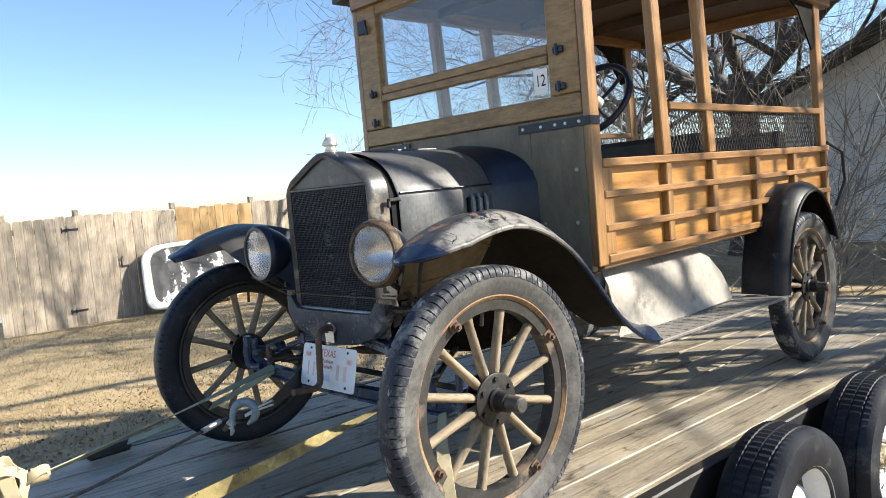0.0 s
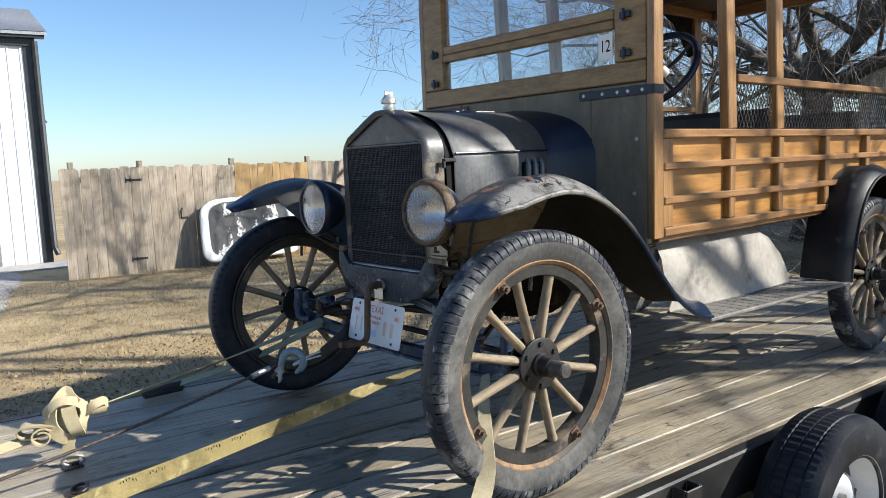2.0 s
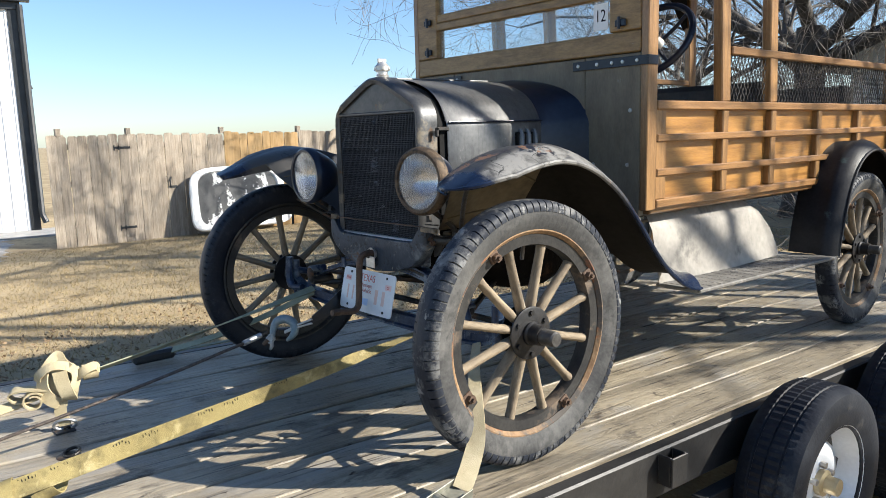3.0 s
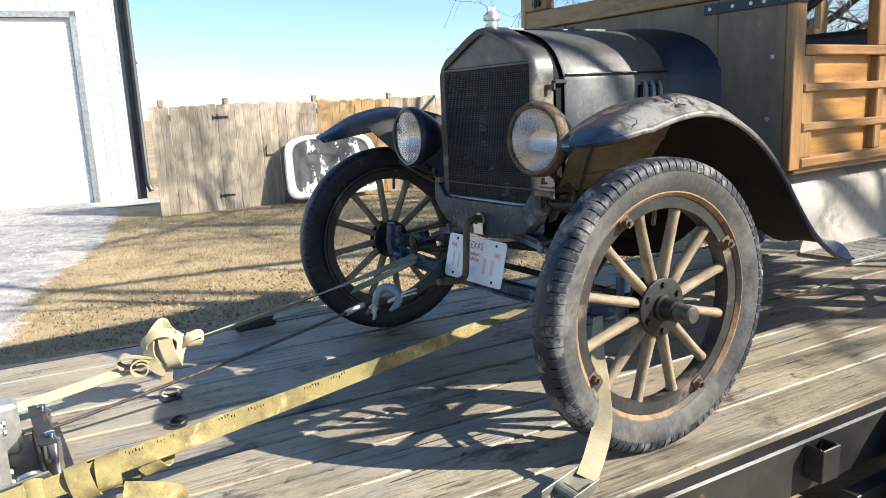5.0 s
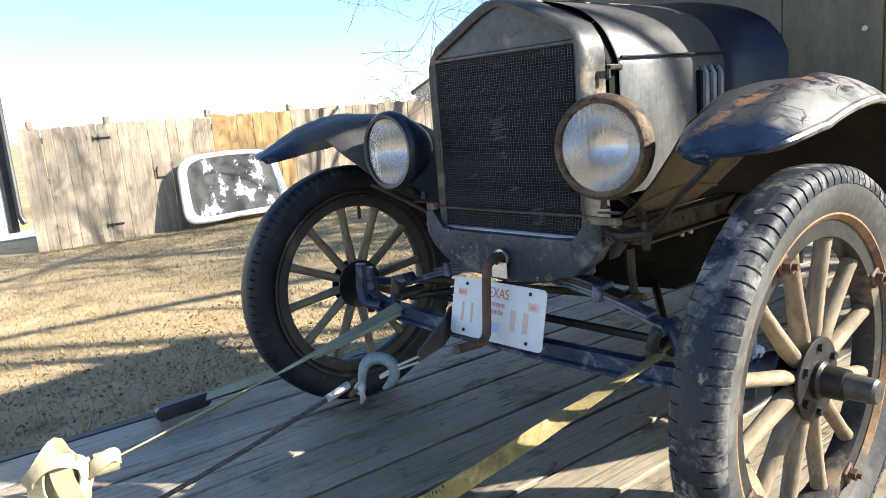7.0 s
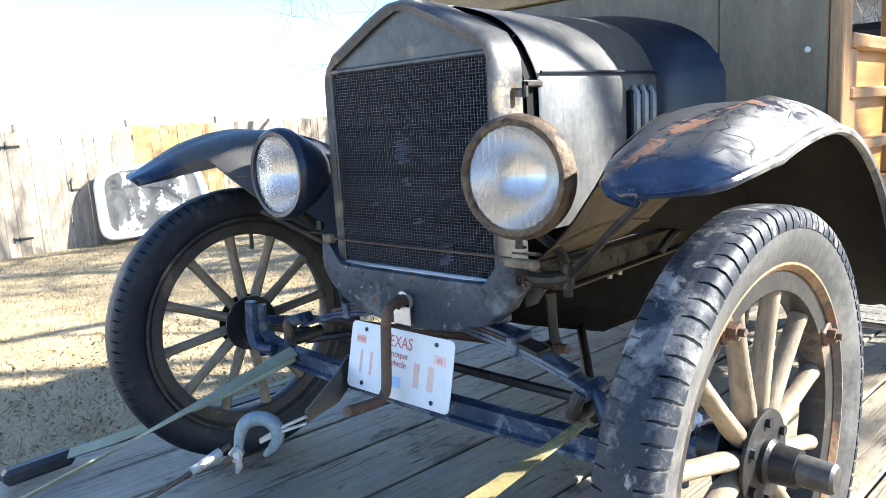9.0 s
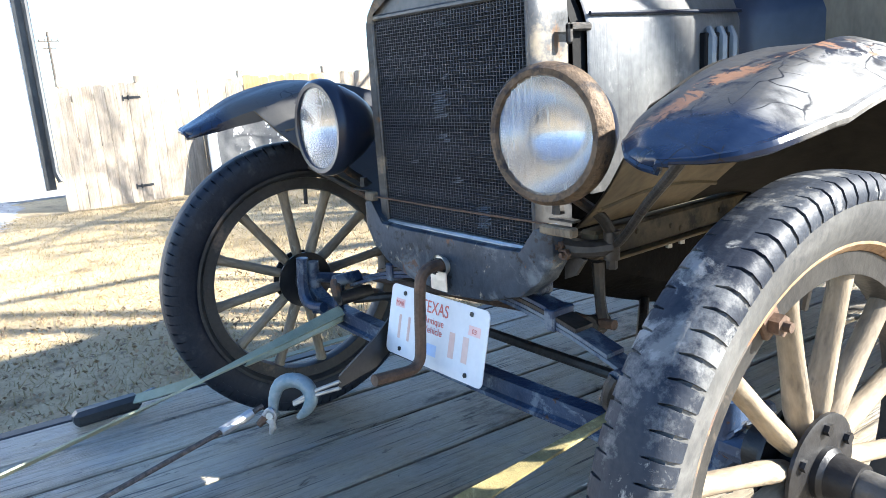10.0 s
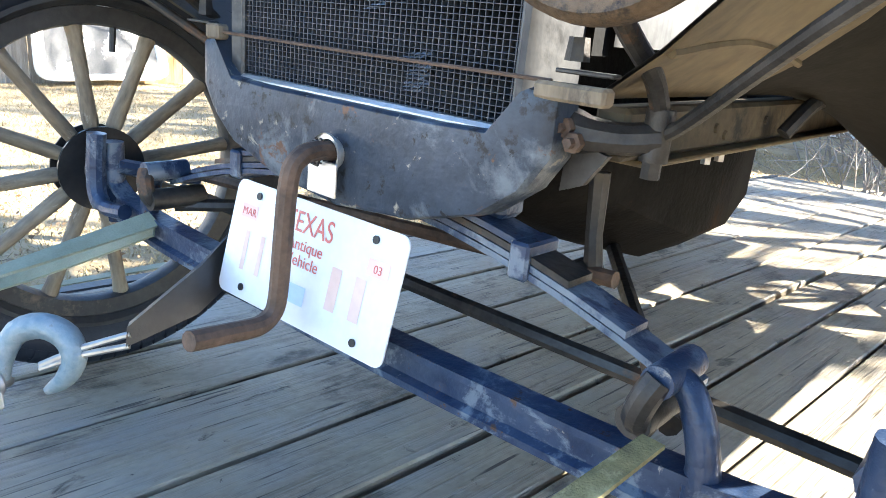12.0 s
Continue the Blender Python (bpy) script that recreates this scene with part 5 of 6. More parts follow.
s.box((-0.004, -0.018, 0.055), (0.004, 0.018, 0.070), 0.003, pose(0, 0.082, 1.158))
part("filler_cap", s, ALU, rad, "dull aluminium radiator cap")
# retaining rod across the core, with wood blocks
part("cross_wire", Shape().tube([(-0.262, 0.026, 0.668), (0.0, 0.024, 0.667), (0.275, 0.026, 0.668)], 0.0022, 6), RUST, rad, "thin rusty wire across the core")
for a, b in ((-0.275, -0.245), (0.262, 0.335)):
    part("wood_block", Shape().box((a, 0.016, 0.658 if a < 0 else 0.652), (b, 0.035, 0.678 if a < 0 else 0.668), 0.003), SPOKE, rad)

# bonnet
half = [(0.268, 0.70), (0.268, 0.86), (0.267, 0.985), (0.262, 1.003), (0.250, 1.03), (0.222, 1.075), (0.17, 1.115), (0.09, 1.145), (0.0, 1.160)]


half = half[:3] + [(p.x, p.y) for p in smooth_line([(x, z, 0) for x, z in half[3:]], 4)]


def hood_ring(y, k=1.0, dz=0.0, low=0.70):
    p = [(x * k, max(z, low) + dz) for x, z in half]
    return [Vector((x, y, z)) for x, z in p] + [Vector((-x, y, z)) for x, z in p[-2::-1]]


bonnet = part("bonnet", Shape().loft([hood_ring(0.145, 0.985), hood_ring(0.15), hood_ring(0.36, 1.02, 0.001), hood_ring(0.585, 1.05, 0.003), hood_ring(0.59, 1.04)], False), HOOD, CAR, "dusty worn black folding bonnet", smooth=50)
for sx in (1, -1):
    part("hinge_rod", Shape().tube([(sx * 0.268, 0.148, 1.003), (sx * 0.281, 0.588, 1.006)], 0.0035, 8), BLACK, bonnet, "worn hinge line")
    for k in range(3):
        y = 0.475 + 0.034 * k
        sh = Shape().tube([(sx * (0.266 + 0.02 * (y - 0.15) / 0.44), y, 0.80), (sx * (0.272 + 0.02 * (y - 0.15) / 0.44), y, 0.83), (sx * (0.272 + 0.02 * (y - 0.15) / 0.44), y, 0.955), (sx * (0.266 + 0.02 * (y - 0.15) / 0.44), y, 0.975)], [0.007, 0.012, 0.012, 0.007], 8)
        lv = part("louvre", sh, HOOD, bonnet)
        # black strip painted in for the shade inside the louvre's opening
        part("louvre_slot_shade", Shape().box((sx * 0.270, y - 0.021, 0.81), (sx * (0.2735 + 0.02 * (y - 0.15) / 0.44), y - 0.008, 0.965), 0.002), INK_AND_SHADE, lv)
    s = Shape().box((sx * 0.262, 0.092, 0.975), (sx * 0.272, 0.150, 0.988)).box((sx * 0.262, 0.092, 0.955), (sx * 0.272, 0.104, 0.988))
    part("catch", s, DARKSTEEL, bonnet)
part("hinge_rod", Shape().tube([(0, 0.145, 1.161), (0, 0.59, 1.164)], 0.004, 8), HOOD, bonnet)
# black sheet that fills the gap with painted shade
part("bonnet_gap_shade", Shape().loft([hood_ring(0.118, 0.955, -0.01), hood_ring(0.15, 0.955, -0.01)], False), INK_AND_SHADE, CAR, "black sheet for the shaded gap behind the radiator")
# scuttle that flares out to the body
flare = smooth_line([(0.588, 1.03, -0.002), (0.63, 1.08, 0.003), (0.68, 1.19, 0.008), (0.72, 1.34, 0.012), (0.742, 1.44, 0.012)], 4)
part("scuttle", Shape().loft([hood_ring(*p) for p in flare], False), BLACK, CAR, "smooth blue-black flared scuttle", smooth=75)

# headlamps
for sx in (1, -1):
    m = pose(sx * 0.34, -0.035, 0.822, 0, 0, -90 + (7 if sx > 0 else 0))
    s = Shape().lathe([(0.100, 0.0), (0.099, -0.018), (0.090, -0.045), (0.075, -0.075), (0.055, -0.102), (0.032, -0.118), (0.0, -0.124)], m, 40)
    h = part("headlamp", s, BLACK, CAR, "black drum headlamp with corroded rim")
    s = Shape().lathe([(0.086, 0.012), (0.089, 0.017), (0.098, 0.018), (0.105, 0.010), (0.107, -0.004), (0.105, -0.016), (0.100, -0.018)], m, 48)
    part("rim", s, HEADRIM if sx > 0 else BLACK, h, "pitted rusty rim" if sx > 0 else "black rim")
    s = Shape().lathe([(0.088, 0.008), (0.094, -0.004), (0.08, -0.04), (0.05, -0.075), (0.02, -0.088), (0.0, -0.09)], m, 40)
    part("reflector", s, REFLECT, h, "dull silver reflector")
    s = Shape()
    nx = 26
    grid = []
    for i in range(nx + 1):
        x = -0.088 + 0.176 * i / nx
        hh = math.sqrt(max(0.0, 0.0885 ** 2 - x * x))
        bulge = 0.008 + 0.006 * (1 - (x / 0.088) ** 2)
        grid.append([m @ Vector((bulge + (0.0026 if i % 2 else 0), -x, hh * (j / 3 - 1))) for j in range(7)])
    part("lens", s.loft(grid, False), LENS, h, "dusty fluted glass lens with painted light stripes", smooth=60)
    s = Shape().tube(smooth_line([(sx * 0.34, 0.0, 0.735), (sx * 0.342, 0.03, 0.712), (sx * 0.346, 0.075, 0.680), (sx * 0.347, 0.098, 0.650)], 4), 0.0095, 10)
    s.box((sx * 0.278, 0.024, 0.676), (sx * 0.335, 0.040, 0.680), 0.001)
    s.lathe([(0, 0.02), (0.009, 0.02), (0.011, 0.0)], pose(sx * 0.295, 0.03, 0.687, 0, -90, 0), 6)
    part("bracket", s, DARKSTEEL, h, "grimy iron lamp bracket")

# front axle, spring, rods
s = Shape()
ax = smooth_line([(-0.62, WY, 0.40), (-0.58, WY, 0.365), (-0.5, WY, 0.345), (-0.25, WY, 0.335), (0, WY, 0.332), (0.25, WY, 0.335), (0.5, WY, 0.345), (0.58, WY, 0.365), (0.62, WY, 0.40)], 3)
sec = [(-0.016, -0.024), (0.016, -0.024), (0.016, -0.016), (0.006, -0.012), (0.006, 0.012), (0.016, 0.016), (0.016, 0.024), (-0.016, 0.024), (-0.016, 0.016), (-0.006, 0.012), (-0.006, -0.012), (-0.016, -0.016)]
s.loft([[(p.x, p.y + a, p.z + b) for a, b in sec] for p in ax])
axle = part("front_axle", s, CHASSIS, CAR, "chipped black forged front axle tinted with sky blue")
for sx in (1, -1):
    s = Shape().tube([(sx * 0.60, WY, 0.335), (sx * 0.60, WY, 0.46)], 0.019, 12)
    s.tube([(sx * 0.60, WY, 0.392), (sx * 0.68, WY, 0.392)], 0.022, 10)
    if sx < 0:                                   # the steering arm stands on this side alone
        s.tube(smooth_line([(-0.50, WY - 0.030, 0.362), (-0.555, WY - 0.036, 0.358), (-0.585, WY - 0.036, 0.375), (-0.592, WY - 0.034, 0.42), (-0.590, WY - 0.030, 0.478)], 4), [0.013] * 6 + [0.016] * 11, 10)
    s.tube([(sx * 0.59, WY, 0.42), (sx * 0.585, WY + 0.08, 0.40), (sx * 0.58, WY + 0.15, 0.385)], 0.014, 8)
    s.lathe([(0, 0.016), (0.012, 0.016), (0.014, 0.0)], pose(sx * 0.60, WY, 0.335, 0, 90, 0), 8)
    part("steering_knuckle", s, CHASSIS, axle, "black forged steering knuckle tinted with sky blue")
    arm = smooth_line([(sx * 0.474, WY, 0.335), (sx * 0.472, WY - 0.002, 0.375), (sx * 0.462, WY - 0.002, 0.41), (sx * 0.448, WY, 0.434), (sx * 0.430, WY, 0.443)], 4)
    s = Shape().tube(arm, [0.016] * 4 + [0.0145] * 6 + [0.0135] * (len(arm) - 10), 12)
    s.tube([(sx * 0.430, WY - 0.030, 0.444), (sx * 0.430, WY + 0.04, 0.444)], 0.015, 14)
    part("spring_perch", s, CHASSIS, axle, "chipped forged spring perch")
    link = smooth_line([(sx * 0.430, WY - 0.026, 0.446), (sx * 0.424, WY - 0.032, 0.43), (sx * 0.418, WY - 0.030, 0.408), (sx * 0.420, WY - 0.015, 0.396)], 4)
    s = Shape().tube(link, 0.013, 10)
    s.tube([(sx * 0.416, WY - 0.03, 0.402), (sx * 0.416, WY + 0.06, 0.402)], 0.017, 12)
    part("shackle", s, DARKSTEEL, axle)
    part("radius_rod", Shape().tube([(sx * 0.430, WY + 0.02, 0.385), (0.045 * sx, 0.6, 0.40), (0.0, 0.69, 0.40)], 0.011, 8), DARKSTEEL, axle)
spring = None
for k in range(6):
    L = 0.44 - 0.066 * k
    s = Shape()
    rr = []
    for i in range(13):
        u = -1 + i / 6
        x = u * L
        z = 0.502 - 0.085 * (x / 0.44) ** 2 - 0.0 + 0.0085 * k
        rr.append([(x, WY + 0.018, z), (x, WY + 0.062, z), (x, WY + 0.062, z + 0.007), (x, WY + 0.018, z + 0.007)])
    s.loft(rr)
    if spring is None:
        spring = part("leaf_spring", s, CHASSIS, CAR, "transverse leaf spring with worn paint")
    else:
        part("leaf", s, CHASSIS if k % 2 else DARKSTEEL, spring)
for x in (-0.25, 0.25):
    z = 0.502 - 0.085 * (x / 0.44) ** 2
    part("rebound_clip", Shape().box((x - 0.012, WY + 0.012, z - 0.006), (x + 0.012, WY + 0.068, z + 0.034), 0.003), CHASSIS, spring)
part("tie_rod", Shape().tube([(-0.6, WY + 0.13, 0.362), (0.6, WY + 0.13, 0.362)], 0.011, 8), DARKSTEEL, CAR)
part("drag_link", Shape().tube([(-0.55, WY + 0.13, 0.40), (0.30, WY + 0.13, 0.46)], 0.010, 8), RUST, CAR)
s = Shape().tube([(0.258, 0.17, 0.57), (0.262, 0.17, 0.50), (0.27, 0.17, 0.445)], [0.012, 0.010, 0.012], 8)
s.tube([(0.20, 0.17, 0.452), (0.27, 0.17, 0.445)], 0.011, 8).tube([(0.255, 0.15, 0.452), (0.255, 0.19, 0.452)], 0.018, 10)
part("steering_arm", s, DARKSTEEL, CAR)

# number plate: registration shown as plain bars
pm = Matrix.Translation((-0.010, -0.013, 0.419)) @ pose(0, 0, 0, -13, 0.6, 1.8) @ Matrix.Diagonal((1.035, 1, 1.06, 1))
s = Shape()
c = arc(4, 0.012, 0.134, 0.058, 0, 90) + arc(4, 0.012, -0.134, 0.058, 90, 180) + arc(4, 0.012, -0.134, -0.058, 180, 270) + arc(4, 0.012, 0.134, -0.058, 270, 360)
s.loft([[pm @ Vector((x, y, z)) for x, z in c] for y in (-0.001, 0.001)])
plate = part("number_plate", s, WHITEP, CAR, "white antique vehicle number plate with red print")


def on_plate(name, x0, z0, x1, z1, material, lab=""):
    part(name, Shape().add([pm @ Vector(p) for p in ((x0, -0.0016, z0), (x1, -0.0016, z0), (x1, -0.0016, z1), (x0, -0.0016, z1))], [(0, 1, 2, 3)]), material, plate, lab, smooth=0)


for x in (-0.112, -0.082, 0.046, 0.084):
    on_plate("bar", x, -0.036, x + (0.008 if x < 0 else 0.016), 0.012, BROWNP)
on_plate("sticker", -0.128, 0.026, -0.098, 0.043, PINKP, "faded red month sticker")
on_plate("sticker", 0.096, 0.018, 0.128, 0.036, PINKP, "faded red year sticker")
on_plate("emblem", -0.03, -0.046, 0.012, -0.024, BLUEP, "pale blue emblem")
for x, z in ((-0.10, 0.056), (0.10, 0.056), (-0.10, -0.056), (0.10, -0.056)):
    part("bolt_hole", Shape().lathe([(0.0, 0.0), (0.0045, 0.0), (0.0045, 0.002)], pm @ pose(x, -0.0034, z, 0, 0, 90), 10), DARKSTEEL, plate)


def letters(name, text, size, m, material, parent, lab="", extrude=0.0002):
    cu = bpy.data.curves.new(name, "FONT")
    cu.body, cu.size, cu.align_x, cu.extrude = text, size, "CENTER", extrude
    tmp = bpy.data.objects.new("tmp", cu)
    me = bpy.data.meshes.new_from_object(tmp)
    bpy.data.objects.remove(tmp)
    me.name = name
    me.materials.clear()
    me.materials.append(material)
    return part(name, me, None, parent, lab, m)


letters("lettering", "TEXAS", 0.034, pm @ pose(-0.004, -0.0018, 0.034, 90, 0, 0) @ Matrix.Diagonal((0.82, 1, 1, 1)), REDP, plate)
letters("lettering", "Antique", 0.019, pm @ pose(-0.004, -0.0018, 0.014, 90, 0, 0), REDP, plate)
letters("lettering", "Vehicle", 0.019, pm @ pose(-0.004, -0.0018, -0.004, 90, 0, 0), REDP, plate)

letters("lettering", "MAR", 0.013, pm @ pose(-0.113, -0.0020, 0.030, 90, 0, 0), REDP, plate)
letters("lettering", "03", 0.013, pm @ pose(0.112, -0.0020, 0.022, 90, 0, 0), REDP, plate)

# ---- wooden body ----
BY0, BY1 = 0.74, 3.12            # front, rear
ROOF_Z = 1.90
body = part("body", Shape().box((-0.60, 0.80, 0.66), (0.60, BY1, 0.70)), OAK, CAR, "varnished wooden depot body")
# front board in three pieces and the strap irons
part("firewall_board", Shape().box((-0.36, BY0, 0.66), (0.36, BY0 + 0.03, 1.225)), COWLP, body, "grey-brown painted front board")
for sx in (1, -1):
    part("firewall_board", Shape().box((sx * 0.362, BY0 - 0.002, 0.66), (sx * 0.60, BY0 + 0.03, 1.225)), COWLP, body)
    part("corner_post", Shape().box((sx * 0.602, BY0 - 0.004, 0.68), (sx * 0.632, BY0 + 0.055, ROOF_Z)), OAKV, body, "varnished corner post")
    s = Shape().box((sx * 0.31, BY0 - 0.009, 1.182), (sx * 0.632, BY0 - 0.005, 1.214), 0.001).box((sx * 0.6325, BY0 - 0.009, 1.182), (sx * 0.6365, BY0 + 0.05, 1.214), 0.001)
    st = part("strap_iron", s, BLACK, body, "black strap iron with bolt heads")
    for x in (0.335, 0.42, 0.485, 0.53, 0.59):
        part("bolt", Shape().lathe([(0.007, 0), (0.006, 0.003), (0, 0.004)], pose(sx * x, BY0 - 0.009, 1.198, 0, 0, -90), 10), STEEL, st)
    for x, z in ((0.56, 1.03), (0.55, 0.84), (0.40, 0.84)):
        part("bolt", Shape().lathe([(0.008, 0), (0.007, 0.003), (0, 0.004)], pose(sx * x, BY0 - 0.002, z, 0, 0, -90), 10), STEEL, body)
# windscreen frame
WF = part("windscreen_frame", Shape().box((-0.60, BY0 - 0.006, 1.228), (0.60, BY0 + 0.045, 1.30), 0.004), OLIVE, body, "olive-brown varnished windscreen frame")
for sx in (1, -1):
    part("stile", Shape().box((sx * 0.47, BY0 - 0.006, 1.302), (sx * 0.60, BY0 + 0.045, 1.87), 0.004), OLIVE, WF)
part("rail", Shape().box((-0.468, BY0 - 0.010, 1.420), (0.468, BY0 + 0.02, 1.452), 0.004), OLIVE, WF)
part("rail", Shape().box((-0.468, BY0 - 0.004, 1.454), (0.468, BY0 + 0.03, 1.490), 0.004), OLIVE, WF)
part("rail", Shape().box((-0.468, BY0 - 0.005, 1.81), (0.468, BY0 + 0.044, 1.87), 0.004), OLIVE, WF)
for z0, z1 in ((1.298, 1.422), (1.488, 1.812)):
    g = part("pane", Shape().box((-0.472, BY0 + 0.012, z0), (0.472, BY0 + 0.016, z1), 0.0005), PANE, WF, "clear windscreen pane")
    g.visible_shadow = False
for z in (1.33, 1.46, 1.75):
    for sx in (1, -1):
        s = Shape().box((sx * 0.50 if z < 1.7 else sx * 0.53, BY0 - 0.018, z - 0.012), (sx * 0.545 if z < 1.7 else sx * 0.585, BY0 - 0.007, z + (0.012 if z < 1.7 else 0.05)), 0.003)
        s.tube([(sx * 0.52, BY0 - 0.02, z - 0.02), (sx * 0.52, BY0 - 0.02, z + 0.02)], 0.006, 8)
        part("hinge", s, BLACK, WF, "black iron hinge")
card = part("card", Shape().box((0.392, BY0 + 0.006, 1.318), (0.455, BY0 + 0.0085, 1.410), 0.0004), PAPER, WF, "white card with a black number")
letters("lettering", "12", 0.06, pose(0.4235, BY0 + 0.0052, 1.347, 90, 0, 0) @ Matrix.Diagonal((0.8, 1, 1, 1)), INK_AND_SHADE, card)

# sides: posts, rails, ribs, panels, mesh
RIBS = [1.272, 1.675, 2.135, 2.61, 3.09]
for sx in (1, -1):
    side = part("side", Shape().box((sx * 0.575, BY0 + 0.05, 0.665), (sx * 0.615, BY1, 0.71), 0.004), OAK, CAR, "panelled wooden side with rails")
    xo0, xo1 = sx * 0.595, sx * 0.628
    for z0, z1 in ((1.030, 1.062), (0.918, 0.945), (0.797, 0.824), (0.685, 0.715)):
        part("rail", Shape().box((xo0, BY0 + 0.056, z0), (sx * 0.636, BY1, z1), 0.004), OAK, side)
    part("front_stile", Shape().box((xo0, BY0 + 0.056, 0.715), (xo1, BY0 + 0.12, 1.030), 0.003), OAKV, side)
    ys = [BY0 + 0.10] + RIBS
    for i, y in enumerate(RIBS):
        part("rib", Shape().box((xo0, y - 0.022, 0.716), (sx * 0.630, y + 0.022, 1.029), 0.004), OAKV, side)
    for i in range(len(ys) - 1):
        for z0, z1 in ((0.71, 0.80), (0.82, 0.92), (0.94, 1.032)):
            part("panel", Shape().box((sx * 0.592, ys[i], z0), (sx * 0.602, ys[i + 1], z1), 0.001), PANEL, side)
    for y, top, w in ((1.285, 1.235, 0.033), (1.683, 1.625, 0.033), (3.07, 3.05, 0.04)):
        s = Shape().box((sx * 0.583, -w, 0.0), (sx * 0.622, w, ROOF_Z - 1.063), 0.004)
        part("post", s, OAKV, side, "varnished roof post", m=pose(0, y, 1.063, math.degrees(math.atan((y - top) / (ROOF_Z - 1.063)))))
    part("mid_rail", Shape().box((sx * 0.585, 1.316, 1.243), (sx * 0.626, 3.03, 1.275), 0.004), OAK, side)
    for y0, y1 in ((1.318, 1.632), (1.712, 3.02)):
        s = Shape()
        p = 0.028
        yy = y0 - 0.18
        while yy < y1:
            for dirn in (1, -1):
                a, b = (yy, 1.066), (yy + 0.10, 1.242)
                if dirn < 0:
                    a, b = (yy + 0.10, 1.066), (yy, 1.242)
                lo, hi = 0.0, 1.0
                d = b[0] - a[0]
                t0, t1 = (y0 - a[0]) / d, (y1 - a[0]) / d
                lo, hi = max(lo, min(t0, t1)), min(hi, max(t0, t1))
                if hi - lo > 0.02:
                    P = [(sx * 0.605, a[0] + d * t, a[1] + (b[1] - a[1]) * t) for t in (lo, hi)]
                    s.tube(P, 0.0018, 4, False)
            yy += p
        part("wire_mesh", s, MESHW, side, "diamond wire mesh", smooth=0)
    corner = ((2.56, ROOF_Z), (3.03, ROOF_Z), (3.03, 1.62), (2.98, 1.60), (2.80, 1.80))
    part("corner_curtain", Shape().loft([[(sx * x, y, z) for y, z in corner] for x in (0.612, 0.604)]), LEATHER, side, "black leather roof corner")
    part("roof_rail", Shape().box((sx * 0.58, 0.736, 1.850), (sx * 0.640, 3.22, 1.908), 0.005), OAK, side, "varnished roof side rail")
    s = Shape().tube([(sx * 0.62, 3.13, 1.08), (sx * 0.66, 3.25, 1.02), (sx * 0.64, 3.35, 0.85), (sx * 0.6, 3.3, 0.70)], 0.009, 8)
    part("rear_iron", s, BLACK, side)

# roof, nearly flat


def crown(x, z=0.0):
    return 1.910 + z + 0.028 * (1 - (x / 0.72) ** 2)


ACROSS = (-0.72, -0.6, -0.4, -0.2, 0, 0.2, 0.4, 0.6, 0.72)
rr = [[(x, y, crown(x, 0.022)) for x in ACROSS] + [(x, y, crown(x)) for x in ACROSS[::-1]] for y in (0.695, 0.72, 1.0, 2.0, 3.2, 3.32)]
roof = part("roof", Shape().loft(rr), SEAT, CAR, "black canvas-covered, almost flat wooden roof", smooth=50)
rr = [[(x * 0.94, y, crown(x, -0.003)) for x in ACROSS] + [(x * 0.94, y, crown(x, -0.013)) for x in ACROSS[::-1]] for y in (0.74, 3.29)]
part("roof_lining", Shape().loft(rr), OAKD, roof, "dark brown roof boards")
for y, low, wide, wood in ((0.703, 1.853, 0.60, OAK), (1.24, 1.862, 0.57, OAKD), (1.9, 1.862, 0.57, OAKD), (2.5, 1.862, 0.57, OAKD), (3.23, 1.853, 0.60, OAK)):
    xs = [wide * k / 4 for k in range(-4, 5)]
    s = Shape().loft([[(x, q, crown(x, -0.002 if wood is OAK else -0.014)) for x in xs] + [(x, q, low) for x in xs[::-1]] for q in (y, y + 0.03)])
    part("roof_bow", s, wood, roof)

# steering wheel and seats
m = pose(0.335, 1.20, 1.318, 0, 0, 0) @ pose(0, 0, 0, 56, 0, 0)
ring = [m @ Vector((0.174 * math.cos(a), 0.174 * math.sin(a), 0)) for a in (2 * math.pi * k / 40 for k in range(41))]
sw = part("steering_wheel", Shape().tube(ring, 0.014, 10), BLACK, CAR, "black four-spoke steering wheel")
for k in range(4):
    a = math.radians(45 + 90 * k)
    part("spoke", Shape().tube([m @ Vector((0.02 * math.cos(a), 0.02 * math.sin(a), -0.03)), m @ Vector((0.10 * math.cos(a), 0.10 * math.sin(a), -0.02)), m @ Vector((0.170 * math.cos(a), 0.170 * math.sin(a), 0))], 0.008, 8), BLACK, sw)
part("column", Shape().tube([m @ Vector((0, 0, 0.03)), m @ Vector((0, 0, -0.05)), (0.31, 0.70, 0.86)], 0.017, 10), BLACK, sw)
part("hub", Shape().lathe([(0.0, 0.03), (0.035, 0.02), (0.04, -0.03), (0.0, -0.03)], m @ pose(0, 0, 0, 0, -90, 0), 16), STEEL, sw)
for y in (1.42, 2.3):
    st = part("seat", Shape().box((-0.56, y - 0.12, 0.93), (0.56, y + 0.34, 1.05), 0.03), SEAT, CAR, "black leather bench seat")
    part("backrest", Shape().box((-0.56, y + 0.34, 0.95), (0.56, y + 0.42, 1.16), 0.03), SEAT, st)
    part("seat_box", Shape().box((-0.56, y - 0.10, 0.70), (0.56, y + 0.34, 0.93)), OAK, st)

# ---- tie-downs on the deck ----


def sag(a, b, d, n=14):
    a, b = Vector(a), Vector(b)
    return [a.lerp(b, t) - Vector((0, 0, d * 4 * t * (1 - t))) for t in (k / n for k in range(n + 1))]


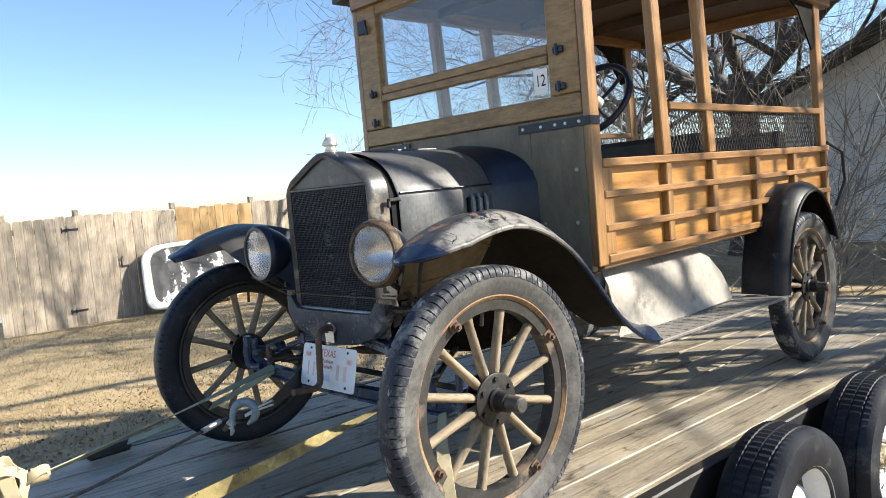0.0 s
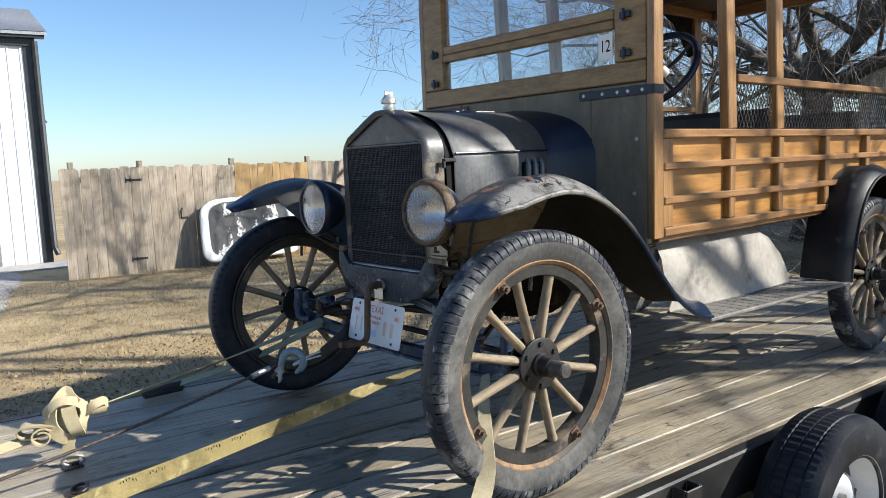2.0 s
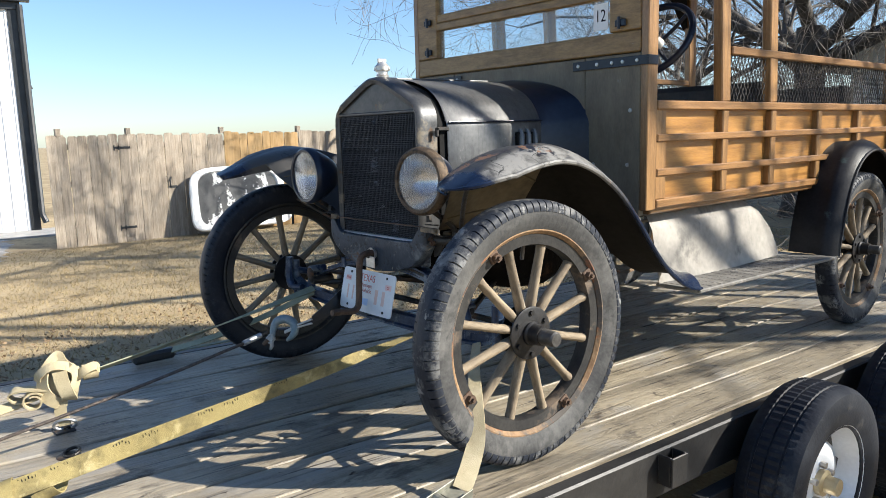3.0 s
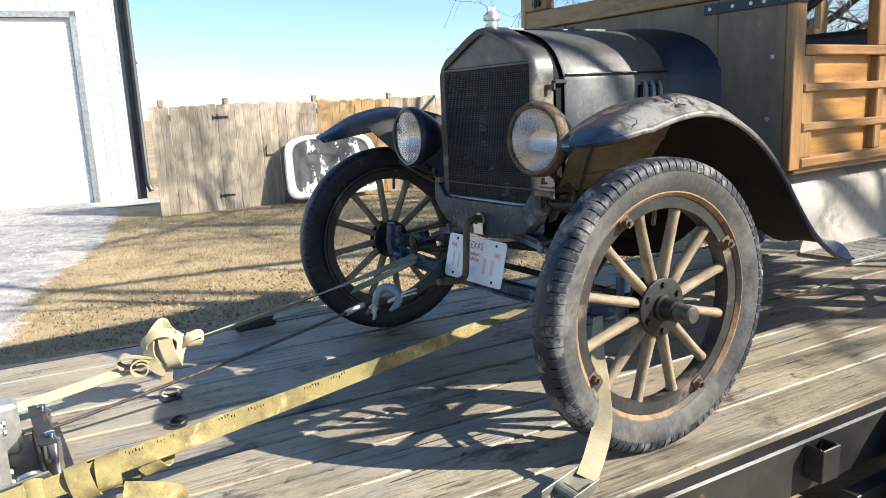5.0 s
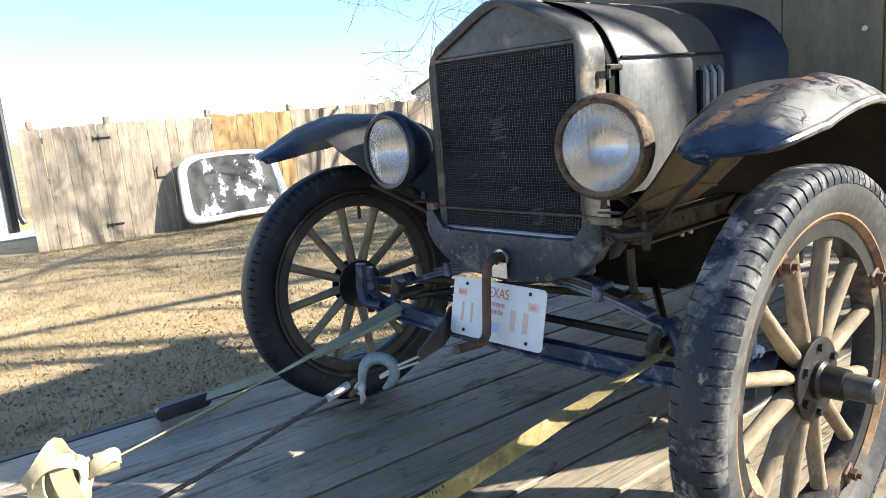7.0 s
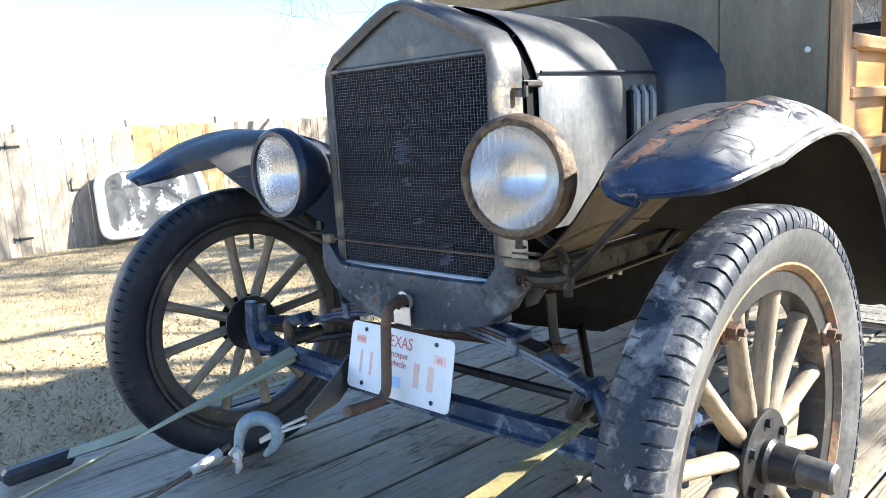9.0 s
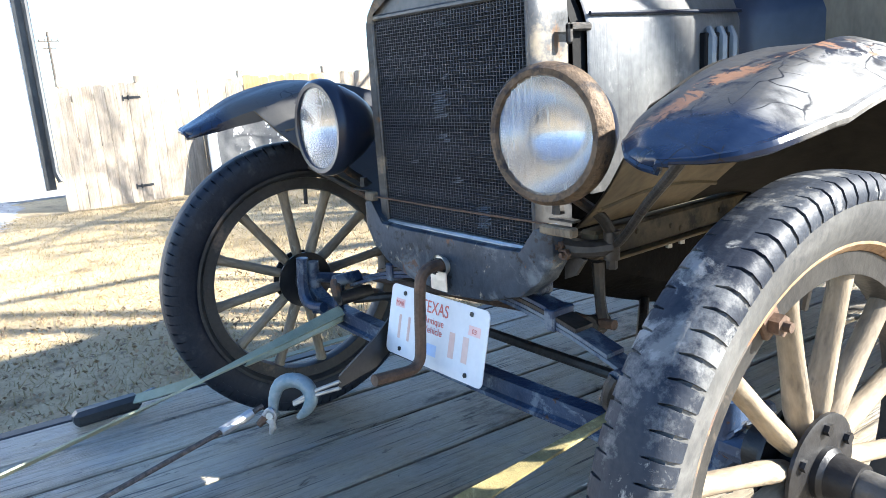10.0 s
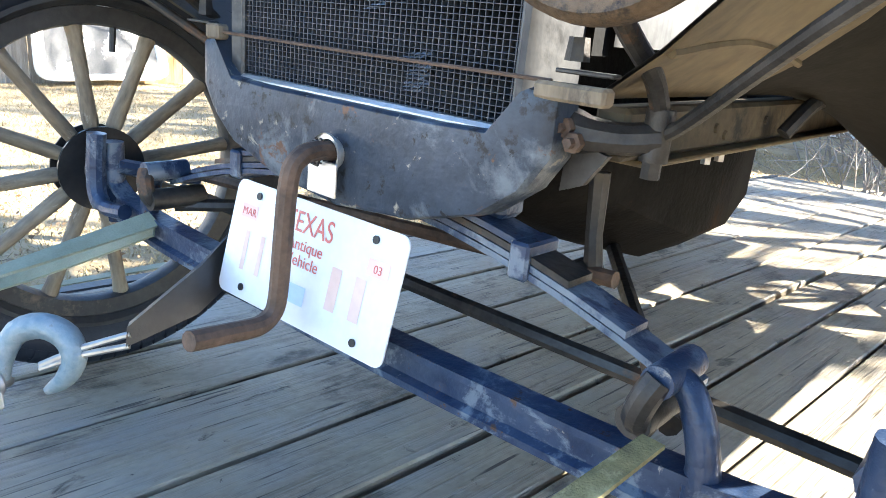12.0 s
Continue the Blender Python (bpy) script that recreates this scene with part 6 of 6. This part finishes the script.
# yellow strap from the front axle to its ratchet at the deck's head
pts = sag((0.455, -0.005, 0.398), (0.262, -1.35, 0.165), 0.006, 20)
nr = []
for k in range(len(pts)):
    q = max(0.0, min(1.0, (k - 2) / 5))
    back = max(0.0, min(1.0, (k - 13) / 5))
    flat = Vector((0.96, -0.16, 0.02)).lerp(Vector((0.62, -0.42, 0.66)), back * back * (3 - 2 * back))
    nr.append(Vector((-0.10, -0.35, 0.9)).lerp(flat, q * q * (3 - 2 * q)))
SB = (0.25, -1.30, deck_z(-1.30))
root = thing("yellow_strap", "worn yellow webbing strap pulled tight from the axle", "strap", SB)
inv = Matrix.Translation([-c for c in SB])
part("webbing", Shape().strip([inv @ p for p in pts], nr, [0.022 + 0.026 * min(1.0, k / 13) for k in range(len(pts))], 0.004), STRAPY, root)
rnd = random.Random(6)
for q in (0.42, 0.50, 0.58, 0.66, 0.74, 0.82, 0.88):
    k = int(q * (len(pts) - 1))
    d = (pts[k + 1] - pts[k]).normalized()
    w = d.cross(nr[k]).normalized()
    up = w.cross(d)
    for j in range(6):
        c = pts[k] + d * 0.007 * j + w * rnd.uniform(0.010, 0.018) + up * 0.0026
        a, b = d * rnd.uniform(0.0006, 0.0014), w * rnd.uniform(0.002, 0.004)
        part("printed_mark", Shape().add([inv @ (c - a - b), inv @ (c + a - b), inv @ (c + a + b), inv @ (c - a + b)], [(0, 1, 2, 3)]), INK_AND_SHADE, root, smooth=0)
# slack webbing wrapped round and looped under the ratchet's end
d = (pts[-1] - pts[0]).normalized()
w = d.cross(Vector((0.62, -0.42, 0.66))).normalized()
n3 = w.cross(d)


def coil(centre, rw, rn, lean, a0, a1, width):
    """A turn of webbing round the strap, its axis leaning along it."""
    q, nn = [], []
    for k in range(19):
        a = math.radians(a0 + (a1 - a0) * k / 18)
        out = w * math.cos(a) * rw + n3 * math.sin(a) * rn
        q.append(inv @ (Vector(centre) + out + d * lean * k / 18))
        nn.append(out.normalized())
    part("fold", Shape().strip(q, nn, width, 0.004), STRAPY, root)


coil(pts[-3] - n3 * 0.022, 0.036, 0.034, 0.03, 0, 380, 0.050)
coil(pts[-2] - n3 * 0.026, 0.040, 0.040, -0.02, 40, 400, 0.048)
coil(pts[-4] - n3 * 0.030, 0.034, 0.026, -0.05, 120, 330, 0.046)
for line, nn in ((((0.290, -1.20, 0.125), (0.308, -1.14, 0.112), (0.318, -1.095, 0.094), (0.312, -1.10, 0.074), (0.298, -1.15, 0.070), (0.280, -1.21, 0.086)), (0.75, -0.2, 0.6)),
                 (((0.27, -1.20, 0.12), (0.20, -1.13, 0.125), (0.165, -1.16, 0.110), (0.155, -1.24, 0.105), (0.175, -1.31, 0.125), (0.22, -1.34, 0.14)), (0.2, -0.3, 0.9))):
    part("loop", Shape().strip([inv @ p for p in smooth_line(line, 5)], nn, 0.040, 0.004), STRAPY, root)
d = (pts[-1] - pts[0]).normalized()
w = d.cross(Vector((0.62, -0.42, 0.66))).normalized()
m = inv @ Matrix.Translation(pts[-1]) @ Matrix((w, d, w.cross(d))).transposed().to_4x4()
s = Shape()
for x in (-0.036, 0.031):
    s.box((x, -0.02, -0.030), (x + 0.005, 0.15, 0.012), 0.003, m)
part("buckle", s, GALV, root, "worn steel ratchet buckle")
part("spool", Shape().tube([m @ Vector((-0.048, 0.02, -0.008)), m @ Vector((0.048, 0.02, -0.008))], 0.013, 12), STEEL, root)
part("spool_web", Shape().tube([m @ Vector((-0.029, 0.02, -0.008)), m @ Vector((0.029, 0.02, -0.008))], 0.024, 14), STRAPY, root)
part("ratchet_gear", Shape().lathe([(0.0, -0.004), (0.026, -0.004), (0.026, 0.004), (0.0, 0.004)], m @ pose(0.041, 0.02, -0.008), 12), STEEL, root)
part("handle", Shape().tube([m @ Vector(p) for p in ((-0.03, 0.02, -0.02), (-0.03, 0.13, -0.035), (0.03, 0.13, -0.035), (0.03, 0.02, -0.02))], 0.007, 8), GALV, root)
part("tail_webbing", Shape().strip([m @ Vector(p) for p in ((0, 0.03, 0.012), (0, 0.10, 0.010), (0, 0.20, 0.0), (0, 0.34, -0.04))], (0.62, -0.42, 0.66), 0.048, 0.004), STRAPY, root)
part("hook", Shape().tube([m @ Vector(p) for p in ((0, 0.16, -0.01), (0, 0.24, -0.03), (0.0, 0.30, -0.06), (0, 0.31, -0.11))], 0.007, 8), GALV, root)

# faded strap with a big knot
KN = Vector((-0.425, -0.935, 0.205))
root = thing("knotted_strap", "faded webbing strap tied in a bulky knot", "strap", (KN.x, KN.y, deck_z(KN.y)))
inv = Matrix.Translation((-KN.x, -KN.y, -deck_z(KN.y)))


def kn(a, b, c=0.0):
    """A place in the knot, in centimetres along it, up, and out of its broad side."""
    return Vector((0.0034 * a + 0.0098 * c, 0.0104 * a - 0.0040 * c, KN.z - deck_z(KN.y) + 0.0086 * b))


FACE = (kn(0, 0, 100) - kn(0, 0, 0)).normalized()
UPK = Vector((0, 0, 1))
ALONG = (kn(100, 0, 0) - kn(0, 0, 0)).normalized()


def band(name, pts, normals, width, material=STRAPC, thick=0.005):
    line = smooth_line([kn(*p) for p in pts], 4)
    m = len(pts) - 1
    nn = []
    for k in range(len(line)):
        i, t = min(k // 4, m - 1), (k % 4) / 4 if k < 4 * m else 1.0
        nn.append(Vector(normals[i]).lerp(Vector(normals[i + 1]), t))
    return part(name, Shape().strip(line, nn, width, thick), material, root, smooth=50)


pts = sag((-0.42, 0.02, 0.365), KN + Vector((0.030, 0.105, 0.022)), 0.006)
part("webbing", Shape().strip([inv @ p for p in pts], [Vector((0.45, -0.35, 0.8)).lerp(Vector((-0.55, 0.1, 0.8)), min(1, k / 9)) for k in range(len(pts))], 0.033, 0.004), STRAPG, root)
pts = sag((-0.42, 0.02, 0.350), (-0.975, -0.37, 0.075), 0.02)
part("second_webbing", Shape().strip([inv @ p for p in pts], [(0.45, -0.3, 0.8)] * len(pts), 0.032, 0.004), STRAPG, root)
F, U, A = FACE, UPK, ALONG
# bulk at the knot's heart, under the wrapped turns
s = Shape()
rr = []
for b, ra, rc in ((-8, 1.2, 1.0), (-6, 2.8, 2.2), (-2, 3.9, 2.8), (2, 4.1, 2.8), (5, 3.4, 2.3), (8, 1.5, 1.2), (9.5, 0.4, 0.4)):
    rr.append([kn(0.4 + ra * math.cos(t), b, rc * math.sin(t)) for t in (2 * math.pi * k / 14 for k in range(14))])
part("knot_core", s.loft(rr), STRAPC, root, smooth=60)
band("knot_turn", [(0.5, 8.5, 0.5), (1.0, 6, 3.2), (1.6, 1.5, 4.0), (2.6, -3.5, 3.8), (3.0, -6.2, 2.2), (2.0, -7.4, -0.5)], [U, F, F, F, F - U, -U], 0.042)
band("knot_turn", [(-0.5, 8.2, -0.5), (-3.0, 5, 2.0), (-3.6, 0, 3.2), (-2.6, -4, 3.4), (-0.6, -7, 2.2), (0.6, -8, 0)], [U - A, F - A, F - A * 0.5, F, F, F], 0.040)
band("knot_turn", [(-5.2, 1.5, 1.2), (-4.4, 4.4, 2.6), (-1.6, 7.0, 3.4), (1.4, 7.4, 3.4), (4.2, 5.6, 2.4), (5.4, 2.0, 1.2)], [F - A, F + U, F + U, F + U, F + A, A], 0.030)
band("knot_turn", [(-4.0, 4.0, 1.5), (-1.8, 8.0, 1.6), (0.6, 10.8, 0.4), (1.8, 8.4, 1.2), (3.8, 6.0, 2.8)], [F, F, F, F, F], 0.026)
band("knot_turn", [(4.6, 5.5, 1.4), (5.2, 2.0, 2.4), (4.4, -1.5, 3.2), (3.6, -4.5, 3.0)], [F + A, F + A, F + A, F], 0.034)
# small loop on the pull side
ring = [(8.6 + 0.5 * math.sin(t), 2.6 + 2.6 * math.cos(t), 2.2 * math.sin(t)) for t in (2 * math.pi * k / 10 for k in range(13))]
band("pull_loop", ring, [(kn(*p) - kn(8.6, 2.6, 0)).normalized() for p in ring], 0.046)
band("pull_loop", [(5.0, 1.5, 0.5), (6.2, 2.6, 2.2), (8.0, 4.4, 2.6), (10.2, 5.0, 1.6), (11.2, 3.2, 0.4)], [F, F + U, F + U, F + U, A], 0.032)
# flat loop on the slack side
band("slack_loop", [(-2.0, -1.6, 1.6), (-5.0, -0.9, 1.6), (-9.0, -0.6, 1.2), (-12.0, -1.0, 0.6), (-12.8, -3.0, 0.2), (-11.4, -4.9, 0.2), (-8.0, -5.2, 0.8), (-4.0, -3.6, 1.4)],
     [U, U, U, U - A, -A, -U, -U, -U + A], 0.048)
ring = [(-6.3 + (3.0 - 0.09 * k) * math.cos(0.6 + t), -4.9 + (3.5 - 0.10 * k) * math.sin(0.6 + t), 2.2) for k, t in ((k, 2 * math.pi * k / 12) for k in range(16))]
band("slack_loop", ring, [(kn(*p) - kn(-6.3, -4.9, 2.2)).normalized() for p in ring], 0.044)
pts = sag(kn(-9, -5.4, 0.6) - Vector((0, 0, 0)), inv @ Vector((-0.47, -1.60, 0.085)), 0.006)
part("tail", Shape().strip(pts, [(0.62, -0.35, 0.70)] * len(pts), 0.034, 0.004), STRAPC, root)
ring = [kn(0.6 + 3.0 * math.cos(t), -16.6 + 2.2 * math.sin(t), 0.6 + 0.6 * math.sin(t)) for t in (2 * math.pi * k / 20 for k in range(21))]
part("anchor_ring", Shape().tube(ring, 0.005, 8), GALV, root)
band("link_webbing", [(0.6, -7.0, 1.0), (-0.2, -11.0, 0.8), (0.4, -15.0, 0.6), (0.6, -17.0, 0.4)], [F, F, F, F], 0.036)
part("anchor_plate", Shape().box((-0.035, -0.03, 0.0), (0.035, 0.03, 0.006), 0.002), DARKSTEEL, root)
part("anchor_staple", Shape().tube([kn(0.4, -19.0, 0.4), kn(0.4, -17.6, 0.5), kn(1.6, -17.6, 0.5), kn(1.6, -19.0, 0.4)], 0.005, 8), DARKSTEEL, root)

# D-ring let into the deck
root = thing("deck_ring", "dark steel tie-down ring lying on the deck", "ring", (-0.196, -0.977, deck_z(-0.977) - 0.002))
part("base", Shape().lathe([(0.0, 0.006), (0.028, 0.006), (0.034, 0.002), (0.034, 0.0)], pose(0, 0, 0, 0, -90, 0), 24), DARKSTEEL, root)
part("ring", Shape().tube([(0.028 * math.cos(a), 0.022 * math.sin(a) + 0.01, 0.012 + 0.006 * math.sin(a)) for a in (2 * math.pi * k / 20 for k in range(21))], 0.005, 8), DARKSTEEL, root)

# wheel strap with its ratchet
root = thing("wheel_strap", "cream webbing strap through the wheel with a steel ratchet", "strap", (0.80, -0.33, deck_z(-0.33)))
inv = Matrix.Translation((-0.80, 0.33, -deck_z(-0.33)))
pts = smooth_line([(0.545, 0.01, 0.335), (0.635, -0.085, 0.298), (0.725, -0.165, 0.245), (0.768, -0.205, 0.165), (0.788, -0.250, 0.105), (0.800, -0.290, 0.062)], 5)
nr = [Vector((-0.5, 0.25, 0.8)).lerp(Vector((0.65, -0.62, 0.42)), max(0, min(1, (k - 6) / 14))) for k in range(len(pts))]
part("webbing", Shape().strip([inv @ p for p in pts], nr, [0.026 + 0.024 * min(1.0, k / 18) for k in range(len(pts))], 0.004), STRAPC, root)
OLIVEST = mat("dull_olive_ratchet_steel", (0.16, 0.16, 0.13), (0.30, 0.29, 0.24), 0.55, 0.5, 20, bump=0.2)
d = Vector((0.10, -0.72, -0.06)).normalized()
w = Vector((0.62, 0.35, -0.1))
w = (w - d * w.dot(d)).normalized()
m = inv @ Matrix.Translation((0.801, -0.290, 0.064)) @ Matrix((w, d, w.cross(d))).transposed().to_4x4()
s = Shape()
for x in (-0.032, 0.028):
    s.box((x, -0.005, -0.014), (x + 0.004, 0.13, 0.016), 0.002, m)
s.box((-0.030, 0.0, 0.004), (0.030, 0.05, 0.008), 0.002, m)
part("ratchet", s, OLIVEST, root, "dull olive steel ratchet buckle")
part("spool", Shape().tube([m @ Vector((-0.036, 0.075, 0.0)), m @ Vector((0.036, 0.075, 0.0))], 0.013, 10), OLIVEST, root)
part("handle", Shape().tube([m @ Vector((-0.028, 0.05, 0.012)), m @ Vector((-0.028, 0.15, 0.02)), m @ Vector((0.028, 0.15, 0.02)), m @ Vector((0.028, 0.05, 0.012))], 0.006, 8), OLIVEST, root)

# winch cable with its shackle
SH = Vector((-0.212, -0.230, 0.247))
root = thing("winch_cable", "rusty wire winch cable with a steel shackle", "cable", (-0.22, -0.80, deck_z(-0.80)))
inv = Matrix.Translation((0.22, 0.80, -deck_z(-0.80)))
line = smooth_line([(-0.214, -0.300, 0.285), (-0.208, -0.372, 0.269), (-0.200, -0.48, 0.252), (-0.198, -0.62, 0.226), (-0.212, -0.80, 0.190), (-0.236, -1.05, 0.143), (-0.262, -1.30, 0.100), (-0.262, -1.42, 0.110)], 5)
part("wire_rope", Shape().tube([inv @ p for p in line], 0.0055, 8), ROPE, root)
part("ferrule", Shape().tube([inv @ Vector((-0.211, -0.325, 0.280)), inv @ Vector((-0.206, -0.395, 0.265))], 0.010, 10), GALV, root, "pale crimped ferrule")
HR, HU = Vector((0.755, 0.656, 0.0)), Vector((-0.18, 0.208, 0.96))      # the plane in which the hook hangs


def hk(a, b, c=0.0):
    """A place in the hook's plane, in centimetres from its crown."""
    return inv @ (SH + Vector((0.002, -0.004, 0.079)) + HR * a * 0.0088 - HU * b * 0.0088 + HR.cross(HU) * c * 0.0088)


hook = smooth_line([hk(-4.3, 8.2), hk(-4.2, 5.0), hk(-2.8, 1.6), hk(0.6, 0.4), hk(3.9, 1.6), hk(5.2, 4.4), hk(4.2, 7.2), hk(1.8, 9.2)], 3)
rad_h = [0.009, 0.010, 0.011, 0.012, 0.013, 0.014, 0.015, 0.0155, 0.016, 0.016, 0.016, 0.016, 0.016, 0.0155, 0.015, 0.0145, 0.014, 0.013, 0.012, 0.010, 0.008, 0.005]
part("hook", Shape().tube(hook, rad_h[:len(hook)], 12), mat("chalky_hook_paint", (0.14, 0.20, 0.23), (0.30, 0.33, 0.33), 0.5, 0.3, 25, bump=0.3, spot=(0.12, 0.10, 0.08), spot_scale=25, spot_at=0.62), root, "chalky pale blue forged grab hook")
part("clevis", Shape().tube(smooth_line([hk(-6.0, 8.6, 1.4), hk(-4.6, 7.2, 1.6), hk(-3.6, 8.4, 1.4), hk(-4.4, 10.2, 0.4), hk(-5.8, 9.8, 0.2)], 3), 0.006, 8), GALV, root)
part("pin", Shape().tube([hk(-4.3, 8.6, -1.6), hk(-4.3, 8.6, 2.4)], 0.008, 8), STEEL, root)
part("latch_tongue", Shape().tube([hk(-4.2, 9.0, 1.4), hk(-3.9, 11.5, 1.2), hk(-4.6, 13.0, 1.0)], [0.006, 0.008, 0.004], 8), GALV, root)
part("thimble", Shape().tube([hk(-4.6, 8.4), hk(-6.4, 9.6), hk(-8.0, 11.0)], [0.010, 0.010, 0.008], 8), RUST, root)
rr = []
for q in range(9):
    t = q / 8
    p = hk(12.0, 0.6).lerp(inv @ Vector((-0.15, 0.0, 0.375)), t) if t < 0.75 else (inv @ Vector((-0.17, -0.01, 0.37))).lerp(inv @ Vector((-0.06, 0.03, 0.355)), (t - 0.75) * 4)
    w = 0.012 + 0.032 * t
    rr.append([p + HU * w + Vector((0.006, -0.004, 0)), p + HU * w - Vector((0.006, -0.004, 0)), p - HU * w - Vector((0.006, -0.004, 0)), p - HU * w + Vector((0.006, -0.004, 0))])
part("axle_sling", Shape().loft(rr), PLASTIC, root, "black webbing sling to the axle")
for dz in (0.0, 1.6):
    part("sling_rod", Shape().tube([hk(1.0, 5.6 + dz * 0.3, 0.6), hk(6.0, 2.9 + dz * 0.6, 0.4), hk(12.5, 0.4 + dz, 0.2)], 0.0042, 8), STEEL, root)
# strap handle lying at the deck's far edge
root = thing("ratchet_handle", "black plastic ratchet handle at the deck's edge", "ratchet", (-1.00, -0.43, deck_z(-0.43)))
s = Shape().box((-0.03, -0.10, 0.005), (0.02, 0.08, 0.05), 0.012)
part("grip", s, PLASTIC, root)
part("lever", Shape().tube([(-0.02, 0.07, 0.03), (0.0, 0.12, 0.05), (0.02, 0.07, 0.03)], 0.006, 8), GALV, root)
part("webbing", Shape().strip([Vector((0, 0.08, 0.03)), Vector((-0.02, 0.4, 0.02)), Vector((-0.03, 1.0, 0.01))], (0, 0, 1), 0.03, 0.003), STRAPG, root)

# winch at the head of the deck
root = thing("electric_winch", "grey cast winch with a shiny roller fairlead", "winch", (-0.15, -1.46, deck_z(-1.46)))
part("base_plate", Shape().box((-0.26, -0.12, 0.0), (0.26, 0.20, 0.008)), DARKSTEEL, root)
part("motor", Shape().lathe([(0.0, -0.24), (0.055, -0.24), (0.065, -0.23), (0.065, -0.10), (0.0, -0.10)], pose(0, 0, 0.09), 24), GALV, root)
part("drum", Shape().lathe([(0.0, -0.10), (0.06, -0.10), (0.06, -0.09), (0.03, -0.088), (0.03, 0.038), (0.06, 0.04), (0.06, 0.05), (0.0, 0.05)], pose(0, 0, 0.09), 24), STEEL, root)
case = part("gear_case", Shape().box((-0.10, 0.045, 0.03), (-0.02, 0.10, 0.17), 0.012).box((0.055, -0.08, 0.01), (0.16, 0.06, 0.18), 0.018), ALU, root, "light grey cast gear case")
for x, z in ((0.075, 0.03), (0.14, 0.03), (0.075, 0.16), (0.14, 0.16)):
    part("bolt", Shape().lathe([(0.009, 0), (0.008, 0.006), (0, 0.007)], pose(x, 0.06, z, 0, 0, 90), 6), STEEL, case)
for y in (-0.06, 0.03):
    part("tie_bar", Shape().tube([(-0.1, y, 0.16), (0.06, y, 0.16)], 0.008, 8), STEEL, root)
lead = part("roller_fairlead", Shape().box((-0.15, 0.125, 0.008), (0.15, 0.133, 0.05), 0.002).box((-0.15, 0.125, 0.105), (0.15, 0.165, 0.112), 0.002), DARKSTEEL, root, "black steel fairlead frame")
for x in (-0.11, 0.11):
    part("roller", Shape().lathe([(0.0, 0.012), (0.018, 0.012), (0.022, 0.016), (0.022, 0.100), (0.018, 0.104), (0.012, 0.104), (0.012, 0.122), (0.0, 0.124)], pose(x, 0.155, 0, 0, -90, 0), 20), CHROME, lead, "shiny steel roller")
part("roller", Shape().lathe([(0.0, -0.09), (0.014, -0.09), (0.014, 0.09), (0.0, 0.09)], pose(0, 0.155, 0.04), 16), CHROME, lead)
